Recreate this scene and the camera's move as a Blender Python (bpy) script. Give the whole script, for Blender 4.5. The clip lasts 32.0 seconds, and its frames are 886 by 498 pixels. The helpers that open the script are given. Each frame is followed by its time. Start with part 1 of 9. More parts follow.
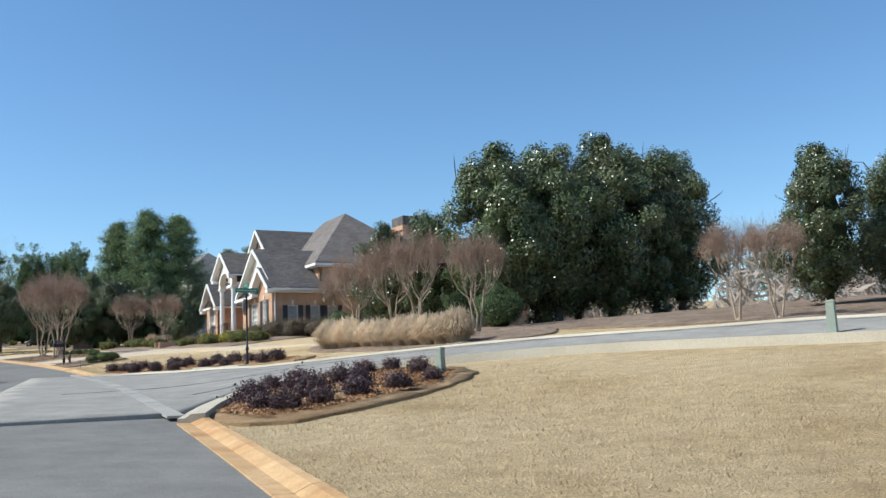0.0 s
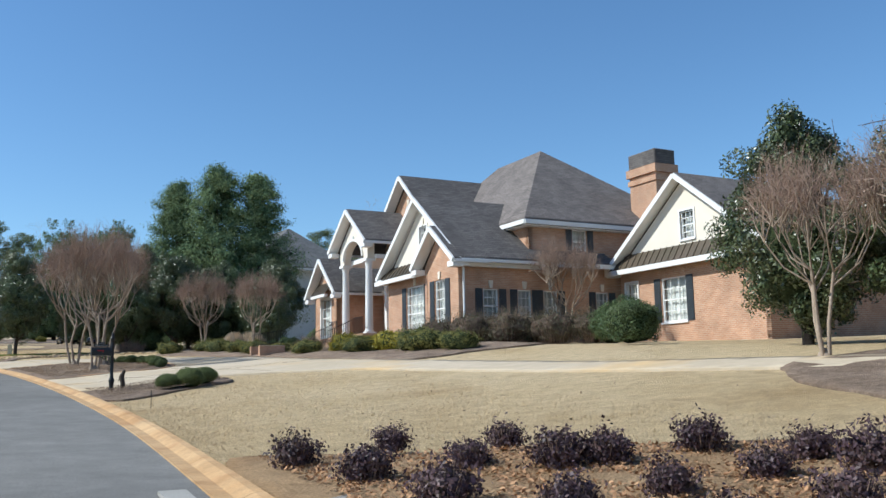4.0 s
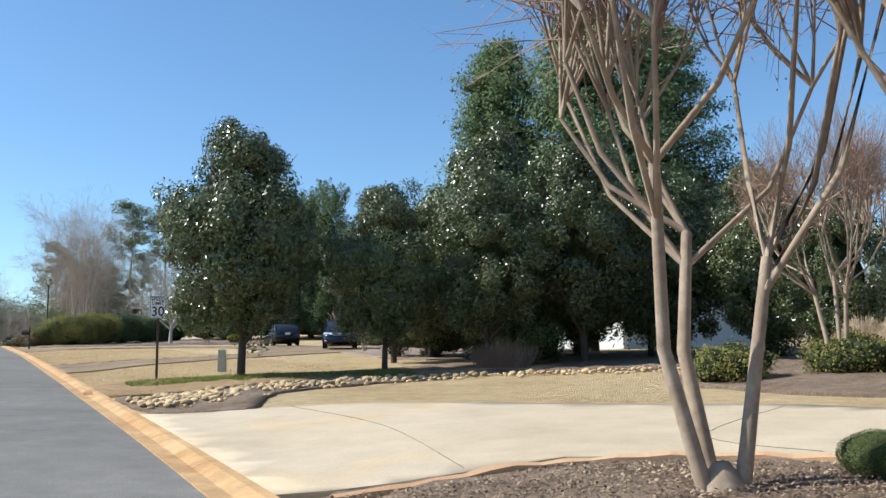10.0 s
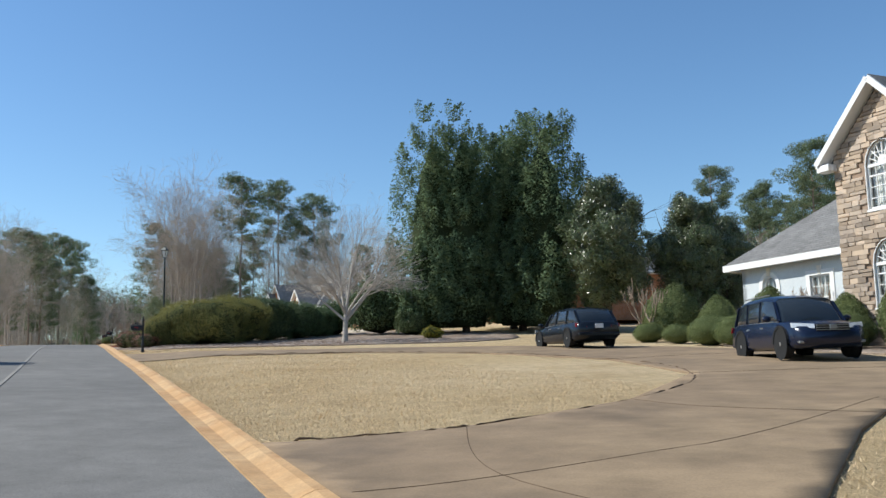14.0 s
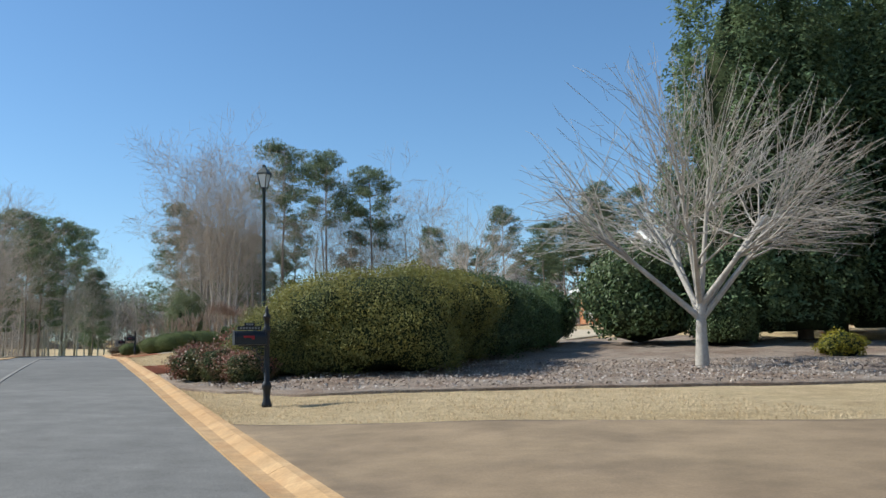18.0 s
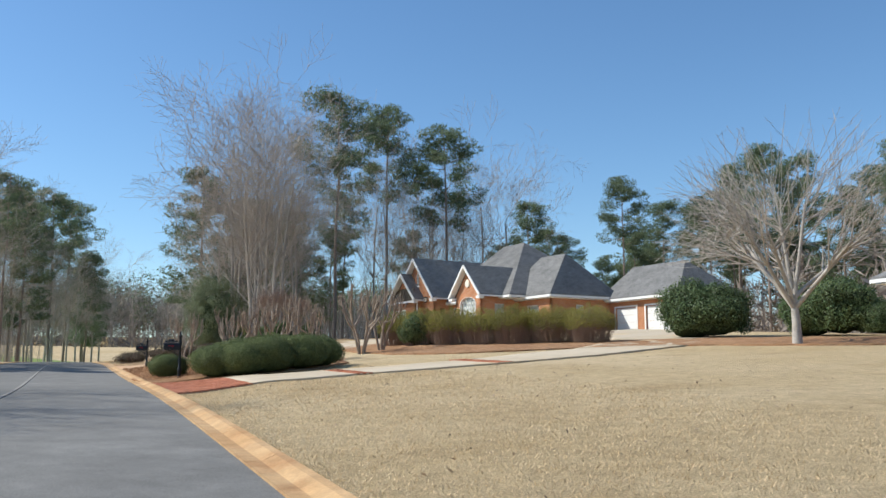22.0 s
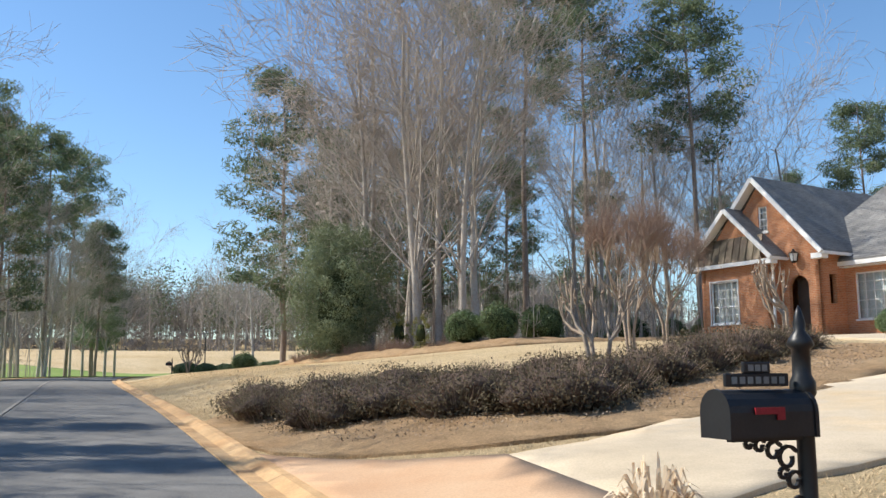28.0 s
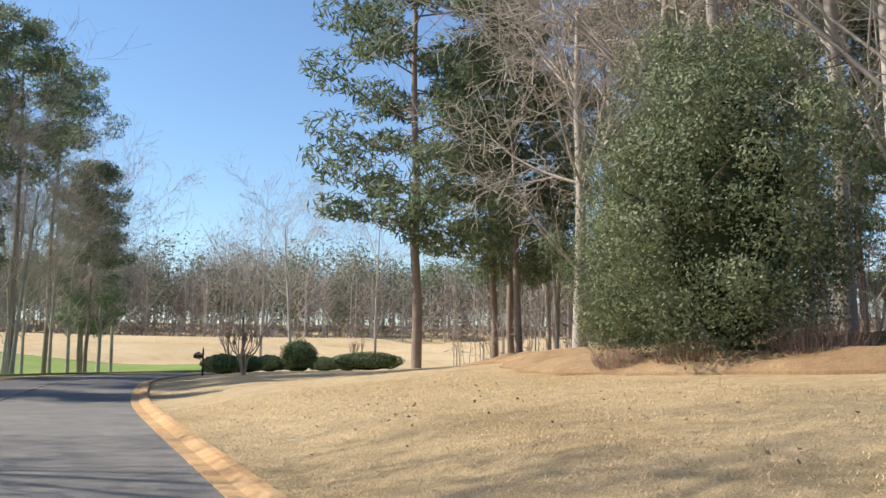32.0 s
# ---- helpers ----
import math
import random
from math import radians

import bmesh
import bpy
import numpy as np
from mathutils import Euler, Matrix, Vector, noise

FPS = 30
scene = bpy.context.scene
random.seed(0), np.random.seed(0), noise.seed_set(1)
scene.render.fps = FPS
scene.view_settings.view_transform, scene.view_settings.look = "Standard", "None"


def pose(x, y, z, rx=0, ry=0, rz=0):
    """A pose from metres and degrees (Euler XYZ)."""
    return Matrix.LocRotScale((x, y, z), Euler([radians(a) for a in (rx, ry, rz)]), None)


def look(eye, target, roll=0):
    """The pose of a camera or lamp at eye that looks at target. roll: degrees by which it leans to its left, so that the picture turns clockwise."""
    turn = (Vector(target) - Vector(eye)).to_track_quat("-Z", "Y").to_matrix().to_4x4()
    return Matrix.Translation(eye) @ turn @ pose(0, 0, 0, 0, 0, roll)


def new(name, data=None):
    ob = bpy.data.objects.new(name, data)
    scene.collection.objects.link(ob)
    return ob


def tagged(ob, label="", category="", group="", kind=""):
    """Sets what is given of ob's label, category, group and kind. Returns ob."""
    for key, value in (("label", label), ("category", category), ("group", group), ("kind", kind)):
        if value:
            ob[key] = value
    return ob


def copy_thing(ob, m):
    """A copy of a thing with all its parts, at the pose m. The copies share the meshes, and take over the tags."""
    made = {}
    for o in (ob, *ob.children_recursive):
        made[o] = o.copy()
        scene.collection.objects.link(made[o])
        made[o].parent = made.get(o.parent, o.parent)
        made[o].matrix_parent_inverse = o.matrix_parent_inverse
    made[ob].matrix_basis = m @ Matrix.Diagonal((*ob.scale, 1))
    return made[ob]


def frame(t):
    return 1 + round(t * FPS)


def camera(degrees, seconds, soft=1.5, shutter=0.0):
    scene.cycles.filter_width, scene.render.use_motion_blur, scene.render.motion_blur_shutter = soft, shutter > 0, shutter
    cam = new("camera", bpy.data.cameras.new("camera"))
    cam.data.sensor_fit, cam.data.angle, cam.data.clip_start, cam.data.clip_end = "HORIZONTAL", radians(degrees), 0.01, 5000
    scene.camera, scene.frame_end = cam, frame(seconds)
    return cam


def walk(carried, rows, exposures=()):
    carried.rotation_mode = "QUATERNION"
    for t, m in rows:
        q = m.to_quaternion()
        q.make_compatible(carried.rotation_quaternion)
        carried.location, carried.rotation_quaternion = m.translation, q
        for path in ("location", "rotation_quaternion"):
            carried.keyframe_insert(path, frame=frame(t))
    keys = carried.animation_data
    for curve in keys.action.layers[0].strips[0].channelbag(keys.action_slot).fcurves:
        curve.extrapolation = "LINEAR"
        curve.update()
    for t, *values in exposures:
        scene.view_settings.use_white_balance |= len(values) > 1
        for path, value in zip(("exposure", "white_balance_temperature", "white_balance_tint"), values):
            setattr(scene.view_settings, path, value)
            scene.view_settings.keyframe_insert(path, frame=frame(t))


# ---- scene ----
cam = camera(52.2, 32.0)
METRES, EYE, TILT, LEAN, TURN = 240.0, 1.5, -1.0, 0.0, 0.0
EXPOSURES = [(0.0, 0.42, 6200, 3), (3.0, 0.37, 6050, 3), (5.5, 0.08, 5800, 3), (8.0, 0.05, 5850, 3), (9.0, 0.25, 6200, 5), (9.7, 0.5, 6300, 5), (10.5, 0.58, 6400, 4), (12.5, 0.55, 6450, 8), (14.0, 0.28, 6250, 5), (17.5, 0.27, 6250, 3), (20.0, 0.47, 6300, 3), (22.0, 0.32, 6250, 5), (24.0, 0.3, 6050, 4), (27.0, 0.6, 6400, 6), (28.5, 0.62, 6550, 8), (30.0, 0.65, 6850, 10), (32.0, 0.65, 6850, 10)]
ROWS = [
    (0.0, 0.0, 0.0, 0.0, 0.38, 9.03, 2.39),
    (0.5, -0.0065, 0.0151, 0.0015, 0.58, 8.91, 2.14),
    (1.0, -0.0129, 0.0308, 0.0028, 0.7, 8.77, 2.04),
    (1.5, -0.0188, 0.0447, 0.004, 0.85, 8.76, 1.96),
    (2.0, -0.0249, 0.0586, 0.0053, 1.06, 8.81, 1.73),
    (2.5, -0.031, 0.0723, 0.0064, 1.27, 8.59, 0.98),
    (3.0, -0.0371, 0.0853, 0.0076, 1.56, 9.17, 0.69),
    (3.5, -0.0431, 0.0988, 0.0085, 1.82, 9.31, 0.79),
    (5.5, -0.0657, 0.1478, 0.0111, 4.08, 8.96, 2.28),
    (6.0, -0.0722, 0.1605, 0.0121, 4.73, 8.9, 2.53),
    (6.5, -0.0788, 0.1728, 0.013, 5.7, 8.8, 2.45),
    (7.0, -0.0858, 0.1856, 0.014, 6.72, 8.8, 2.27),
    (7.5, -0.093, 0.1979, 0.0151, 7.65, 8.67, 1.97),
    (8.0, -0.1005, 0.2104, 0.016, 8.49, 8.61, 1.89),
    (8.5, -0.1082, 0.2227, 0.0169, 9.36, 8.33, 1.51),
    (9.0, -0.1162, 0.2352, 0.0179, 10.12, 8.31, 1.11),
    (9.5, -0.1242, 0.2475, 0.0189, 10.69, 9.03, 0.99),
    (10.0, -0.1324, 0.2596, 0.0199, 11.53, 9.29, 0.84),
    (10.5, -0.1413, 0.2723, 0.021, 12.79, 9.05, 0.9),
    (11.0, -0.1501, 0.2844, 0.022, 13.92, 8.87, 0.95),
    (11.5, -0.1594, 0.2966, 0.0231, 14.77, 8.57, 0.95),
    (12.0, -0.169, 0.3089, 0.0243, 15.54, 8.87, 1.21),
    (12.5, -0.1786, 0.3208, 0.0253, 16.35, 9.24, 1.19),
    (13.0, -0.1881, 0.3332, 0.0268, 16.76, 8.97, 1.24),
    (13.5, -0.198, 0.3457, 0.0279, 16.8, 8.84, 1.22),
    (14.0, -0.2077, 0.3577, 0.029, 16.8, 8.66, 0.97),
    (14.5, -0.2173, 0.3695, 0.0301, 16.72, 8.76, 0.78),
    (16.5, -0.2577, 0.4206, 0.0348, 16.9, 9.03, 1.31),
    (17.0, -0.2684, 0.4337, 0.036, 17.0, 8.89, 1.43),
    (17.5, -0.2791, 0.4469, 0.0372, 17.11, 8.56, 1.21),
    (18.0, -0.2895, 0.4598, 0.0384, 17.19, 8.64, 1.0),
    (18.5, -0.3002, 0.4728, 0.0396, 17.19, 9.04, 0.82),
    (19.0, -0.3113, 0.4865, 0.0408, 17.28, 9.3, 0.68),
    (19.5, -0.3223, 0.4995, 0.0419, 17.41, 9.16, 0.37),
    (20.0, -0.3334, 0.5128, 0.0431, 17.35, 8.93, 0.15),
    (20.5, -0.3443, 0.5263, 0.0442, 17.17, 8.66, 0.12),
    (21.0, -0.3533, 0.5372, 0.0454, 17.03, 8.48, -0.01),
    (21.5, -0.3635, 0.5499, 0.0465, 16.76, 8.83, -0.14),
    (22.0, -0.3732, 0.5617, 0.0473, 16.52, 8.76, -0.17),
    (22.5, -0.3834, 0.5746, 0.0483, 16.42, 8.6, 0.01),
    (23.0, -0.394, 0.588, 0.0494, 16.5, 8.46, 0.17),
    (23.5, -0.4042, 0.6008, 0.0503, 16.53, 8.2, 0.23),
    (24.0, -0.4145, 0.6134, 0.0513, 16.53, 8.11, 0.22),
    (24.5, -0.4252, 0.6267, 0.0522, 16.49, 8.01, -0.0),
    (26.5, -0.4625, 0.6753, 0.0538, 17.27, 8.84, 0.03),
    (27.0, -0.472, 0.6867, 0.0546, 17.23, 8.76, -0.06),
    (27.5, -0.4813, 0.6979, 0.0554, 17.11, 8.8, -0.11),
    (28.0, -0.491, 0.7097, 0.0561, 16.97, 8.84, -0.01),
    (28.5, -0.5004, 0.722, 0.0568, 16.83, 8.58, 0.34),
    (29.0, -0.5102, 0.7345, 0.0576, 16.72, 7.94, 0.6),
    (29.5, -0.5203, 0.7471, 0.0583, 16.46, 7.88, 0.79),
    (30.0, -0.5303, 0.7593, 0.059, 16.22, 7.81, 0.76),
    (30.5, -0.5405, 0.7722, 0.0597, 16.16, 7.84, 0.5),
    (31.0, -0.551, 0.7852, 0.06, 16.14, 7.97, -0.27),
    (31.5, -0.5615, 0.7985, 0.0607, 16.16, 8.04, -0.55),
    (32.0, -0.572, 0.8119, 0.0612, 16.21, 8.09, -0.59),
]
walk(cam, [(t, pose(0, 0, EYE, TILT, LEAN, TURN) @ pose(METRES * x, METRES * y, METRES * z, 90 + pitch, roll, yaw)) for t, x, y, z, yaw, pitch, roll in ROWS], EXPOSURES)

# ---- sky and sun ----
SUN_FROM = Vector((-0.975, -0.19, 0.92)).normalized()
world = bpy.data.worlds.new("sky")
scene.world = world
world.use_nodes = True
_wn = world.node_tree.nodes
_sky = _wn.new("ShaderNodeTexSky")
_sky.sky_type = "NISHITA"
_sky.sun_disc = False
_sky.sun_elevation = math.asin(SUN_FROM.z)
_sky.sun_rotation = math.atan2(SUN_FROM.x, SUN_FROM.y)
_sky.air_density, _sky.dust_density, _sky.ozone_density = 1.0, 0.15, 4.0
_hue = _wn.new("ShaderNodeHueSaturation")
_hue.inputs["Saturation"].default_value = 1.07
world.node_tree.links.new(_sky.outputs[0], _hue.inputs["Color"])
world.node_tree.links.new(_hue.outputs[0], _wn["Background"].inputs[0])
_wn["Background"].inputs[1].default_value = 0.12
_sun = bpy.data.lights.new("sun", "SUN")
_sun.energy, _sun.angle, _sun.color = 4.6, radians(0.55), (1.0, 0.94, 0.86)
sun = new("sun", _sun)
sun.matrix_world = look(SUN_FROM * 50, (0, 0, 0))

# ---- materials ----
def shader(name):
    m = bpy.data.materials.new(name)
    m.use_nodes = True
    t = m.node_tree
    return m, t, t.nodes["Principled BSDF"]


def nd(t, kind, **vals):
    n = t.nodes.new(kind)
    for k, v in vals.items():
        if k in n.inputs:
            n.inputs[k].default_value = v
    return n


def coords(t, space="pos"):
    if space == "pos":
        return t.nodes.new("ShaderNodeNewGeometry").outputs["Position"]
    return t.nodes.new("ShaderNodeTexCoord").outputs["Object"]


def noise_of(t, vec, scale, detail=4.0, rough=0.6):
    n = nd(t, "ShaderNodeTexNoise", Scale=scale, Detail=detail, Roughness=rough)
    t.links.new(vec, n.inputs["Vector"])
    return n.outputs["Fac"]


def ramp(t, fac, lo, hi):
    n = nd(t, "ShaderNodeMapRange")
    n.inputs["From Min"].default_value, n.inputs["From Max"].default_value = lo, hi
    t.links.new(fac, n.inputs["Value"])
    return n.outputs["Result"]


def blend(t, fac, a, b, how="MIX"):
    n = t.nodes.new("ShaderNodeMix")
    n.data_type, n.blend_type = "RGBA", how
    for v, s in ((fac, n.inputs[0]), (a, n.inputs[6]), (b, n.inputs[7])):
        if isinstance(v, (int, float)):
            s.default_value = v
        elif isinstance(v, tuple):
            s.default_value = (*v[:3], 1)
        else:
            t.links.new(v, s)
    return n.outputs[2]


def grey(t, fac, lo, hi):
    """A grey that runs from lo to hi with fac, to multiply colours by."""
    n = nd(t, "ShaderNodeMapRange")
    n.inputs["To Min"].default_value, n.inputs["To Max"].default_value = lo, hi
    n.inputs["From Min"].default_value, n.inputs["From Max"].default_value = 0.25, 0.75
    t.links.new(fac, n.inputs["Value"])
    return n.outputs["Result"]


def set_bump(t, p, height, strength, dist=0.02):
    b = nd(t, "ShaderNodeBump", Strength=strength, Distance=dist)
    t.links.new(height, b.inputs["Height"])
    t.links.new(b.outputs[0], p.inputs["Normal"])


def surface(name, a, b, big=0.6, fine=20.0, rough=0.85, bump=0.4, dist=0.02, metal=0.0, spec=0.3, grain=(0.8, 1.2), space="pos", rand=0.0, extra=None, mid=None):
    """Two colours mixed by broad blotches, a finer grain over them, and relief."""
    m, t, p = shader(name)
    v = coords(t, space)
    n1, n2 = noise_of(t, v, big), noise_of(t, v, fine, 6.0, 0.7)
    col = blend(t, ramp(t, n1, 0.35, 0.65), a, b)
    if extra:
        colour, scale, lo, hi = extra
        col = blend(t, ramp(t, noise_of(t, v, scale, 5.0), lo, hi), col, colour)
    col = blend(t, 1.0, col, grey(t, n2, *grain), "MULTIPLY")
    if mid:
        scale, lo, hi = mid
        col = blend(t, 1.0, col, grey(t, noise_of(t, v, scale, 3.0, 0.65), lo, hi), "MULTIPLY")
    if rand:
        oi = t.nodes.new("ShaderNodeObjectInfo")
        r = nd(t, "ShaderNodeMapRange")
        r.inputs["To Min"].default_value, r.inputs["To Max"].default_value = 1 - rand, 1 + rand
        t.links.new(oi.outputs["Random"], r.inputs["Value"])
        col = blend(t, 1.0, col, r.outputs["Result"], "MULTIPLY")
    t.links.new(col, p.inputs["Base Color"])
    p.inputs["Roughness"].default_value, p.inputs["Metallic"].default_value, p.inputs["Specular IOR Level"].default_value = rough, metal, spec
    if bump:
        set_bump(t, p, n2, bump, dist)
    return m


def leafy(name, a, b, rough=0.5, spec=0.35, glow=0.25, big=0.7, shade=(0.7, 1.3)):
    """Leaves: colour by leaf and by broad patches; some light comes through."""
    m, t, p = shader(name)
    v = coords(t, "obj")
    geo = t.nodes.new("ShaderNodeNewGeometry")
    oi = t.nodes.new("ShaderNodeObjectInfo")
    col = blend(t, ramp(t, noise_of(t, v, big, 3.0), 0.38, 0.62), a, b)
    r = nd(t, "ShaderNodeMapRange")
    r.inputs["To Min"].default_value, r.inputs["To Max"].default_value = shade
    t.links.new(geo.outputs["Random Per Island"], r.inputs["Value"])
    col = blend(t, 1.0, col, r.outputs["Result"], "MULTIPLY")
    r2 = nd(t, "ShaderNodeMapRange")
    r2.inputs["To Min"].default_value, r2.inputs["To Max"].default_value = 0.85, 1.15
    t.links.new(oi.outputs["Random"], r2.inputs["Value"])
    col = blend(t, 1.0, col, r2.outputs["Result"], "MULTIPLY")
    t.links.new(col, p.inputs["Base Color"])
    p.inputs["Roughness"].default_value, p.inputs["Specular IOR Level"].default_value = rough, spec
    tr = t.nodes.new("ShaderNodeBsdfTranslucent")
    t.links.new(col, tr.inputs["Color"])
    mx = nd(t, "ShaderNodeMixShader")
    mx.inputs[0].default_value = glow
    t.links.new(p.outputs[0], mx.inputs[1])
    t.links.new(tr.outputs[0], mx.inputs[2])
    t.links.new(mx.outputs[0], t.nodes["Material Output"].inputs["Surface"])
    return m


def coursed(name, a, b, mortar, w, h, joint, rough=0.85, bump=0.6, vary=(0.75, 1.2), spec=0.25):
    """Bricks or shingles in courses: runs along x + y, rises with z of the thing."""
    m, t, p = shader(name)
    v = coords(t, "obj")
    sep = t.nodes.new("ShaderNodeSeparateXYZ")
    t.links.new(v, sep.inputs[0])
    add = t.nodes.new("ShaderNodeMath")
    t.links.new(sep.outputs[0], add.inputs[0])
    t.links.new(sep.outputs[1], add.inputs[1])
    com = t.nodes.new("ShaderNodeCombineXYZ")
    t.links.new(add.outputs[0], com.inputs[0])
    t.links.new(sep.outputs[2], com.inputs[1])
    br = nd(t, "ShaderNodeTexBrick", Scale=1.0)
    br.inputs["Brick Width"].default_value, br.inputs["Row Height"].default_value, br.inputs["Mortar Size"].default_value = w, h, joint
    br.inputs["Color1"].default_value, br.inputs["Color2"].default_value, br.inputs["Mortar"].default_value = (*a, 1), (*b, 1), (*mortar, 1)
    br.inputs["Bias"].default_value = 0.0
    t.links.new(com.outputs[0], br.inputs["Vector"])
    n = noise_of(t, v, 1.1, 4.0)
    n2 = noise_of(t, v, 40.0, 3.0)
    col = blend(t, 1.0, br.outputs["Color"], grey(t, n, *vary), "MULTIPLY")
    col = blend(t, 1.0, col, grey(t, n2, 0.85, 1.15), "MULTIPLY")
    t.links.new(col, p.inputs["Base Color"])
    p.inputs["Roughness"].default_value, p.inputs["Specular IOR Level"].default_value = rough, spec
    inv = t.nodes.new("ShaderNodeMath")
    inv.operation = "SUBTRACT"
    inv.inputs[0].default_value = 1.0
    t.links.new(br.outputs["Fac"], inv.inputs[1])
    set_bump(t, p, inv.outputs[0], bump, 0.01)
    return m


def glassy(name, tint=(0.02, 0.025, 0.03), rough=0.03):
    m, t, p = shader(name)
    n = noise_of(t, coords(t, "obj"), 1.5)
    t.links.new(blend(t, n, tint, tuple(c * 1.6 for c in tint)), p.inputs["Base Color"])
    p.inputs["Roughness"].default_value, p.inputs["Specular IOR Level"].default_value = rough, 0.7
    return m


def clear_glass(name):
    m, t, p = shader(name)
    tr = t.nodes.new("ShaderNodeBsdfTransparent")
    tr.inputs[0].default_value = (0.9, 0.93, 0.92, 1)
    gl = t.nodes.new("ShaderNodeBsdfGlossy")
    gl.inputs["Roughness"].default_value = 0.02
    fr = nd(t, "ShaderNodeFresnel", IOR=1.5)
    mx = t.nodes.new("ShaderNodeMixShader")
    t.links.new(fr.outputs[0], mx.inputs[0])
    t.links.new(tr.outputs[0], mx.inputs[1])
    t.links.new(gl.outputs[0], mx.inputs[2])
    t.links.new(mx.outputs[0], t.nodes["Material Output"].inputs["Surface"])
    return m


M = {}
M["asphalt"] = surface("asphalt", (0.175, 0.168, 0.158), (0.212, 0.203, 0.19), 0.15, 60, 0.95, 0.5, 0.008, grain=(0.55, 1.45), spec=0.04, extra=((0.25, 0.24, 0.225), 0.5, 0.55, 0.9), mid=(1.6, 0.84, 1.15))
M["old_asphalt"] = surface("old_asphalt", (0.265, 0.25, 0.228), (0.31, 0.293, 0.268), 0.3, 50, 0.95, 0.5, 0.01, spec=0.04, grain=(0.6, 1.4), extra=((0.21, 0.2, 0.185), 0.9, 0.55, 0.9), mid=(2.0, 0.82, 1.16))
M["kerb"] = surface("kerb_concrete", (0.45, 0.265, 0.12), (0.51, 0.335, 0.175), 0.7, 30, 0.9, 0.35, 0.01, extra=((0.34, 0.17, 0.07), 1.3, 0.52, 0.8), mid=(2.5, 0.8, 1.18))
M["kerb_pale"] = surface("pale_kerb_concrete", (0.43, 0.375, 0.29), (0.50, 0.45, 0.36), 0.7, 30, 0.9, 0.3, 0.01)
M["old_concrete"] = surface("weathered_grey_concrete", (0.29, 0.275, 0.245), (0.35, 0.33, 0.30), 0.7, 30, 0.9, 0.3, 0.01)
M["concrete"] = surface("drive_concrete", (0.53, 0.44, 0.325), (0.475, 0.385, 0.27), 0.25, 45, 0.9, 0.25, 0.008, extra=((0.58, 0.40, 0.2), 0.3, 0.55, 0.8), mid=(1.6, 0.88, 1.1))
M["concrete_brown"] = surface("stained_drive_concrete", (0.285, 0.205, 0.125), (0.225, 0.16, 0.10), 0.2, 40, 0.9, 0.2, 0.008, extra=((0.13, 0.095, 0.065), 0.35, 0.54, 0.85), mid=(1.1, 0.72, 1.22))
M["clay_apron"] = surface("clay_stained_apron", (0.50, 0.30, 0.17), (0.55, 0.37, 0.23), 0.5, 40, 0.9, 0.25, 0.01)
M["straw_blade"] = leafy("dry_lawn_blades", (0.64, 0.50, 0.315), (0.54, 0.40, 0.235), 0.9, 0.1, 0.25, 0.4, (0.6, 1.3))
M["lawn"] = surface("dormant_lawn", (0.60, 0.465, 0.285), (0.52, 0.385, 0.215), 0.09, 38, 0.95, 1.0, 0.05, grain=(0.45, 1.48), spec=0.1, extra=((0.38, 0.26, 0.13), 0.35, 0.52, 0.85), mid=(3.2, 0.8, 1.18))
M["mulch"] = surface("bark_mulch", (0.235, 0.17, 0.125), (0.32, 0.24, 0.18), 0.8, 32, 0.95, 1.0, 0.06, grain=(0.45, 1.5), spec=0.1, mid=(4, 0.7, 1.3))
M["straw"] = surface("pine_straw", (0.42, 0.25, 0.14), (0.35, 0.19, 0.10), 0.7, 34, 0.95, 1.0, 0.06, grain=(0.55, 1.45), spec=0.1, mid=(4, 0.72, 1.28))
M["litter"] = surface("leaf_litter", (0.45, 0.31, 0.18), (0.36, 0.23, 0.125), 0.5, 30, 0.95, 1.0, 0.06, grain=(0.55, 1.4), spec=0.1, mid=(4, 0.75, 1.25))
M["gravel"] = surface("pale_chips", (0.345, 0.28, 0.225), (0.235, 0.165, 0.12), 0.6, 16, 0.95, 1.0, 0.05, grain=(0.5, 1.4), mid=(3, 0.75, 1.25))
M["letter"] = surface("dull_pale_lettering", (0.17, 0.17, 0.16), (0.21, 0.21, 0.20), 3.0, 50, 0.7, 0.03, 0.001, space="obj")
M["crack"] = surface("tarred_crack", (0.13, 0.125, 0.115), (0.17, 0.16, 0.15), 2.0, 40, 0.9, 0.3, 0.005)
M["soil"] = surface("dark_soil", (0.07, 0.045, 0.028), (0.11, 0.07, 0.045), 3.0, 40, 0.95, 0.6, 0.01)
M["fairway"] = surface("green_turf", (0.15, 0.22, 0.04), (0.22, 0.27, 0.07), 0.1, 9, 0.95, 0.5, 0.02, mid=(1, 0.85, 1.15))
M["brick_tan"] = coursed("tan_brick", (0.52, 0.30, 0.185), (0.43, 0.225, 0.135), (0.52, 0.43, 0.34), 0.21, 0.076, 0.008)
M["brick_orange"] = coursed("orange_brick", (0.50, 0.21, 0.095), (0.40, 0.15, 0.065), (0.45, 0.33, 0.24), 0.21, 0.076, 0.008)
M["brick_red"] = surface("red_paver", (0.46, 0.19, 0.105), (0.39, 0.15, 0.085), 1.5, 40, 0.9, 0.3, 0.006, rand=0.18)
M["roof_dark"] = coursed("charcoal_shingles", (0.15, 0.135, 0.128), (0.105, 0.094, 0.09), (0.055, 0.05, 0.048), 0.3, 0.105, 0.006, 0.9, 0.5)
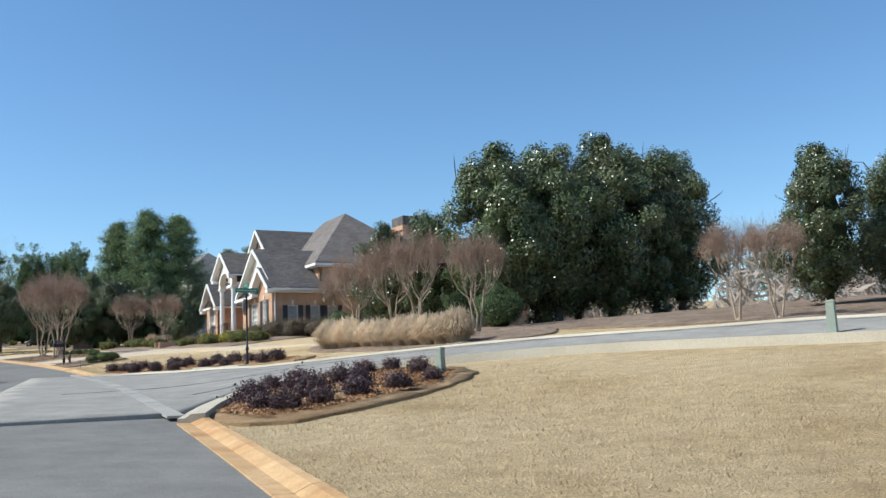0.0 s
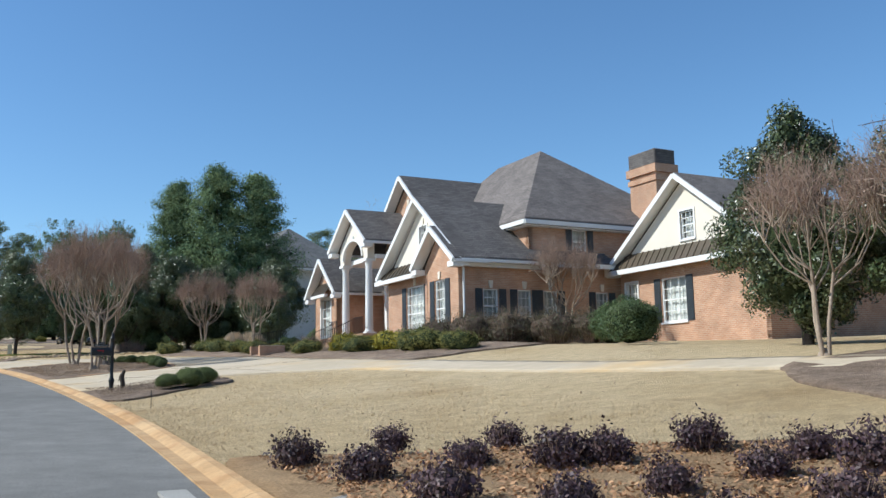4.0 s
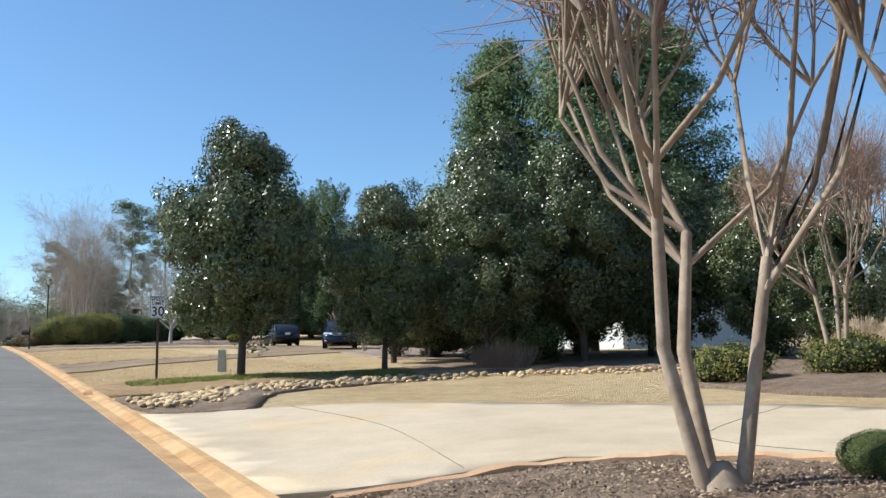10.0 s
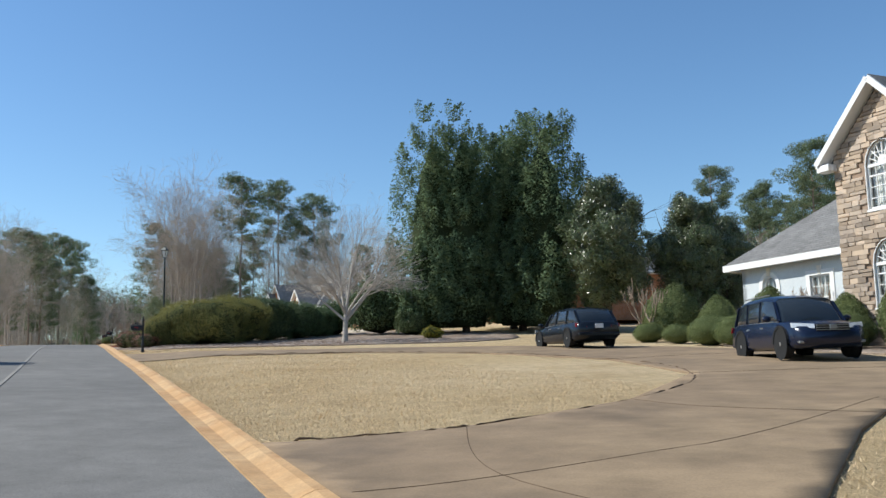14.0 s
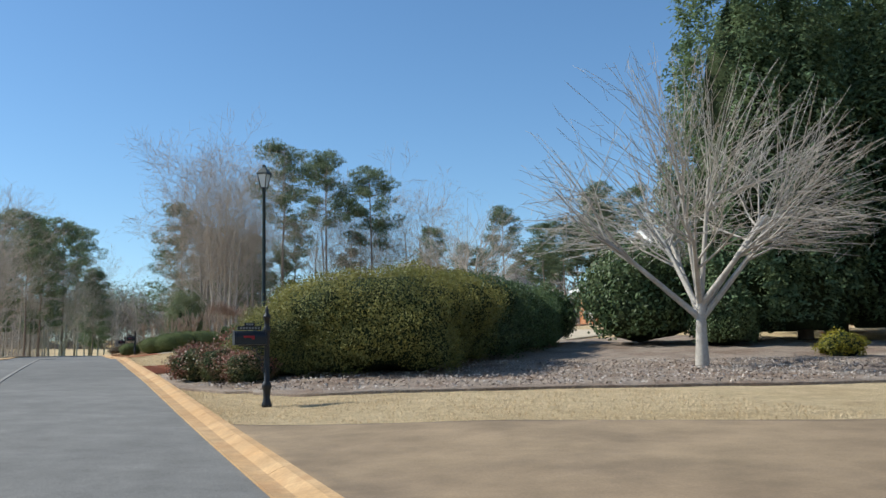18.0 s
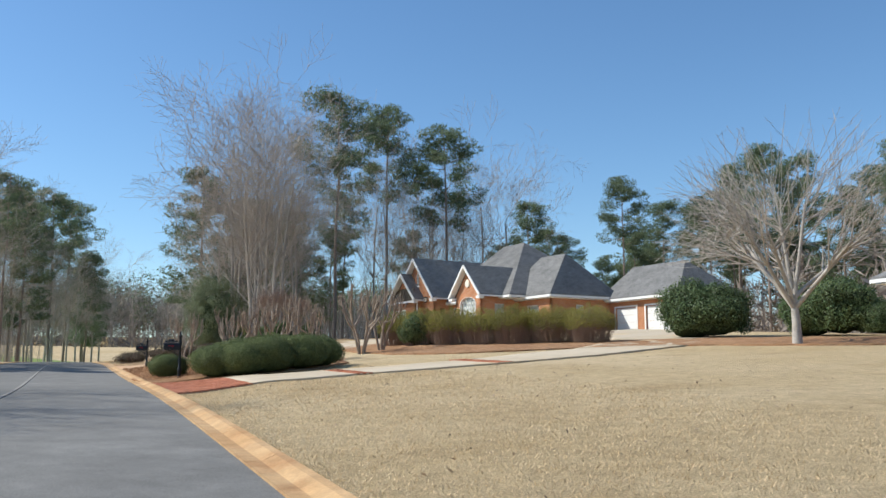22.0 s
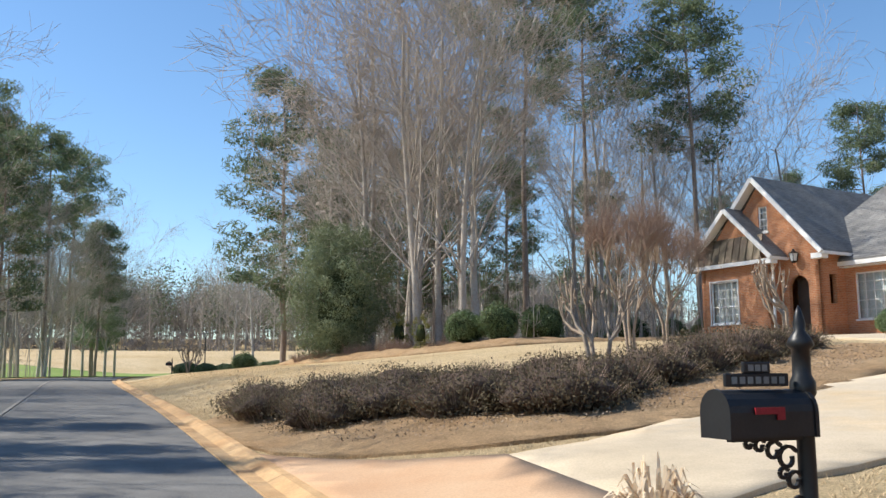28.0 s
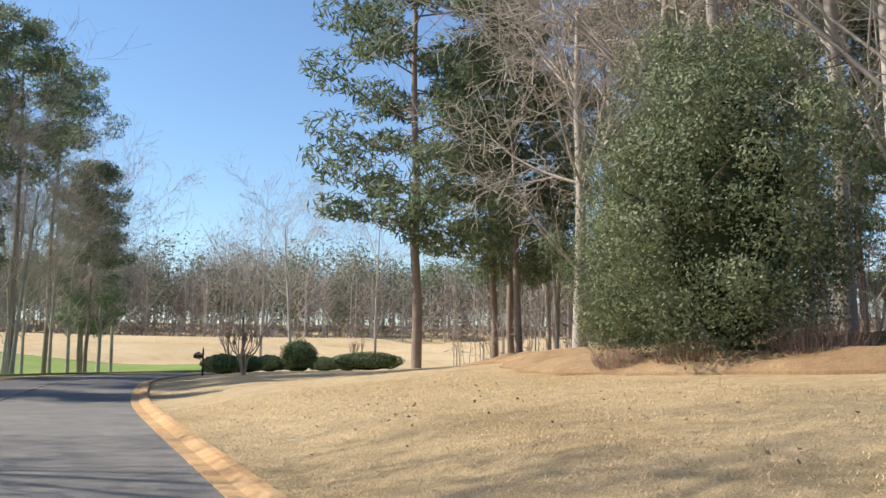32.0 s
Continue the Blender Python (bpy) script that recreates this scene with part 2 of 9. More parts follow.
M["roof_brown"] = coursed("brown_grey_shingles", (0.20, 0.172, 0.158), (0.15, 0.13, 0.12), (0.08, 0.07, 0.064), 0.3, 0.105, 0.006, 0.9, 0.5)
M["roof_grey"] = coursed("grey_shingles", (0.21, 0.205, 0.198), (0.165, 0.16, 0.155), (0.09, 0.087, 0.084), 0.3, 0.105, 0.006, 0.9, 0.5)
M["stucco"] = surface("cream_stucco", (0.74, 0.68, 0.58), (0.70, 0.63, 0.53), 0.5, 50, 0.9, 0.25, 0.005, space="obj", grain=(0.93, 1.07))
M["white_brick"] = surface("pale_painted_brick", (0.60, 0.63, 0.64), (0.54, 0.57, 0.585), 0.4, 14, 0.85, 0.3, 0.01, space="obj", grain=(0.9, 1.08))
M["trim"] = surface("white_trim_paint", (0.80, 0.79, 0.77), (0.74, 0.73, 0.71), 0.9, 30, 0.55, 0.08, 0.004, space="obj", grain=(0.95, 1.04))
M["shutter"] = surface("dark_shutter_paint", (0.035, 0.042, 0.05), (0.05, 0.058, 0.066), 1.0, 40, 0.5, 0.1, 0.004, space="obj")
M["copper"] = surface("weathered_metal_roof", (0.10, 0.085, 0.06), (0.13, 0.10, 0.075), 0.8, 25, 0.45, 0.1, 0.004, 0.6, space="obj")
M["curtain"] = surface("white_blind", (0.74, 0.74, 0.72), (0.60, 0.61, 0.60), 1.8, 30, 0.9, 0.15, 0.01, space="obj")
M["door_wood"] = surface("dark_door", (0.05, 0.035, 0.03), (0.07, 0.05, 0.04), 1.2, 30, 0.4, 0.1, 0.004, space="obj")
M["iron"] = surface("black_iron", (0.012, 0.012, 0.013), (0.02, 0.02, 0.021), 3.0, 60, 0.42, 0.12, 0.002, 0.3, 0.5, space="obj")
M["post_green"] = surface("dark_green_iron", (0.012, 0.02, 0.02), (0.02, 0.028, 0.028), 3.0, 60, 0.45, 0.12, 0.002, 0.3, 0.5, space="obj")
M["red"] = surface("red_flag_paint", (0.30, 0.02, 0.03), (0.24, 0.015, 0.02), 5.0, 50, 0.5, 0.05, 0.001, space="obj")
M["utility"] = surface("pale_green_enclosure", (0.30, 0.33, 0.27), (0.25, 0.28, 0.23), 2.0, 40, 0.6, 0.1, 0.002, space="obj")
M["utility_white"] = surface("pale_enclosure", (0.58, 0.58, 0.54), (0.50, 0.50, 0.46), 2.0, 40, 0.6, 0.1, 0.002, space="obj")
M["utility_pale"] = surface("grey_green_enclosure", (0.44, 0.46, 0.40), (0.38, 0.40, 0.35), 2.0, 40, 0.6, 0.1, 0.002, space="obj")
M["sign_white"] = surface("white_sign_sheet", (0.78, 0.78, 0.76), (0.70, 0.70, 0.68), 2.0, 40, 0.4, 0.03, 0.001, space="obj")
M["sign_black"] = surface("black_ink_and_unlit_room", (0.015, 0.015, 0.016), (0.025, 0.025, 0.025), 5.0, 40, 0.5, 0.03, 0.001, space="obj")
M["sign_green"] = surface("green_sign_sheet", (0.01, 0.20, 0.12), (0.012, 0.17, 0.10), 3.0, 40, 0.4, 0.03, 0.001, space="obj")
M["sign_back"] = surface("bare_aluminium", (0.42, 0.43, 0.44), (0.50, 0.51, 0.52), 3.0, 60, 0.45, 0.05, 0.001, 0.6, space="obj")
M["bark_pale"] = surface("smooth_tan_bark", (0.36, 0.28, 0.21), (0.26, 0.195, 0.145), 1.6, 14, 0.85, 0.35, 0.01, space="obj", extra=((0.46, 0.38, 0.30), 3.0, 0.5, 0.75))
M["twig"] = surface("brown_twigs", (0.25, 0.165, 0.125), (0.33, 0.235, 0.18), 0.8, 14, 0.9, 0.2, 0.005, space="obj")
M["twig_fine"] = surface("fine_grey_brown_twigs", (0.34, 0.285, 0.24), (0.43, 0.37, 0.32), 0.5, 9, 0.9, 0.0, 0.005, space="obj")
M["twig_grey"] = surface("grey_twigs", (0.255, 0.215, 0.185), (0.33, 0.285, 0.25), 0.05, 3, 0.9, 0.0, 0.005)
M["bark_grey"] = surface("grey_bark", (0.33, 0.285, 0.245), (0.46, 0.41, 0.36), 0.9, 10, 0.9, 0.6, 0.02, space="obj")
M["bark_silver"] = surface("silver_bark", (0.47, 0.425, 0.375), (0.33, 0.295, 0.255), 0.9, 12, 0.85, 0.3, 0.01, space="obj")
M["bark_pine"] = surface("pine_bark", (0.23, 0.175, 0.14), (0.31, 0.245, 0.20), 0.7, 9, 0.95, 0.9, 0.03, space="obj")
M["bark_dark"] = surface("dark_bark", (0.065, 0.05, 0.04), (0.10, 0.08, 0.065), 0.8, 10, 0.95, 0.6, 0.02, space="obj")
M["leaf_magnolia"] = leafy("magnolia_leaves", (0.08, 0.112, 0.046), (0.115, 0.13, 0.058), 0.32, 0.55, 0.12, 0.9, (0.5, 1.5))
M["leaf_cypress"] = leafy("cypress_sprays", (0.125, 0.185, 0.10), (0.18, 0.23, 0.11), 0.75, 0.1, 0.35, 0.9, (0.6, 1.4))
M["leaf_pine"] = leafy("pine_needles", (0.14, 0.185, 0.105), (0.19, 0.225, 0.13), 0.7, 0.2, 0.42)
M["leaf_holly"] = leafy("holly_leaves", (0.085, 0.13, 0.052), (0.125, 0.165, 0.066), 0.5, 0.3, 0.22)
M["leaf_grey"] = leafy("grey_green_leaves", (0.145, 0.185, 0.10), (0.205, 0.235, 0.13), 0.55, 0.25, 0.25, 0.9)
M["leaf_box"] = leafy("clipped_box_leaves", (0.12, 0.15, 0.055), (0.15, 0.175, 0.065), 0.6, 0.25, 0.25, 1.2, (0.82, 1.2))
M["leaf_olive"] = leafy("olive_hedge_leaves", (0.235, 0.215, 0.06), (0.16, 0.165, 0.055), 0.6, 0.2, 0.25, 0.6, (0.8, 1.2))
M["leaf_yellow"] = leafy("yellow_leaves", (0.36, 0.29, 0.03), (0.25, 0.24, 0.03), 0.5, 0.3, 0.25)
M["leaf_plum"] = leafy("plum_leaves", (0.06, 0.034, 0.042), (0.10, 0.062, 0.062), 0.5, 0.3, 0.15, 2.0, (0.55, 1.5))
M["leaf_reddish"] = leafy("reddish_nandina_leaves", (0.26, 0.10, 0.075), (0.12, 0.135, 0.05), 0.5, 0.3, 0.22, 1.4)
M["leaf_brown"] = leafy("brown_shrub_twigs", (0.125, 0.10, 0.065), (0.155, 0.125, 0.078), 0.85, 0.12, 0.2, 0.7, (0.85, 1.15))
M["leaf_dusky"] = leafy("bronze_green_leaves", (0.085, 0.08, 0.045), (0.12, 0.1, 0.06), 0.6, 0.25, 0.2)
M["leaf_spirea"] = leafy("yellowing_shrub_twigs", (0.30, 0.275, 0.07), (0.20, 0.19, 0.06), 0.8, 0.2, 0.3)
M["reed"] = leafy("dry_grass_blades", (0.70, 0.58, 0.43), (0.58, 0.46, 0.32), 0.8, 0.2, 0.35)
M["grass_green"] = leafy("green_blades", (0.19, 0.235, 0.05), (0.29, 0.285, 0.085), 0.6, 0.3, 0.3)
# core colours: darker than the leaves, painting in the shade inside a plant
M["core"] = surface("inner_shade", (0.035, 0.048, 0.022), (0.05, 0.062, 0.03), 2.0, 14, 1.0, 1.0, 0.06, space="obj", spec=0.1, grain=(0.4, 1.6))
M["core_box"] = surface("inner_clipped_shade", (0.085, 0.105, 0.042), (0.105, 0.125, 0.05), 2.0, 22, 1.0, 1.0, 0.05, space="obj", spec=0.1, grain=(0.5, 1.5))
M["core_brown"] = surface("inner_twig_shade", (0.095, 0.068, 0.055), (0.12, 0.088, 0.068), 2.0, 14, 1.0, 1.0, 0.06, space="obj", spec=0.1, grain=(0.4, 1.6))
M["stone"] = surface("tan_stone", (0.45, 0.345, 0.25), (0.35, 0.285, 0.23), 1.4, 18, 0.9, 0.6, 0.02, rand=0.38)
M["stone_mixed"] = leafy("tan_stones", (0.45, 0.345, 0.25), (0.35, 0.285, 0.23), 0.9, 0.2, 0.0, 1.4, (0.6, 1.4))
M["mortar"] = surface("stone_mortar", (0.27, 0.19, 0.135), (0.33, 0.24, 0.175), 1.5, 20, 0.95, 0.5, 0.02)
M["rock"] = surface("river_rock", (0.44, 0.31, 0.165), (0.53, 0.40, 0.245), 1.5, 14, 0.85, 0.4, 0.02, rand=0.35)
M["paint_navy"] = surface("navy_car_paint", (0.010, 0.016, 0.038), (0.012, 0.019, 0.044), 1.0, 200, 0.22, 0.0, 0.001, 0.25, 0.6, space="obj", grain=(0.97, 1.03))
M["paint_black"] = surface("dark_car_paint", (0.010, 0.013, 0.018), (0.013, 0.016, 0.022), 1.0, 200, 0.22, 0.0, 0.001, 0.25, 0.6, space="obj", grain=(0.97, 1.03))
M["car_glass"] = glassy("tinted_car_glass")
M["tyre"] = surface("tyre_rubber", (0.012, 0.012, 0.012), (0.018, 0.018, 0.018), 4.0, 60, 0.85, 0.2, 0.003, space="obj")
M["alloy"] = surface("alloy_metal", (0.55, 0.56, 0.58), (0.48, 0.49, 0.5), 4.0, 60, 0.3, 0.03, 0.001, 0.85, space="obj")
M["lens_red"] = surface("red_lens", (0.30, 0.012, 0.012), (0.24, 0.01, 0.01), 4.0, 60, 0.2, 0.0, 0.001, space="obj")
M["lens_white"] = surface("clear_lens", (0.6, 0.62, 0.64), (0.7, 0.72, 0.74), 6.0, 60, 0.12, 0.0, 0.001, 0.2, space="obj")
M["lamp_glass"] = surface("frosted_lamp_glass", (0.72, 0.72, 0.70), (0.66, 0.66, 0.64), 3.0, 50, 0.35, 0.02, 0.001, space="obj")
M["terracotta_dark"] = surface("brown_post_paint", (0.06, 0.04, 0.03), (0.09, 0.06, 0.045), 3.0, 40, 0.7, 0.2, 0.003, space="obj")
M["pane"] = clear_glass("window_glass")
M["terracotta"] = surface("rust_metal", (0.25, 0.13, 0.07), (0.18, 0.10, 0.06), 3.0, 40, 0.8, 0.2, 0.005, space="obj")
M["litter_leaf"] = leafy("dry_leaves", (0.36, 0.27, 0.19), (0.26, 0.19, 0.135), 0.9, 0.15, 0.1, 1.0, (0.45, 1.5))
M["straw_leaf"] = leafy("loose_straw", (0.42, 0.25, 0.14), (0.34, 0.19, 0.10), 0.9, 0.15, 0.1, 1.0, (0.55, 1.4))
M["chip_leaf"] = leafy("wood_chips", (0.50, 0.44, 0.39), (0.32, 0.25, 0.21), 0.9, 0.15, 0.0, 1.0, (0.5, 1.4))

# ---- helpers ----
from mathutils import geometry


def mesh_obj(name, verts, faces, material, parent=None, smooth=False, label=""):
    """One mesh object from arrays; faces are rows of 3 or 4."""
    me = bpy.data.meshes.new(name)
    verts = np.asarray(verts, dtype=np.float32).reshape(-1, 3)
    if isinstance(faces, np.ndarray):
        n, k = faces.shape
        me.vertices.add(len(verts))
        me.vertices.foreach_set("co", verts.ravel())
        me.loops.add(n * k)
        me.loops.foreach_set("vertex_index", faces.astype(np.int32).ravel())
        me.polygons.add(n)
        me.polygons.foreach_set("loop_start", np.arange(0, n * k, k, dtype=np.int32))
        me.update(calc_edges=True)
    else:
        me.from_pydata([tuple(v) for v in verts.tolist()], [], faces)
        me.update()
    me.polygons.foreach_set("use_smooth", np.full(len(me.polygons), smooth, dtype=bool))
    me.materials.append(material)
    ob = new(name, me)
    if parent is not None:
        ob.parent = parent
    if label:
        ob["label"] = label
    return ob


def part(name, bm, material, parent, label="", smooth=False):
    me = bpy.data.meshes.new(name)
    bm.normal_update()
    bm.to_mesh(me)
    bm.free()
    if smooth:
        me.polygons.foreach_set("use_smooth", np.ones(len(me.polygons), dtype=bool))
    me.materials.append(material)
    ob = new(name, me)
    ob.parent = parent
    if label:
        ob["label"] = label
    return ob


def thing(name, matrix, label, category, group=""):
    ob = new(name)
    ob.empty_display_size = 0.2
    ob.matrix_basis = matrix
    return tagged(ob, label, category, group)


def box(bm, x0, x1, y0, y1, z0, z1, bevel=0.0):
    m = Matrix.Translation(((x0 + x1) / 2, (y0 + y1) / 2, (z0 + z1) / 2)) @ Matrix.Diagonal((abs(x1 - x0), abs(y1 - y0), abs(z1 - z0), 1))
    made = bmesh.ops.create_cube(bm, size=1.0, matrix=m)["verts"]
    if bevel:
        edges = {e for v in made for e in v.link_edges}
        bmesh.ops.bevel(bm, geom=list(edges), offset=bevel, segments=1, affect="EDGES")
    return bm


def beam(bm, p, q, w, h, up=(0, 0, 1)):
    """A bar of section w x h from p to q."""
    p, q = Vector(p), Vector(q)
    d = q - p
    x = d.normalized()
    y = Vector(up).cross(x)
    y = y.normalized() if y.length > 1e-4 else Vector((1, 0, 0)).cross(x).normalized()
    z = x.cross(y)
    rot = Matrix((x, y, z)).transposed().to_4x4()
    m = Matrix.Translation((p + q) / 2) @ rot @ Matrix.Diagonal((d.length, w, h, 1))
    bmesh.ops.create_cube(bm, size=1.0, matrix=m)
    return bm


def lathe(bm, profile, sides=14, at=(0, 0, 0)):
    """A turned shape about z from (radius, height) pairs."""
    rings = []
    for r, z in profile:
        rings.append([bm.verts.new((at[0] + r * math.cos(2 * math.pi * i / sides), at[1] + r * math.sin(2 * math.pi * i / sides), at[2] + z)) for i in range(sides)])
    for a, b in zip(rings, rings[1:]):
        for i in range(sides):
            bm.faces.new((a[i], a[(i + 1) % sides], b[(i + 1) % sides], b[i]))
    bm.faces.new(list(reversed(rings[0])))
    bm.faces.new(rings[-1])
    return bm


def slab(bm, pts, thick, along=(0, 0, -1)):
    """A polygon given a thickness."""
    off = Vector(along) * thick
    top = [bm.verts.new(p) for p in pts]
    low = [bm.verts.new(Vector(p) + off) for p in pts]
    bm.faces.new(top)
    bm.faces.new(list(reversed(low)))
    n = len(pts)
    for i in range(n):
        bm.faces.new((top[(i + 1) % n], top[i], low[i], low[(i + 1) % n]))
    return bm


def inside(pt, poly):
    x, y = pt
    hit = False
    for (ax, ay), (bx, by) in zip(poly, poly[1:] + poly[:1]):
        if (ay > y) != (by > y) and x < (bx - ax) * (y - ay) / (by - ay) + ax:
            hit = not hit
    return hit


def tubes(lines, sides=5):
    """Round tapered tubes along polylines [(points, radii), ...]: vertex and quad arrays."""
    vs, fs, base = [], [], 0
    ang = np.arange(sides) * 2 * math.pi / sides
    ca, sa = np.cos(ang), np.sin(ang)
    for pts, rad in lines:
        pts, rad = np.asarray(pts, float), np.asarray(rad, float)
        d = np.gradient(pts, axis=0)
        d /= np.linalg.norm(d, axis=1)[:, None] + 1e-9
        ref = np.where(np.abs(d[:, 2:3]) < 0.9, np.array([[0, 0, 1.0]]), np.array([[1.0, 0, 0]]))
        a = np.cross(d, ref)
        a /= np.linalg.norm(a, axis=1)[:, None] + 1e-9
        b = np.cross(d, a)
        ring = pts[:, None] + rad[:, None, None] * (a[:, None] * ca[None, :, None] + b[:, None] * sa[None, :, None])
        n = len(pts)
        vs.append(ring.reshape(-1, 3))
        i, j = np.meshgrid(np.arange(n - 1), np.arange(sides), indexing="ij")
        j2 = (j + 1) % sides
        fs.append((base + np.stack([i * sides + j, i * sides + j2, (i + 1) * sides + j2, (i + 1) * sides + j], -1)).reshape(-1, 4))
        base += n * sides
    return np.concatenate(vs), np.concatenate(fs)


def leaf_quads(rng, centres, outward, length, width, droop=0.0, jitter=0.7):
    """One quad a leaf, roughly facing outward."""
    n = len(centres)
    o = outward / (np.linalg.norm(outward, axis=1)[:, None] + 1e-9)
    nrm = o + rng.normal(0, jitter, (n, 3))
    nrm /= np.linalg.norm(nrm, axis=1)[:, None]
    t = np.cross(nrm, rng.normal(0, 1, (n, 3)) + np.array([0, 0, droop]))
    t /= np.linalg.norm(t, axis=1)[:, None] + 1e-9
    b = np.cross(nrm, t)
    ln = (length * rng.uniform(0.6, 1.3, n))[:, None] / 2
    wd = (width * rng.uniform(0.6, 1.3, n))[:, None] / 2
    v = np.stack([centres - b * ln, centres + t * wd, centres + b * ln, centres - t * wd], 1).reshape(-1, 3)
    return v, np.arange(4 * n).reshape(-1, 4)


def twig_quads(rng, centres, dirs, length, width):
    """One thin quad a twig, lying along its direction."""
    n = len(centres)
    d = dirs / (np.linalg.norm(dirs, axis=1)[:, None] + 1e-9)
    t = np.cross(d, rng.normal(0, 1, (n, 3)))
    t /= np.linalg.norm(t, axis=1)[:, None] + 1e-9
    ln = (length * rng.uniform(.6, 1.3, n))[:, None] / 2
    wd = (width * rng.uniform(.7, 1.2, n))[:, None] / 2
    v = np.stack([centres - d * ln - t * wd, centres - d * ln + t * wd, centres + d * ln + t * wd * .4, centres + d * ln - t * wd * .4], 1).reshape(-1, 3)
    return v, np.arange(4 * n).reshape(-1, 4)





def at(x, y, turn=0.0, size=1.0, lift=0.0):
    """A pose standing on the ground."""
    return Matrix.Translation((x, y, ground(x, y) + lift)) @ Matrix.Rotation(radians(turn), 4, "Z") @ Matrix.Diagonal((size, size, size, 1))

# ---- the land, the road and the drives ----
# lay of the land: the road's line and the rise of the ground beside it
ROAD = [
    (23.4, -55.2, -4.03), (18.7, -44.2, -3.22), (14.1, -33.1, -2.42), (9.4, -22.1, -1.61),
    (4.7, -11.0, -0.81), (0.0, 0.0, 0.00), (-4.7, 11.1, 0.80), (-9.6, 22.0, 1.54),
    (-14.6, 32.9, 1.95), (-20.0, 43.6, 2.52), (-26.2, 53.9, 3.15), (-32.8, 63.9, 3.79),
    (-40.0, 73.5, 4.48), (-47.4, 82.9, 5.24), (-54.9, 92.3, 5.94), (-62.4, 101.7, 6.64),
    (-69.9, 111.0, 7.33), (-77.6, 120.3, 7.98), (-85.2, 129.6, 8.68), (-92.7, 138.9, 9.24),
    (-100.2, 148.3, 9.79), (-107.5, 157.8, 10.01), (-115.0, 167.1, 10.34), (-122.5, 176.5, 10.75),
    (-130.0, 185.9, 11.09), (-137.5, 195.3, 11.29), (-153.0, 214.5, 11.68), (-163.0, 229.5, 11.85),
    (-170.5, 244.5, 11.85), (-175.5, 260.0, 11.80), (-178.5, 280.0, 11.60), (-179.0, 310.0, 11.00),
    (-172.0, 345.0, 10.50),
]
SIDE = [  # station, rise at 6, 17, 35 and 80 m to the right of the road
    (-60, .2, 1.0, 2.5, 4.0), (0, .2, 1.2, 2.6, 4.0), (33, .25, 1.5, 2.6, 3.5), (60, .3, 1.45, 1.8, 2.0), (90, .25, .7, 1.1, 1.5),
    (113, .2, .5, .8, 1.0), (150, .2, .45, .9, 1.5), (185, .3, 1.0, 1.9, 2.5), (215, .45, 1.5, 2.65, 2.8), (240, .6, 1.9, 2.4, 1.5),
    (262, .5, 1.6, 1.6, .5), (285, .25, .6, .6, 0.5), (320, 0.2, 0.3, 0.3, 0.5), (400, 0.0, 0.0, 0.0, 0.0),
]
_R = np.array(ROAD)
_S = np.concatenate([[0.0], np.cumsum(np.hypot(*np.diff(_R[:, :2], axis=0).T))])
_S = _S - 60.0
_SIDE = np.array(SIDE)


def fine(step=2.0):
    """The road's line, smoothed: arrays of station and point."""
    s = np.arange(_S[0], _S[-1], step)
    p = np.stack([np.interp(s, _S, _R[:, i]) for i in range(3)], 1)
    for _ in range(6):
        p[1:-1] = (p[:-2] + 2 * p[1:-1] + p[2:]) / 4
    return s, p


LS, LP = fine()
LU = np.gradient(LP[:, :2], axis=0)
LU /= np.linalg.norm(LU, axis=1)[:, None]


def station(x, y):
    """Station along the road, distance to the right of the path, and the road's height there (arrays)."""
    q = np.stack([np.ravel(x), np.ravel(y)], 1)
    s, d, z = np.zeros(len(q)), np.zeros(len(q)), np.zeros(len(q))
    for i in range(0, len(q), 20000):
        b = q[i:i + 20000]
        r = b[:, None, :] - LP[None, :, :2]
        k = np.argmin((r ** 2).sum(2), 1)
        rr, u = r[np.arange(len(b)), k], LU[k]
        along = np.clip((rr * u).sum(1), -30, 30)
        s[i:i + 20000] = LS[k] + along
        side = u[:, 1] * rr[:, 0] - u[:, 0] * rr[:, 1]
        d[i:i + 20000] = side
        z[i:i + 20000] = np.interp(LS[k] + along, LS, LP[:, 2])
    return s, d, z


def smooth(a, b, x):
    t = np.clip((x - a) / (b - a), 0, 1)
    return t * t * (3 - 2 * t)


def ground(x, y):
    """Height of the ground at x, y (arrays or numbers)."""
    s, d, z = station(x, y)
    r6, r17, r35, r80 = (np.interp(s, _SIDE[:, 0], _SIDE[:, i]) for i in (1, 2, 3, 4))
    right = np.where(d < 6, r6 * smooth(2.1, 6, d), np.where(d < 17, r6 + (r17 - r6) * (d - 6) / 11, np.where(d < 35, r17 + (r35 - r17) * (d - 17) / 18, r35 + (r80 - r35) * np.clip((d - 35) / 45, 0, 1))))
    left = -1.2 * smooth(-6, -30, d)
    x0, y0 = np.ravel(x), np.ravel(y)
    away = np.hypot(x0 + 150, y0 - 215)
    course = np.maximum(smooth(-10, -45, d), smooth(305, 340, s)) * smooth(150, 230, s)
    out = z + np.where(d > 0, right, left) + (8.6 * smooth(58, 180, away) + 6.4 * smooth(185, 270, away)) * course
    return out if np.ndim(x) else float(out[0])



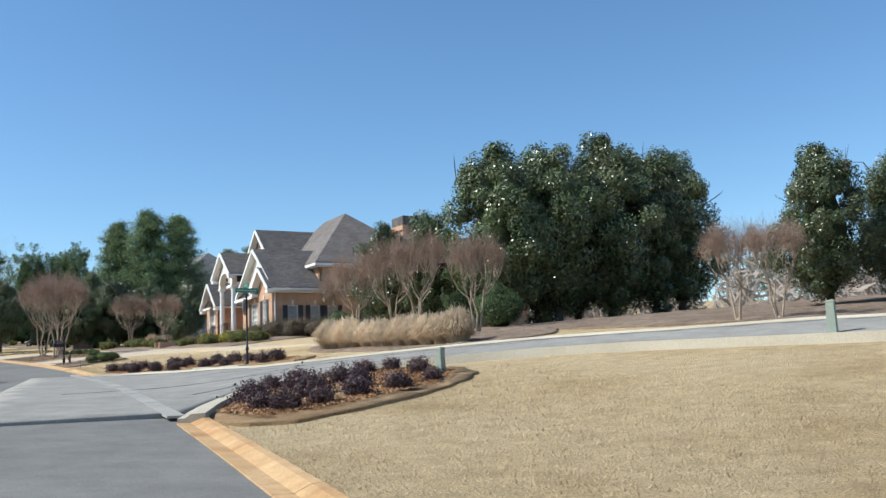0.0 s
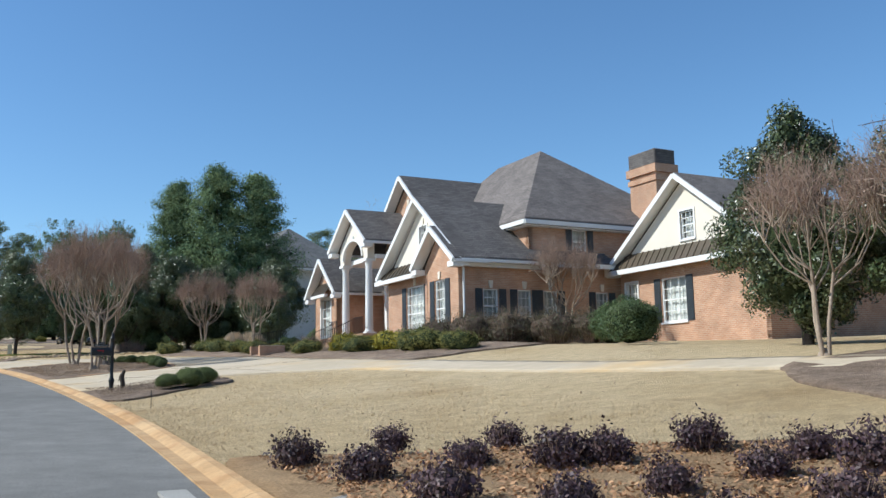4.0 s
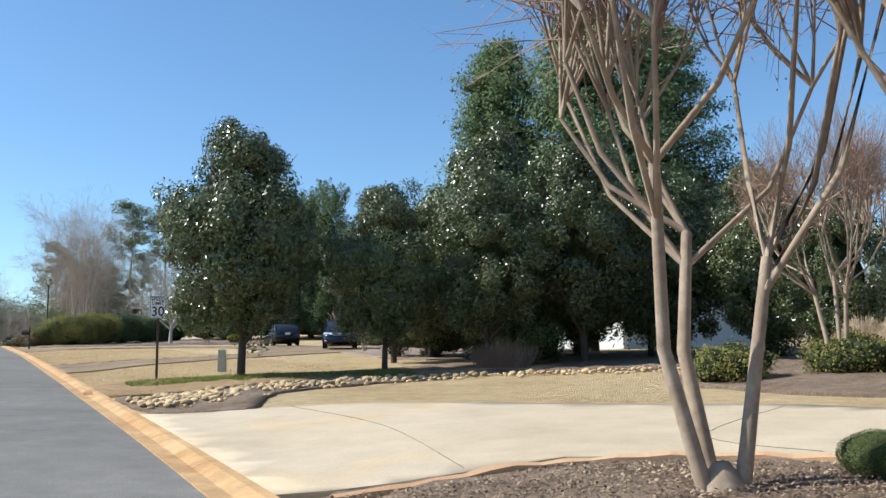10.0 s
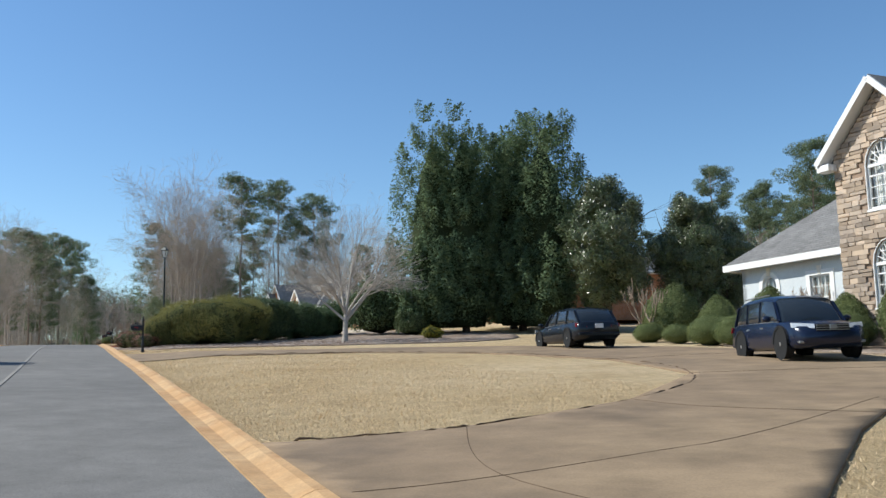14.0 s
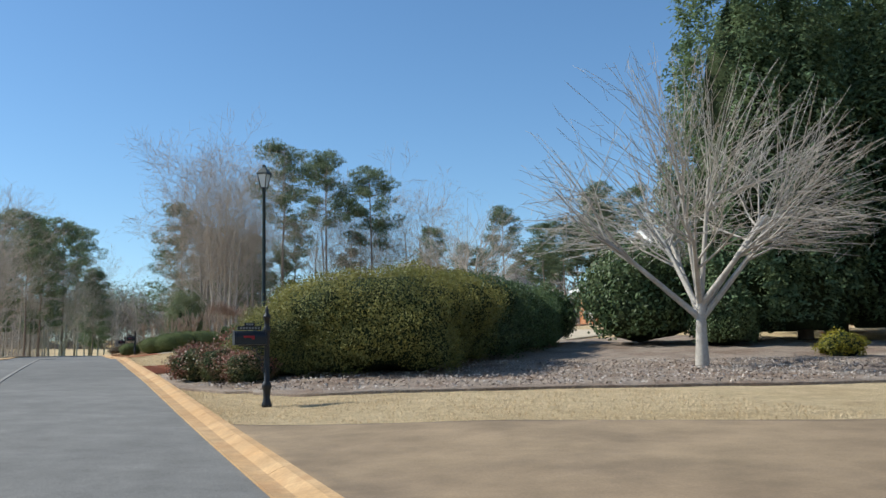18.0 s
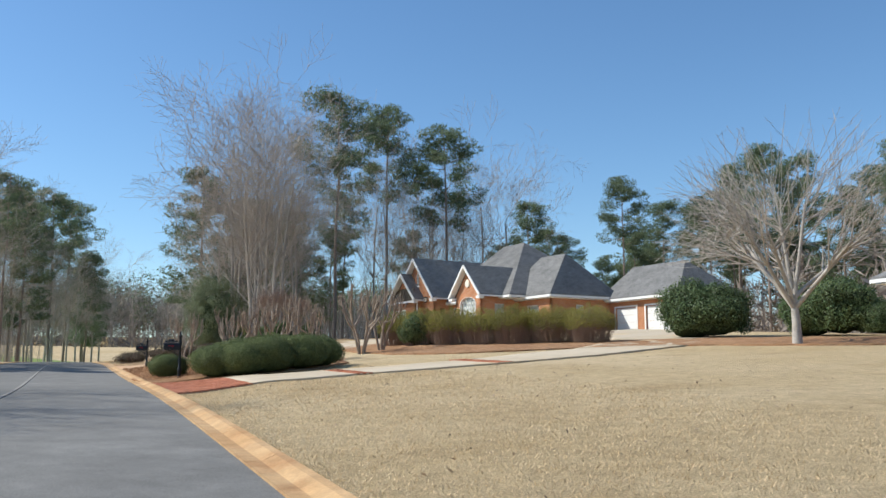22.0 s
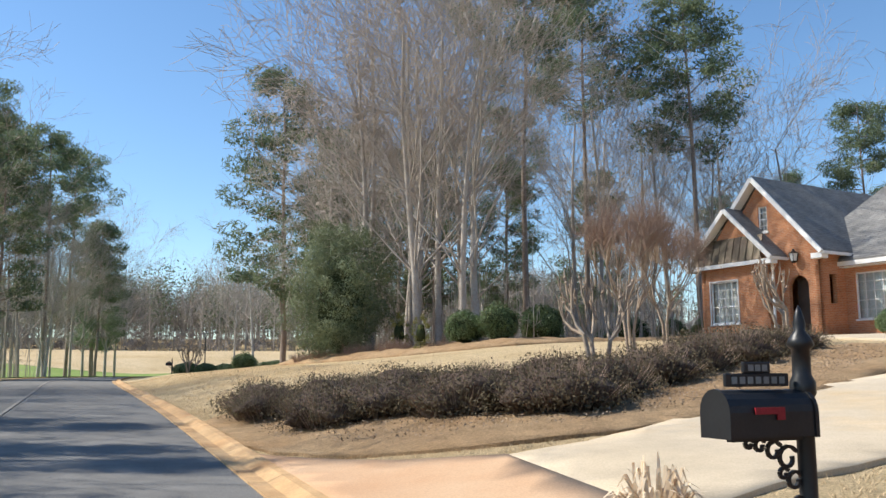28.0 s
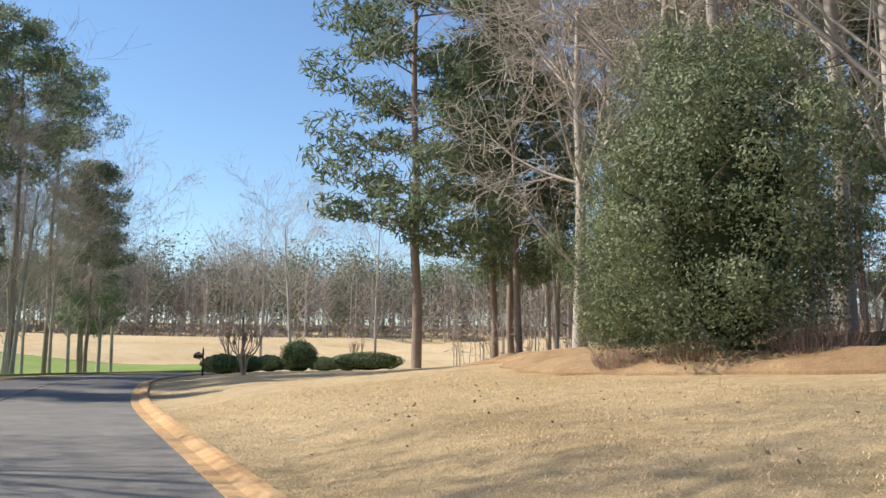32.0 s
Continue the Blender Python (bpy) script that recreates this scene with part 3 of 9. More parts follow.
def lane(d0, d1, s0, s1, lift, material, name, step=1.0, drop=0.3, crown=0.0, cols=4, kind="structure", label="", category=""):
    """A strip along the road from d0 to d1 to the right of the path, with a skirt."""
    s = np.arange(s0, s1 + step / 2, step)
    x = np.interp(s, LS, LP[:, 0])
    y = np.interp(s, LS, LP[:, 1])
    z = np.interp(s, LS, LP[:, 2])
    ux, uy = np.interp(s, LS, LU[:, 0]), np.interp(s, LS, LU[:, 1])
    ds = np.linspace(d0, d1, cols + 1)
    hs = np.full(len(ds), lift) + crown * (1 - ((ds - (d0 + d1) / 2) / ((d1 - d0) / 2)) ** 2)
    ds, hs = np.concatenate([[d0], ds, [d1]]), np.concatenate([[lift - drop], hs, [lift - drop]])
    v = np.stack([x[:, None] + uy[:, None] * ds, y[:, None] - ux[:, None] * ds, z[:, None] + hs], -1)
    n, k = len(s), len(ds)
    i, j = np.meshgrid(np.arange(n - 1), np.arange(k - 1), indexing="ij")
    f = np.stack([i * k + j, i * k + j + 1, (i + 1) * k + j + 1, (i + 1) * k + j], -1).reshape(-1, 4)[:, ::-1]
    ob = mesh_obj(name, v.reshape(-1, 3), f, material)
    return tagged(ob, label, category, kind=kind)


def smooth_outline(pts, n=6, closed=True):
    out = []
    m = len(pts)
    for i in range(m if closed else m - 1):
        p0, p1, p2, p3 = (np.array(pts[(i + k) % m if closed else min(max(i + k, 0), m - 1)], float) for k in (-1, 0, 1, 2))
        for t in np.arange(n) / n:
            out.append(0.5 * (2 * p1 + (p2 - p0) * t + (2 * p0 - 5 * p1 + 4 * p2 - p3) * t * t + (3 * p1 - p0 - 3 * p2 + p3) * t ** 3))
    if not closed:
        out.append(np.array(pts[-1], float))
    return [(float(p[0]), float(p[1])) for p in out]


def inside_many(pts, poly):
    """Which points lie inside a closed outline (arrays)."""
    x, y = pts[:, 0], pts[:, 1]
    hit = np.zeros(len(pts), dtype=bool)
    for (ax, ay), (bx, by) in zip(poly, np.roll(poly, -1, 0)):
        cross = ((ay > y) != (by > y))
        with np.errstate(divide="ignore", invalid="ignore"):
            hit ^= cross & (x < (bx - ax) * (y - ay) / (by - ay) + ax)
    return hit


def edge_gap(pts, ring):
    """Distance of each point from the nearest point of an outline."""
    out = np.zeros(len(pts))
    for i in range(0, len(pts), 4000):
        d = pts[i:i + 4000, None, :] - ring[None]
        out[i:i + 4000] = np.sqrt((d ** 2).sum(2).min(1))
    return out


LAID = []  # outlines of all that is laid over the lawn


def patch(name, outline, material, lift=0.03, step=0.5, mound=0.0, ragged=0.0, seed=0, rounded=True, label="", category="", kind="structure", bumps=0.0, dive=0.0):
    """A piece of ground of its own surface, laid on the land inside an outline."""
    rng = np.random.default_rng(seed)
    poly = smooth_outline(outline) if rounded else [tuple(map(float, p)) for p in outline]
    # even spacing round the edge
    ring = []
    for a, b in zip(poly, poly[1:] + poly[:1]):
        k = max(1, int(math.hypot(b[0] - a[0], b[1] - a[1]) / step))
        ring += [(a[0] + (b[0] - a[0]) * i / k, a[1] + (b[1] - a[1]) * i / k) for i in range(k)]
    if ragged:
        ring = [(x + rng.normal(0, ragged), y + rng.normal(0, ragged)) for x, y in ring]
    LAID.append(np.array(ring))
    xs, ys = [p[0] for p in ring], [p[1] for p in ring]
    gx, gy = np.meshgrid(np.arange(min(xs), max(xs), step), np.arange(min(ys), max(ys), step))
    r = np.array(ring)
    cand = np.stack([gx.ravel(), gy.ravel()], 1)
    cand = cand[inside_many(cand, r)]
    pts = [tuple(p) for p in cand[edge_gap(cand, r) > 0.4 * step].tolist()]
    n = len(ring)
    allp = ring + pts
    res = geometry.delaunay_2d_cdt([Vector(p) for p in allp], [(i, (i + 1) % n) for i in range(n)], [], 1, 1e-4)
    vv = np.array([(p.x, p.y) for p in res[0]])
    d2 = edge_gap(vv, r)
    z = ground(vv[:, 0], vv[:, 1]) + lift + mound * smooth(0, 1.2, d2)
    z = z - np.where(d2 < .02, lift + dive, 0) * (dive > 0)
    if bumps:
        z = z + np.where(d2 > 0.05, rng.normal(0, bumps, len(z)), 0)
    v = np.column_stack([vv, z]).tolist()
    faces = [list(fc) for fc in res[2]]
    # edge skirt
    edge_of = {}
    for fc in faces:
        for a, b in zip(fc, fc[1:] + fc[:1]):
            edge_of[(a, b)] = True
    skirt = []
    low = {}
    for (a, b) in list(edge_of):
        if (b, a) not in edge_of:
            for i in (a, b):
                if i not in low:
                    low[i] = len(v)
                    v.append([v[i][0], v[i][1], v[i][2] - 0.25])
            skirt.append([b, a, low[a], low[b]])
    ob = mesh_obj(name, v, faces + skirt, material)
    ob.data.polygons.foreach_set("use_smooth", np.arange(len(faces) + len(skirt)) < len(faces))
    return tagged(ob, label, category, kind=kind)


def sd_xy(s, d):
    """The point d metres to the right of the road at station s."""
    ux, uy = np.interp(s, LS, LU[:, 0]), np.interp(s, LS, LU[:, 1])
    return float(np.interp(s, LS, LP[:, 0]) + uy * d), float(np.interp(s, LS, LP[:, 1]) - ux * d)


def land():
    """The ground: a fine band along the road and, joined to it, a sheet to the horizon."""
    rng = np.random.default_rng(5)
    vs, fs, base = [], [], 0
    s = np.arange(-58, 355, 1.0)
    x, y = np.interp(s, LS, LP[:, 0]), np.interp(s, LS, LP[:, 1])
    ux, uy = np.interp(s, LS, LU[:, 0]), np.interp(s, LS, LU[:, 1])
    for ds in (np.concatenate([np.arange(2.05, 12, 0.5), np.arange(12, 47, 1.4)]), np.concatenate([np.arange(-47, -12, 2.5), np.arange(-12, -5.0, 1.0), [-5.1]])):
        px, py = x[:, None] + uy[:, None] * ds, y[:, None] - ux[:, None] * ds
        pz = ground(px.ravel(), py.ravel()).reshape(px.shape) + 0.005 * rng.normal(0, 1, px.shape) * (np.abs(ds) > 3)
        n, k = px.shape
        vs.append(np.stack([px, py, pz], -1).reshape(-1, 3))
        i, j = np.meshgrid(np.arange(n - 1), np.arange(k - 1), indexing="ij")
        fs.append(base + np.stack([i * k + j, i * k + j + 1, (i + 1) * k + j + 1, (i + 1) * k + j], -1).reshape(-1, 4)[:, ::-1])
        base += n * k
    gx = np.concatenate([np.linspace(-3000, -420, 14), np.arange(-400, 260, 8.0), np.linspace(280, 2600, 12)])
    gy = np.concatenate([np.linspace(-2400, -280, 12), np.arange(-260, 560, 8.0), np.linspace(580, 3200, 14)])
    X, Y = np.meshgrid(gx, gy, indexing="ij")
    S, D, _ = station(X.ravel(), Y.ravel())
    Z = ground(X.ravel(), Y.ravel()) - 0.06 - 1.2 * (np.abs(D) < 38)
    vs.append(np.stack([X.ravel(), Y.ravel(), Z], 1))
    n, k = X.shape
    i, j = np.meshgrid(np.arange(n - 1), np.arange(k - 1), indexing="ij")
    f = base + np.stack([i * k + j, (i + 1) * k + j, (i + 1) * k + j + 1, i * k + j + 1], -1).reshape(-1, 4)
    fs.append(f)
    ob = mesh_obj("ground", np.concatenate(vs), np.concatenate(fs), M["lawn"], smooth=True)
    return tagged(ob, "dormant straw-coloured lawns on gently rising land", "lawn", kind="structure")

# ---- plants: one function a kind ----
def grow(rng, lines, p, d, length, radius, level, spec, thin=1.0, fork=1.0):
    """A limb and, from it, its children. spec: per level (children, angle, length ratio, radius ratio, bend, lift)."""
    kids, ang, lr, rr, bend, lift = spec[level]
    n = 4 if level < 2 else 3 if level < len(spec) - 1 else 2
    pts, dirs = [p], []
    q, v = np.array(p, float), np.array(d, float)
    for i in range(n):
        v = v + rng.normal(0, bend, 3) + np.array([0, 0, lift])
        v /= np.linalg.norm(v)
        q = q + v * length / n
        pts.append(q.copy())
        dirs.append(v.copy())
    r = np.linspace(radius, radius * (rr if level < len(spec) - 1 else 0.35), n + 1)
    lines[min(level, len(lines) - 1)].append((np.array(pts), r))
    if level == len(spec) - 1:
        return
    for k in range(kids):
        f = 1.0 if k < 2 else rng.uniform(0.35, 0.95)
        i = min(int(f * n), n)
        o = pts[i]
        base = dirs[min(i, n - 1)]
        side = np.cross(base, rng.normal(0, 1, 3))
        side /= np.linalg.norm(side) + 1e-9
        a = radians(ang) * rng.uniform(0.5, 1.4)
        nd_ = base * math.cos(a) + side * math.sin(a)
        grow(rng, lines, o, nd_, length * lr * rng.uniform(0.75, 1.2), r[i] * (0.62 if k >= 2 else 0.75) * thin * fork, level + 1, spec, thin)


def wood(rng, root, lines, mats, names=("trunk", "scaffold", "crown"), sides=(8, 5, 3)):
    for ln, mt, nm, sd in zip(lines, mats, names, sides):
        if ln:
            v, f = tubes(ln, sd)
            mesh_obj(nm, v, f, mt, root, smooth=True)


def bough(p, q, r0, r1, up=.42, out=.62):
    """A limb that leaves outwards and turns up."""
    d = q - p
    m = p + d * np.array([out, out, up])
    return np.array([p, m, q]), np.array([r0, (r0 + r1) / 2, r1])


def crape_myrtle(seed, matrix, trunks=4, height=5.4, label="bare multi-trunked crape myrtle with smooth tan bark", pods=True):
    """Slim trunks that fork upwards into a rounded head of fine straight twigs."""
    rng = np.random.default_rng(seed)
    root = thing("crape_myrtle", matrix, label, "tree", "crape myrtles")
    k, H = height / 5.4, height
    stems, limbs, fine_, hairs, tips = [], [], [], [], []
    for i in range(trunks):
        a = 2 * math.pi * (i + rng.uniform(-.25, .25)) / trunks
        b = np.array([.10 * math.cos(a), .10 * math.sin(a), -.1]) * k
        t = np.array([math.cos(a) * H * .075, math.sin(a) * H * .075, H * rng.uniform(.30, .42)]) + rng.normal(0, .05, 3)
        w = (b + t) / 2 + rng.normal(0, .05 * k, 3) - np.array([math.cos(a), math.sin(a), 0]) * .05 * k
        stems.append((np.array([b, w, t]), np.array([.056, .046, .038]) * k))
        for j in range(6):
            aj, rj = a + rng.uniform(-1.1, 1.1), H * rng.uniform(.12, .27)
            e = np.array([math.cos(aj) * rj, math.sin(aj) * rj, H * rng.uniform(.50, .60)])
            s = t if j < 3 else w * .3 + t * .7
            limbs.append(bough(s, e, .026 * k, .016 * k))
            for m in range(5):
                am, rm = aj + rng.normal(0, .38), rj * rng.uniform(.9, 1.35)
                f = np.array([math.cos(am) * rm, math.sin(am) * rm, H * rng.uniform(.66, .78)])
                limbs.append(bough(e, f, .0165 * k, .0085 * k, .48, .55))
                for n in range(9):
                    c0 = np.array([0, 0, H * .52])
                    d = (f - c0) / np.linalg.norm(f - c0) + rng.normal(0, .24, 3)
                    d[2] = max(d[2], .02)
                    d /= np.linalg.norm(d)
                    g = c0 + d * np.array([.37 * H, .37 * H, .47 * H]) * rng.uniform(.74, 1.08)
                    s = f + (e - f) * rng.uniform(0, .5)
                    pts, rr = bough(s, g, .0075 * k, .003 * k, .5, .5)
                    fine_.append((pts, rr))
                    u = (g - s) / (np.linalg.norm(g - s) + 1e-6)
                    hairs += [(s + (g - s) * q + rng.normal(0, .05 * k, 3), u + rng.normal(0, .32, 3) + [0, 0, .15]) for q in rng.uniform(.5, 1.05, 3)]
                    tips.append(g)
    stems.append((np.array([[0, 0, -.15], [0, 0, .1], [0, 0, .24]]) * k, np.array([.2, .16, .05]) * k))
    wood(rng, root, [stems, limbs, fine_], (M["bark_pale"], M["bark_pale"], M["twig"]), sides=(8, 5, 3))
    c, o = np.array([h[0] for h in hairs]), np.array([h[1] for h in hairs])
    v, f = twig_quads(rng, c, o, .34 * k, .0065 * k)
    mesh_obj("twig_haze", v, f, M["twig"], root)
    if pods:
        t = np.array(tips)
        t = t[rng.random(len(t)) < .3]
        c = np.repeat(t, 3, 0) + rng.normal(0, .06, (3 * len(t), 3))
        v, f = leaf_quads(rng, c, c * [1, 1, .3], .032, .026)
        mesh_obj("pod_mass", v, f, M["twig"], root, label="dry brown seed pods")
    return root


def pollard(seed, matrix, height=2.6, trunks=4):
    """A crape myrtle cut back to knuckles: few pale trunks, upright limbs, stubby ends."""
    rng = np.random.default_rng(seed)
    root = thing("cropped_crape_myrtle", matrix, "hard-pruned crape myrtle with pale knobbly branch ends", "tree", "cropped crape myrtles")
    H = height
    stems, limbs, stubs, knobs = [], [], [], []
    for i in range(trunks):
        a = 2 * math.pi * (i + rng.uniform(-.3, .3)) / trunks
        b = np.array([.07 * math.cos(a), .07 * math.sin(a), -.1])
        t = np.array([math.cos(a) * H * .13, math.sin(a) * H * .13, H * rng.uniform(.3, .46)])
        w = (b + t) / 2 + rng.normal(0, .035, 3)
        stems.append((np.array([b, w, t]), np.array([.06, .05, .042])))
        for j in range(3):
            aj, rj = a + rng.uniform(-.9, .9), H * rng.uniform(.16, .34)
            e = np.array([math.cos(aj) * rj, math.sin(aj) * rj, H * rng.uniform(.58, .76)])
            limbs.append(bough(t, e, .036, .026))
            knobs.append(e)
            for m in range(4):
                f = e + np.array([math.cos(aj) * .08, math.sin(aj) * .08, 0]) + rng.normal(0, .09, 3) + [0, 0, H * rng.uniform(.08, .24)]
                limbs.append(bough(e, f, .022, .016))
                knobs.append(f)
                for n in range(2):
                    stubs.append(bough(f, f + rng.normal(0, .05, 3) + [0, 0, rng.uniform(.06, .2)], .012, .008))
    wood(rng, root, [stems, limbs, stubs], (M["bark_pale"],) * 3, sides=(8, 6, 4))
    bm = bmesh.new()
    for e in knobs[::2]:
        bmesh.ops.create_icosphere(bm, subdivisions=1, radius=0.04, matrix=Matrix.Translation(e))
    part("knuckle_mass", bm, M["bark_pale"], root, smooth=True)
    return root


def bare_tree(seed, matrix, height=16.0, bark="bark_grey", spread=30, first=0.42, label="tall leafless hardwood with a grey trunk", radius=0.22, dense=4, name="bare_tree", category="tree", group="bare trees"):
    rng = np.random.default_rng(seed)
    root = thing(name, matrix, label, category, group)
    out = [[], [], [], [], []]
    spec = [(16, spread + 14, 0.38, 0.3, 0.035, 0.02), (dense, spread, 0.55, 0.4, 0.10, 0.06), (dense, spread + 4, 0.6, 0.45, 0.12, 0.04), (dense, spread + 10, 0.66, 0.45, 0.14, 0.03), (0, 0, 0, 0.4, 0.14, 0.02)]
    grow(rng, out, np.array([0, 0, -0.2]), np.array([rng.uniform(-.04, .04), rng.uniform(-.04, .04), 1.0]), height * first * 1.9, radius, 0, spec, .86, .68)
    lines = [out[0], out[1] + out[2], [(p_, np.maximum(r_, height * .00055)) for p_, r_ in out[3] + out[4]]]
    fine = M["twig_fine"] if bark != "bark_silver" else M["bark_silver"]
    wood(rng, root, lines, (M[bark], M[bark], fine), sides=(8, 4, 3))
    return root


def ornamental(seed, matrix, height=8.2, wide=4.7, label="small wide-spreading leafless tree with pale grey bark"):
    """A low-forking tree with a broad rounded head of fine twigs."""
    rng = np.random.default_rng(seed)
    root = thing("ornamental_tree", matrix, label, "tree", "ornamental trees")
    H, W = height, wide
    stem = [(np.array([[0, 0, -.15], [.02, 0, .8], [.05, .03, 1.7]]), np.array([.19, .14, .11]))]
    limbs, fine_, hairs = [], [], []
    for i in range(9):
        a = 2.4 * i + rng.uniform(-.3, .3)
        lead = i > 6
        r = W * (rng.uniform(.28, .5) if not lead else .1)
        s = np.array([.03, .02, rng.uniform(1.15, 1.7)])
        e = np.array([math.cos(a) * r, math.sin(a) * r, H * (rng.uniform(.34, .5) if not lead else .58)])
        limbs.append(bough(s, e, .085, .045, .5, .5))
        for j in range(7):
            aj, rj = a + rng.normal(0, .42), r + W * rng.uniform(.02, .3)
            m_ = s + (e - s) * rng.uniform(.55, 1.0)
            f = np.array([math.cos(aj) * rj, math.sin(aj) * rj, min(m_[2] + H * rng.uniform(.04, .22), H * .82)])
            limbs.append(bough(m_, f, .032, .014, .45, .55))
            for n in range(9):
                c0 = np.array([0, 0, H * .42])
                d = (f - c0) / np.linalg.norm(f - c0) + rng.normal(0, .26, 3)
                d /= np.linalg.norm(d)
                g = c0 + d * np.array([W, W, H * (.58 if d[2] > 0 else .2)]) * rng.uniform(.72, 1.06)
                q = f + (m_ - f) * rng.uniform(0, .6)
                fine_.append(bough(q, g, .0105, .005, .55, .5))
                u = (g - q) / (np.linalg.norm(g - q) + 1e-6)
                hairs += [(q + (g - q) * z, u + rng.normal(0, .45, 3)) for z in rng.uniform(.35, 1.0, 5)]
    wood(rng, root, [stem, limbs, fine_], (M["bark_silver"],) * 3, sides=(9, 6, 3))
    v, f = twig_quads(rng, np.array([h[0] for h in hairs]), np.array([h[1] for h in hairs]), .45, .011)
    mesh_obj("twig_haze", v, f, M["bark_silver"], root)
    return root


def pine(seed, matrix, height=21.0, bare=0.5, wide=3.4, tufts=26, trunk_r=0.24, label="tall loblolly pine with a bare trunk and clumped crown"):
    rng = np.random.default_rng(seed)
    root = thing("pine_tree", matrix, label, "tree", "pines")
    lean = rng.uniform(-.02, .02, 2)
    zs = np.linspace(-0.3, height, 9)
    trunk = np.stack([lean[0] * zs + rng.normal(0, .06, 9), lean[1] * zs + rng.normal(0, .06, 9), zs], 1)
    rad = np.interp(zs, [0, height], [trunk_r, 0.05])
    limbs, cs, outs = [], [], []
    nb = tufts
    for i in range(nb):
        f = bare + (1 - bare) * (i + rng.uniform(0, 1)) / nb
        h = f * height
        p = np.array([np.interp(h, zs, trunk[:, 0]), np.interp(h, zs, trunk[:, 1]), h])
        a = rng.uniform(0, 2 * math.pi)
        top = (f - bare) / (1 - bare)
        ln = wide * (0.45 + 0.8 * math.sin(math.pi * min(top * 0.8 + 0.15, 1))) * rng.uniform(0.5, 1.15) * (1 - 0.35 * top)
        d = np.array([math.cos(a), math.sin(a), rng.uniform(0.05, 0.5)])
        pts = np.array([p, p + d * ln * 0.5, p + d * ln + np.array([0, 0, 0.15 * ln])])
        limbs.append((pts, np.array([0.05, 0.035, 0.012])))
        for c0, k in ((pts[2], 1.0), (p + d * ln * 0.62 + rng.normal(0, .3, 3), 0.8), (p + d * ln * 0.85 + rng.normal(0, .4, 3), 0.8)):
            m = int(150 * k)
            q = rng.normal(0, 1, (m, 3))
            q /= np.linalg.norm(q, axis=1)[:, None]
            q *= rng.uniform(0.35, 1.0, m)[:, None] ** 0.6 * np.array([1.12, 1.12, 0.58]) * k * wide / 3.4
            cs.append(c0 + q)
            outs.append(q + np.array([0, 0, 0.4]))
    v, f = tubes([(trunk, rad)], 9)
    mesh_obj("trunk", v, f, M["bark_pine"], root, smooth=True)
    v, f = tubes(limbs, 4)
    mesh_obj("limb_work", v, f, M["bark_pine"], root, smooth=True)
    v, f = leaf_quads(rng, np.concatenate(cs), np.concatenate(outs), 0.5, 0.1, jitter=0.9)
    mesh_obj("crown", v, f, M["leaf_pine"], root)
    return root


def cypress(seed, matrix, height=15.0, wide=2.6, leaders=3, label="dense dark green Leyland cypress reaching to the ground", leaf=0.2, n=52000):
    """Close upright sprays in flame-shaped tufts round several leaders."""
    rng = np.random.default_rng(seed)
    root = thing("cypress_tree", matrix, label, "tree", "cypresses")
    v, f = tubes([(np.array([[0, 0, -.2], [0, 0, height * .5], [0, 0, height * .9]]), np.array([.28, .16, .03]))], 8)
    mesh_obj("trunk", v, f, M["bark_dark"], root, smooth=True)
    cs, os_ = [], []
    tufts = 150
    per = n // leaders // tufts
    for k in range(leaders):
        a = 2 * math.pi * k / leaders + rng.uniform(-.4, .4)
        r0 = 0.0 if leaders == 1 else wide * 0.42
        cx, cy, hk = math.cos(a) * r0, math.sin(a) * r0, height * rng.uniform(0.9, 1.0)
        for j in range(tufts):
            t = 1 - rng.uniform(0.0, 1.0) ** .85
            rr = wide * 0.74 * ((1 - t) ** 0.5) * min(1.0, 0.62 + 2.2 * t) * rng.uniform(.88, 1.08)
            b = rng.uniform(0, 2 * math.pi)
            c = np.array([cx + math.cos(b) * rr, cy + math.sin(b) * rr, 0.3 + t * (hk - 1.0)])
            lift = rng.uniform(0, 1, per)
            w = np.sin(np.pi * np.minimum(lift * .8 + .18, 1)) * .42
            q = rng.normal(0, 1, (per, 3)) * np.stack([w * .62, w * .62, 0 * w], 1)
            axis = np.array([math.cos(b) * .45, math.sin(b) * .45, 1.25])
            cs.append(c + q + lift[:, None] * axis)
            os_.append(np.array([math.cos(b) * .5, math.sin(b) * .5, .9]) + q * 1.4)
    v, f = leaf_quads(rng, np.concatenate(cs), np.concatenate(os_), leaf, leaf * 0.42, droop=0.0, jitter=0.4)
    mesh_obj("foliage", v, f, M["leaf_cypress"], root)
    # added dark solid; the shade between the sprays is put into its colour
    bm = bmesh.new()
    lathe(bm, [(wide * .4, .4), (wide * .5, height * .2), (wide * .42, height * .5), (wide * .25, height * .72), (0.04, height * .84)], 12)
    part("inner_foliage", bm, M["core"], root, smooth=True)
    return root


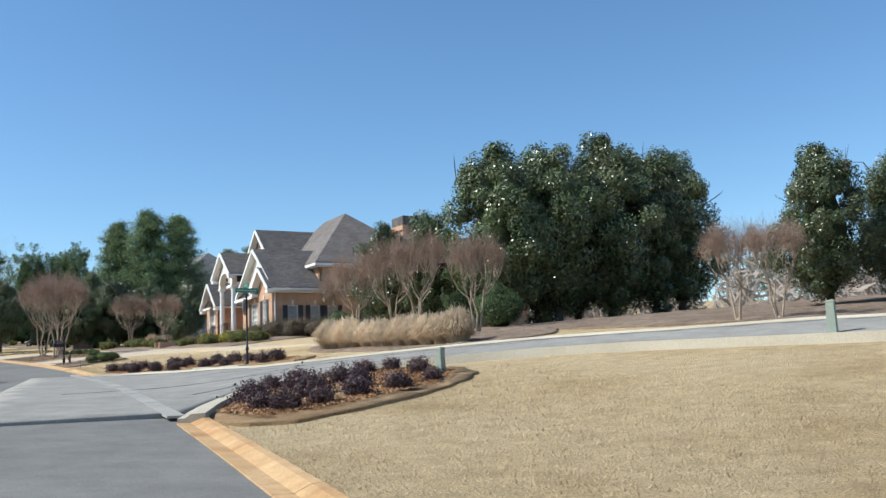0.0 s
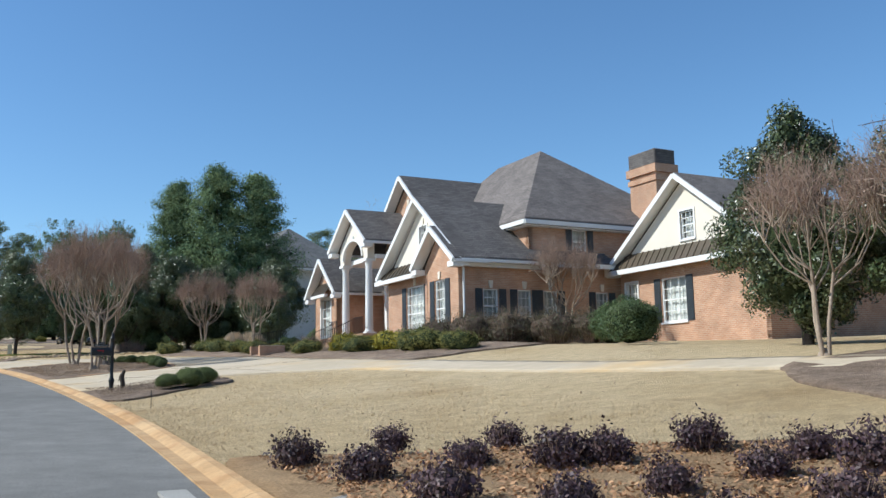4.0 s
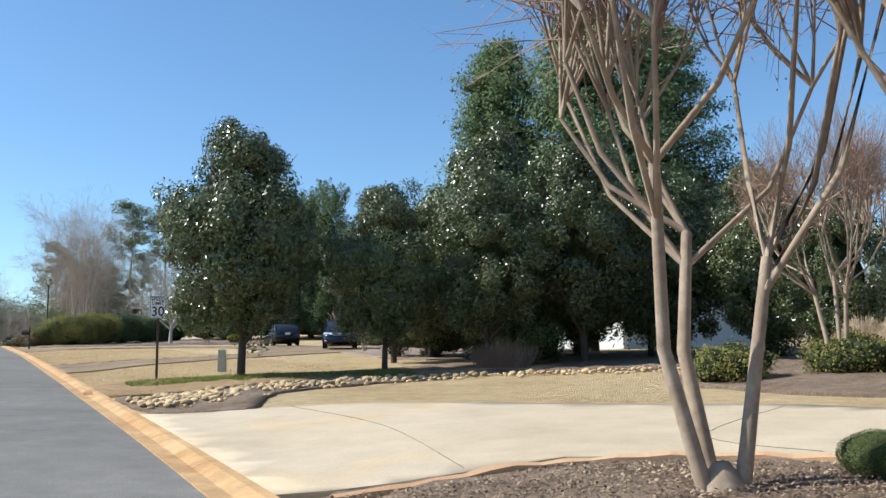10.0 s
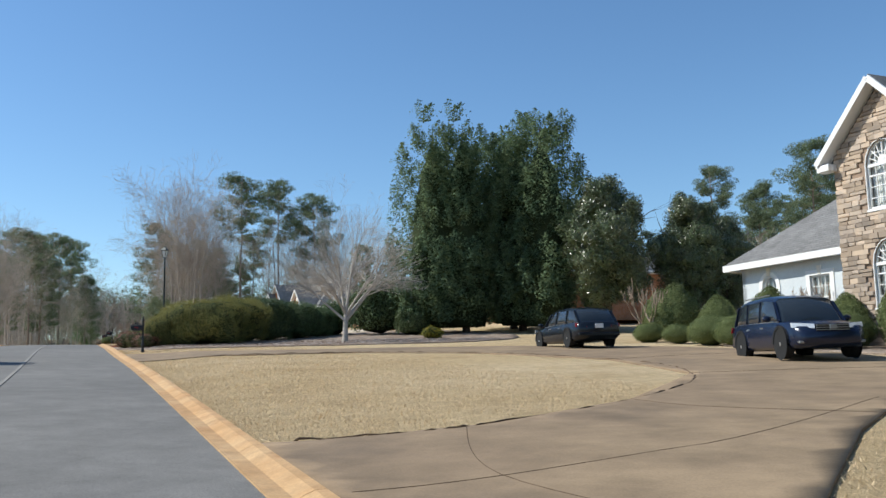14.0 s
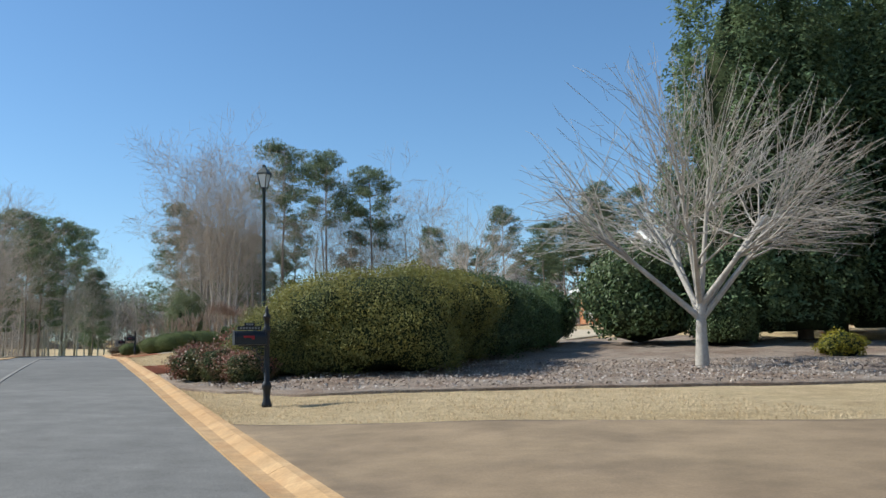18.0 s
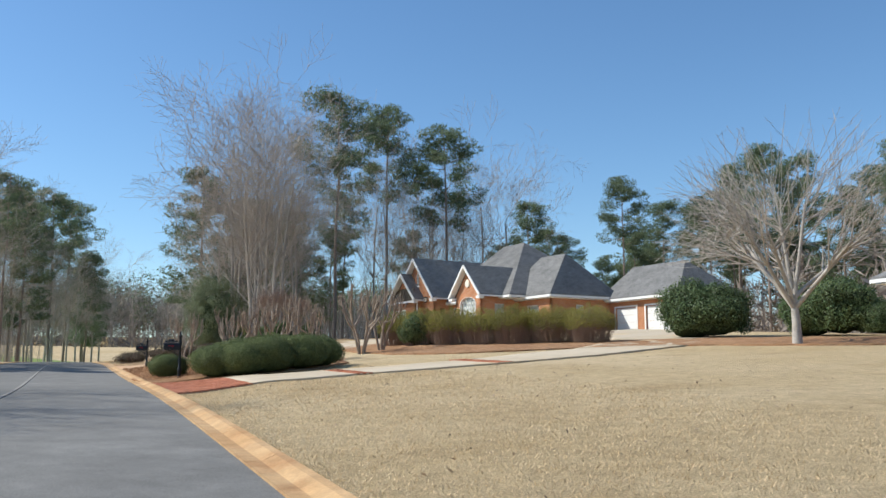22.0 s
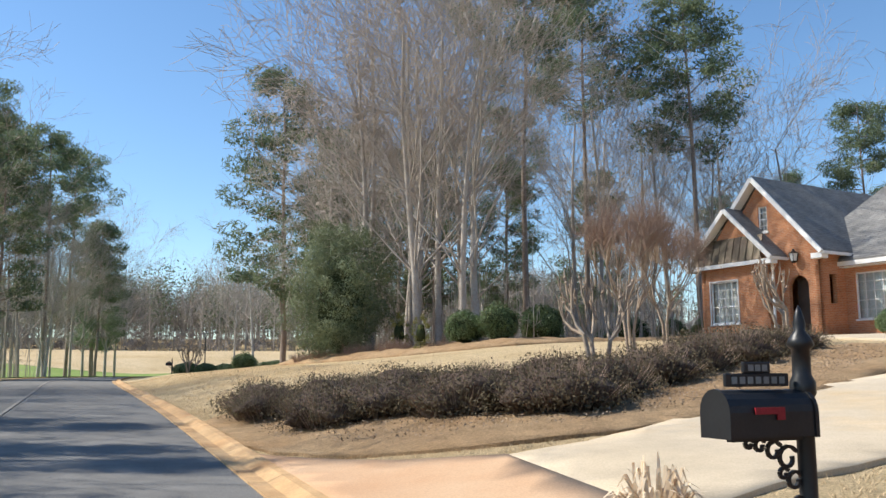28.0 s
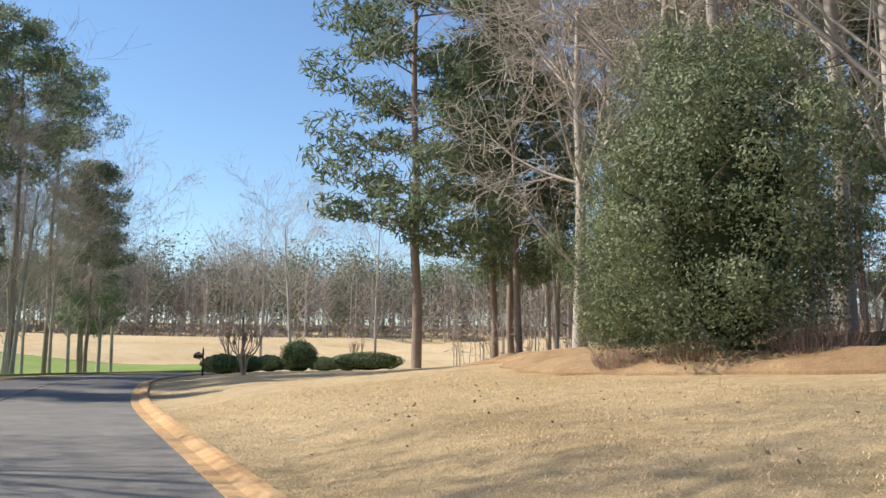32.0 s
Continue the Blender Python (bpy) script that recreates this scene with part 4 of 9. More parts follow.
def cedar(seed, matrix, height=15.0, wide=4.8, label="broad dark green cedar with layered spreading boughs"):
    """Boughs in whorls, each hung with flat tufts of foliage, with gaps between the layers."""
    rng = np.random.default_rng(seed)
    root = thing("cedar_tree", matrix, label, "tree", "cedars")
    zs = np.linspace(-.3, height * .96, 7)
    limbs, cs, os_ = [], [], []
    for i in range(74):
        t = (i + rng.uniform(0, 1)) / 74
        z = height * (.08 + .9 * t)
        a = i * 2.4 + rng.uniform(-.4, .4)
        ln = wide * (1 - t) ** .55 * min(1, .7 + t) * rng.uniform(.62, 1.12)
        e = np.array([math.cos(a) * ln, math.sin(a) * ln, z + ln * rng.uniform(.05, .3)])
        limbs.append((np.array([[0, 0, z - .3], (e + [0, 0, z]) * [.5, .5, .5], e]), np.array([.07, .045, .015])))
        for q in np.linspace(.35, 1.0, 5):
            c = np.array([0, 0, z]) * (1 - q) + e * q + rng.normal(0, .22, 3)
            m = 150
            p = rng.normal(0, 1, (m, 3)) * np.array([.42, .42, .26]) * (.8 + .5 * (1 - t))
            cs.append(c + p)
            os_.append(np.array([math.cos(a), math.sin(a), .75]) + p * 1.2)
    v, f = tubes([(np.stack([0 * zs, 0 * zs, zs], 1), np.linspace(.3, .04, 7))], 8)
    mesh_obj("trunk", v, f, M["bark_dark"], root, smooth=True)
    v, f = tubes(limbs, 4)
    mesh_obj("limb_work", v, f, M["bark_dark"], root)
    v, f = leaf_quads(rng, np.concatenate(cs), np.concatenate(os_), .24, .085, jitter=.5)
    mesh_obj("foliage", v, f, M["leaf_cypress"], root)
    return root


def broadleaf(seed, matrix, height=7.0, wide=2.0, clear=1.3, n=12000, leaf=0.27, material="leaf_magnolia", name="magnolia_tree", label="evergreen magnolia with glossy dark leaves and a bare lower trunk", bark="bark_dark", clumps=95, pointed=1.0, group="magnolias", trunk_r=0.16, loose=0.0):
    rng = np.random.default_rng(seed)
    root = thing(name, matrix, label, "tree", group)
    out = [[], [], []]
    grow(rng, out, np.array([0, 0, -.2]), np.array([0, 0, 1.0]), height * .62, trunk_r, 0, [(7, 50, 0.5, 0.4, .03, .0), (3, 40, 0.5, .4, .08, .03), (0, 0, 0, .4, .1, .02)])
    wood(rng, root, [out[0], out[1] + out[2]], (M[bark], M[bark]), ("trunk", "scaffold"))
    cs, os_ = [], []
    mid = (height + clear) / 2
    half = (height - clear) / 2
    for j in range(clumps):
        q = rng.normal(0, 1, 3)
        q /= np.linalg.norm(q)
        z = q[2]
        taper = 1 - 0.42 * pointed * max(z, 0) - 0.12 * max(-z, 0)
        deep = rng.uniform(.62 - loose, 1.0 + loose) * (1 + .34 * noise.noise(Vector(q) * 1.9 + Vector((seed, 0, 7))))
        c = np.array([q[0] * wide * taper * deep, q[1] * wide * taper * deep, mid + z * half * (.4 + .6 * deep)]) * np.array([.86, .86, 1])
        c[2] = max(c[2], clear)
        m = n // clumps
        s = rng.uniform(0.26, 0.52 + loose) * wide / 2
        p = rng.normal(0, 1, (m, 3))
        p /= np.linalg.norm(p, axis=1)[:, None]
        p *= s * rng.uniform(0.5, 1, m)[:, None]
        cs.append(c + p)
        os_.append(p + 0.5 * s * q)
    v, f = leaf_quads(rng, np.concatenate(cs), np.concatenate(os_), leaf, leaf * 0.45, jitter=0.5)
    mesh_obj("crown", v, f, M[material], root)
    # lathed core, coloured dark to stand in for the crown's shaded inside
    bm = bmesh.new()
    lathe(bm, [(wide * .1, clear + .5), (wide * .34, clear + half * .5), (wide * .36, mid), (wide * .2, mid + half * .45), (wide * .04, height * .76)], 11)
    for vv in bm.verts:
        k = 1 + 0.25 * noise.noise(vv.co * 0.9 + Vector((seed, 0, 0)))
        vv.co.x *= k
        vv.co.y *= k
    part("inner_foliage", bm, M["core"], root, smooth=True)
    return root


def shrub(seed, matrix, r=(0.6, 0.6, 0.5), n=1600, leaf=0.05, material="leaf_box", name="shrub", label="rounded green shrub", category="shrub", group="", rough=0.12, fuzz=0.04, core="core", lift=0.45, egg=0.0, stems=0, hollow=0.84, boxy=0.0):
    """A mound of leaves over a darker inside; fuzz is how ragged its outline is."""
    rng = np.random.default_rng(seed)
    root = thing(name, matrix, label, category, group)
    n, leaf = int(n * 1.5), leaf * 1.35
    q = rng.normal(0, 1, (n, 3))
    q /= np.linalg.norm(q, axis=1)[:, None]
    q = q[q[:, 2] > -0.72]
    off = Vector(rng.uniform(-50, 50, 3))
    k = np.array([1 + rough * 2 * noise.noise(Vector(p) * 1.6 + off) + rough * noise.noise(Vector(p) * 4 + off) for p in q])
    nb = 2 + 2.5 * boxy
    k = k * (np.abs(q) ** nb).sum(1) ** (-1 / nb)
    k = k * (1 - np.abs(rng.normal(0, fuzz * 1.3, len(q))) + rng.normal(0, fuzz * .5, len(q)))
    taper = 1 - egg * np.maximum(q[:, 2], 0) ** 1.3
    c = q * k[:, None] * np.array(r) * np.stack([taper, taper, np.ones(len(q))], 1)
    c[:, 2] = np.maximum(c[:, 2] + r[2] * lift * 2, 0.02)
    v, f = leaf_quads(rng, c, q, leaf, leaf * 0.6, jitter=0.7)
    mesh_obj("foliage", v, f, M[material], root)
    # solid added under the leaves, its dark colour standing for the shade there
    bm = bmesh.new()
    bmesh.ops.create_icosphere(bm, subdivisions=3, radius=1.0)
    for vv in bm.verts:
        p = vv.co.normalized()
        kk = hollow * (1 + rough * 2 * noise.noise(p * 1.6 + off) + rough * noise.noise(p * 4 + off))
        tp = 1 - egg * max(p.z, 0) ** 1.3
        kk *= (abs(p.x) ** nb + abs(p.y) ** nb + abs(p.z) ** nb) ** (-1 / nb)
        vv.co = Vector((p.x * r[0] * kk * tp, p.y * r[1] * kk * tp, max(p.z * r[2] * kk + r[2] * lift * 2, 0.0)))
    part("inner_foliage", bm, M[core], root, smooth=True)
    if stems:
        ls = []
        for i in range(stems):
            a, q = rng.uniform(0, 6.28), math.sqrt(rng.uniform(.05, 1.1))
            e = np.array([math.cos(a) * r[0] * q, math.sin(a) * r[1] * q, r[2] * (2.1 - .9 * q * q) * rng.uniform(.8, 1.1)])
            ls.append((np.array([e * [.5, .5, 0], e * [.75, .75, .55], e]), np.array([.008, .006, .002])))
        v, f = tubes(ls, 3)
        mesh_obj("stem_mass", v, f, M["twig"], root)
    return root


def twiggy(seed, matrix, r=(0.8, 0.8), h=0.8, n=420, material="leaf_brown", label="leafless brown shrub with fine upright twigs", name="bare_shrub", group="bare shrubs", leaves=1200, leaf=0.035):
    """A low deciduous shrub in winter: a mass of fine stems with a haze of buds."""
    rng = np.random.default_rng(seed)
    root = thing(name, matrix, label, "shrub", group)
    ls, ends = [], []
    for i in range(n):
        a, rr = rng.uniform(0, 6.283), math.sqrt(rng.uniform(0, 1))
        b = np.array([math.cos(a) * r[0] * rr * .75, math.sin(a) * r[1] * rr * .75, -.03])
        e = np.array([math.cos(a) * r[0] * rr * 1.05, math.sin(a) * r[1] * rr * 1.05, h * (1 - .35 * rr * rr) * rng.uniform(.7, 1.08)]) + rng.normal(0, .06, 3)
        m = (b + e) / 2 + rng.normal(0, .05, 3)
        ls.append((np.array([b, m, e]), np.array([.009, .007, .003])))
        ends += [e, m * .4 + e * .6]
    v, f = tubes(ls, 3)
    mesh_obj("stem_mass", v, f, M["twig"], root)
    ends = np.array(ends)
    c = ends[rng.integers(0, len(ends), leaves)] + rng.normal(0, .06, (leaves, 3))
    c[:, 2] = np.maximum(c[:, 2], .03)
    v, f = leaf_quads(rng, c, c + [0, 0, .5], leaf, leaf * .5, jitter=1.0)
    mesh_obj("bud_mass", v, f, M[material], root)
    return root


def grass_clump(seed, matrix, h=1.3, r=.95, n=4200, material="reed", label="clump of dry tan pampas grass", name="grass_clump", group="pampas grasses", w=0.006):
    rng = np.random.default_rng(seed)
    root = thing(name, matrix, label, "grass", group)
    a = rng.uniform(0, 6.283, n)
    b = rng.uniform(0, .4, n) * r
    rr = r * np.sqrt(rng.uniform(0.02, 1.0, n))
    hh = h * rng.uniform(.35, 1.05, n) * (1 - .5 * (rr / r) ** 2)
    dirs = np.stack([np.cos(a), np.sin(a), np.zeros(n)], 1)
    side = np.stack([-np.sin(a + rng.normal(0, .5, n)), np.cos(a), np.zeros(n)], 1) * w
    rows = []
    sag = rng.uniform(.72, 1.12, n)
    for f, g_, ww in ((0, 0, 1), (.4, .66, 1), (.75, 1.0, .9), (1.0, 1.0, .3)):
        p = dirs * (b + (rr - b) * f ** 1.3)[:, None] + np.array([0, 0, 1.0]) * (hh * g_ * (1 if f < 1 else sag))[:, None]
        rows += [p - side * ww, p + side * ww]
    v = np.stack(rows, 1).reshape(-1, 3)
    i = np.arange(n)[:, None] * 8
    f = np.concatenate([i + np.array([[0, 1, 3, 2]]), i + np.array([[2, 3, 5, 4]]), i + np.array([[4, 5, 7, 6]])]).reshape(-1, 4)
    mesh_obj("blade_mass", v, f, M[material], root)
    return root

# ---- street furniture and vehicles ----
def mailbox(matrix, plate=True, label="black cast-iron mailbox on an ornate post with a red flag"):
    """Faces the street along local -x; the box reaches out over the kerb from its post."""
    m = thing("mailbox", matrix, label, "mailbox", "mailboxes")
    bm = lathe(bmesh.new(), [(.085, 0), (.095, .04), (.075, .1), (.06, .16), (.07, .3), (.09, .36), (.075, .42), (.05, .46), (.048, 1.28), (.07, 1.32), (.07, 1.38), (.05, 1.42), (.05, 1.56), (.075, 1.58), (.06, 1.62), (.03, 1.66), (.035, 1.7), (.0201, 1.76), (.003, 1.8)], 14)
    part("post", bm, M["iron"], m, smooth=True)
    bm = bmesh.new()
    n = 10
    prof = [(-.115, 0), (.115, 0)] + [(.115 * math.cos(math.pi * i / n), .13 + .115 * math.sin(math.pi * i / n)) for i in range(n + 1)]
    a = [bm.verts.new((-.56, y, 1.1 + z)) for y, z in prof]
    b = [bm.verts.new((-.03, y, 1.1 + z)) for y, z in prof]
    for i in range(len(prof)):
        j = (i + 1) % len(prof)
        bm.faces.new((a[i], a[j], b[j], b[i]))
    bm.faces.new(list(reversed(a)))
    bm.faces.new(b)
    bx = part("box", bm, M["iron"], m)
    for x, nm in ((-.575, "door"), (-.025, "end_plate")):
        bm = bmesh.new()
        v1 = [bm.verts.new((x - .012, y * 1.07, 1.095 + z * 1.04)) for y, z in prof]
        v2 = [bm.verts.new((x + .012, y * 1.07, 1.095 + z * 1.04)) for y, z in prof]
        for i in range(len(prof)):
            j = (i + 1) % len(prof)
            bm.faces.new((v1[i], v1[j], v2[j], v2[i]))
        bm.faces.new(list(reversed(v1)))
        bm.faces.new(v2)
        part(nm, bm, M["iron"], m)
    bm = box(bmesh.new(), -.43, -.24, -.128, -.12, 1.22, 1.255)
    box(bm, -.29, -.24, -.128, -.12, 1.19, 1.225)
    part("flag", bm, M["red"], m, "red signal flag")
    # scroll bracket
    bm = bmesh.new()
    rng = np.random.default_rng(3)
    for cx, cz, r in ((-.13, .98, .07), (-.22, 1.02, .055), (-.09, .86, .055), (-.31, 1.05, .04), (-.07, .74, .04), (-.16, .9, .035), (-.06, .65, .03), (-.38, 1.06, .03)):
        pts = [Vector((cx + r * math.cos(t) * (1 - .05 * k), 0, cz + r * math.sin(t) * (1 - .05 * k))) for k, t in enumerate(np.linspace(.5, 6.6, 12))]
        for p, q in zip(pts, pts[1:]):
            beam(bm, p, q, .018, .02, (0, 1, 0))
    part("scroll_bracket", bm, M["iron"], m)
    part("bracket_bar", beam(bmesh.new(), (-.5, 0, 1.085), (-.03, 0, 1.085), .05, .02), M["iron"], m)
    bm = box(bmesh.new(), -.52, -.1, -.012, .012, 1.36, 1.43, .006)
    box(bm, -.4, -.22, -.012, .012, 1.43, 1.49, .006)
    part("name_plate", bm, M["iron"], m, "black number plate on top of the box")
    bm = bmesh.new()
    for k in range(7):
        box(bm, -.48 + k * .052, -.445 + k * .052, -.0145, -.0125, 1.375, 1.412)
    for k in range(3):
        box(bm, -.37 + k * .045, -.335 + k * .045, -.0145, -.0125, 1.442, 1.476)
    part("lettering_bars", bm, M["letter"], m)
    return m


def street_lamp(matrix, height=5.5):
    m = thing("street_lamp", matrix, "dark post lamp with a four-sided glass lantern", "lamp", "street lamps")
    h = height - .75
    bm = lathe(bmesh.new(), [(.14, -.1), (.14, .1), (.115, .16), (.1, .5), (.085, .56), (.065, .62), (.055, h * .6), (.046, h - .1), (.06, h - .06), (.06, h), (.03, h + .04)], 14)
    part("post", bm, M["post_green"], m, smooth=True)
    z = h + .04
    head = new("lantern")
    head.parent = m
    bm = bmesh.new()
    for i in range(4):
        a = math.pi / 4 + i * math.pi / 2
        beam(bm, (.1 * math.cos(a), .1 * math.sin(a), z), (.21 * math.cos(a), .21 * math.sin(a), z + .42), .022, .022)
        b = a + math.pi / 2
        beam(bm, (.21 * math.cos(a), .21 * math.sin(a), z + .42), (.21 * math.cos(b), .21 * math.sin(b), z + .42), .03, .03)
        beam(bm, (.1 * math.cos(a), .1 * math.sin(a), z), (.1 * math.cos(b), .1 * math.sin(b), z), .025, .025)
    part("cage", bm, M["post_green"], head)
    bm = lathe(bmesh.new(), [(.25, z + .42), (.24, z + .46), (.12, z + .58), (.06, z + .63), (.06, z + .69), (.02, z + .73)], 4)
    bm.transform(Matrix.Rotation(math.pi / 4, 4, "Z"))
    part("cap", bm, M["post_green"], head)
    bm = lathe(bmesh.new(), [(.088, z + .01), (.195, z + .42)], 4)
    bm.transform(Matrix.Rotation(math.pi / 4, 4, "Z"))
    part("glass", bm, M["lamp_glass"], head, "frosted lantern glass")
    return m


def text_mesh(body, size, x, z, parent, material, y=-.004):
    c = bpy.data.curves.new("lettering", "FONT")
    c.body, c.size, c.align_x, c.align_y, c.extrude, c.offset = body, size, "CENTER", "CENTER", .001, size * .012
    o = bpy.data.objects.new("lettering", c)
    scene.collection.objects.link(o)
    dg = bpy.context.evaluated_depsgraph_get()
    dg.update()
    me = bpy.data.meshes.new_from_object(o.evaluated_get(dg))
    bpy.data.objects.remove(o)
    me.materials.clear()
    me.materials.append(material)
    t = new("lettering", me)
    t.parent = parent
    t.matrix_basis = Matrix.Translation((x, y, z)) @ Matrix.Rotation(radians(90), 4, "X")
    return t


def speed_sign(matrix):
    m = thing("speed_limit_sign", matrix, "white speed limit 30 sign on a thin dark post", "sign")
    bm = bmesh.new()
    box(bm, -.03, .03, 0, .035, -.1, 2.3)
    for k in range(9):
        box(bm, -.012, .012, -.004, 0, .25 + k * .2, .29 + k * .2)
    part("post", bm, M["terracotta_dark"], m)
    bm = box(bmesh.new(), -.23, .23, -.02, -.012, 1.72, 2.33)
    bmesh.ops.bevel(bm, geom=[e for e in bm.edges if abs((e.verts[0].co - e.verts[1].co).y) > .004], offset=.035, segments=4, affect="EDGES")
    p = part("plate", bm, M["sign_white"], m)
    bm = bmesh.new()
    for a, b, c, d in ((-.21, .21, 2.298, 2.31), (-.21, .21, 1.74, 1.752), (-.21, -.198, 1.74, 2.31), (.198, .21, 1.74, 2.31)):
        box(bm, a, b, -.0225, -.0195, c, d)
    part("border", bm, M["sign_black"], p)
    text_mesh("SPEED", .135, 0, 2.235, p, M["sign_black"], -.022)
    text_mesh("LIMIT", .135, 0, 2.115, p, M["sign_black"], -.022)
    text_mesh("30", .36, 0, 1.89, p, M["sign_black"], -.022)
    return m


def street_sign(matrix):
    m = thing("street_name_sign", matrix, "black street sign post with green name blades and a stop sign", "sign")
    bm = lathe(bmesh.new(), [(.08, -.1), (.08, .08), (.06, .12), (.045, .3), (.04, .55), (.062, .58), (.062, .64), (.035, .68), (.032, 2.55), (.05, 2.58), (.05, 2.62), (.02, 2.66)], 12)
    part("post", bm, M["iron"], m, smooth=True)
    for nm, z, w, turn in (("lower_blade", 2.68, .86, 22), ("upper_blade", 2.86, .46, 112)):
        bm = box(bmesh.new(), -w / 2, w / 2, -.012, .012, z, z + .16)
        b = part(nm, bm, M["sign_green"], m, "green street name blade")
        b.matrix_basis = Matrix.Rotation(radians(turn), 4, "Z")
        bm = bmesh.new()
        x = -w * .43
        rng = np.random.default_rng(4)
        for side in (-1, 1):
            x = -w * .43
            while x < w * .4:
                k = rng.uniform(.018, .035)
                box(bm, x, x + k, side * .0155 - .0015, side * .0155 + .0015, z + .05, z + rng.choice([.098, .11]))
                x += k + .022
        part("lettering_bars", bm, M["sign_back"], b)
    bm = bmesh.new()
    r = .33
    vs = [(r * math.cos(math.pi / 8 + i * math.pi / 4), 0, 2.15 + r * math.sin(math.pi / 8 + i * math.pi / 4)) for i in range(8)]
    slab(bm, [Vector(v) for v in vs], .012, (0, 1, 0))
    b = part("stop_sign", bm, M["sign_back"], m, "bare grey back of an octagonal stop sign")
    b.matrix_basis = Matrix.Rotation(radians(75), 4, "Z") @ Matrix.Translation((0, .06, 0))
    return m


def pedestal(matrix, w=.3, d=.3, h=.7, material="utility", name="utility_pedestal", label="pale green utility pedestal standing on the lawn"):
    m = thing(name, matrix, label, "utility box", "utility boxes")
    bm = bmesh.new()
    vs = [bm.verts.new(p) for p in ((-w / 2, -d / 2, -.05), (w / 2, -d / 2, -.05), (w / 2, d / 2, -.05), (-w / 2, d / 2, -.05), (-w * .42, -d * .42, h), (w * .42, -d * .42, h), (w * .42, d * .42, h * .97), (-w * .42, d * .42, h * .97))]
    for q in ((0, 1, 5, 4), (1, 2, 6, 5), (2, 3, 7, 6), (3, 0, 4, 7), (4, 5, 6, 7), (3, 2, 1, 0)):
        bm.faces.new([vs[i] for i in q])
    bmesh.ops.bevel(bm, geom=bm.edges[:], offset=.015, segments=2, affect="EDGES")
    part("cabinet", bm, M[material], m)
    bm = bmesh.new()
    for k in range(4):
        box(bm, -w * .25, w * .25, -d * .44 - .006, -d * .43, h * .68 + k * .035, h * .68 + .015 + k * .035)
    part("louvre", bm, M["sign_back"], m)
    bm = box(bmesh.new(), -w * .46, w * .46, -d * .46, d * .46, h - .06, h - .03, .006)
    part("lid", bm, M[material], m)
    return m


def car_mesh(stations, ring_fn, smooth=True):
    """Lofts a shell through cross-sections along x."""
    bm = bmesh.new()
    rings = []
    for st in stations:
        rings.append([bm.verts.new((st[0], y, z)) for y, z in ring_fn(*st[1:])])
    n = len(rings[0])
    for a, b in zip(rings, rings[1:]):
        for i in range(n):
            j = (i + 1) % n
            bm.faces.new((a[i], b[i], b[j], a[j]))
    bm.faces.new(rings[0])
    bm.faces.new(list(reversed(rings[-1])))
    bmesh.ops.recalc_face_normals(bm, faces=bm.faces)
    return bm


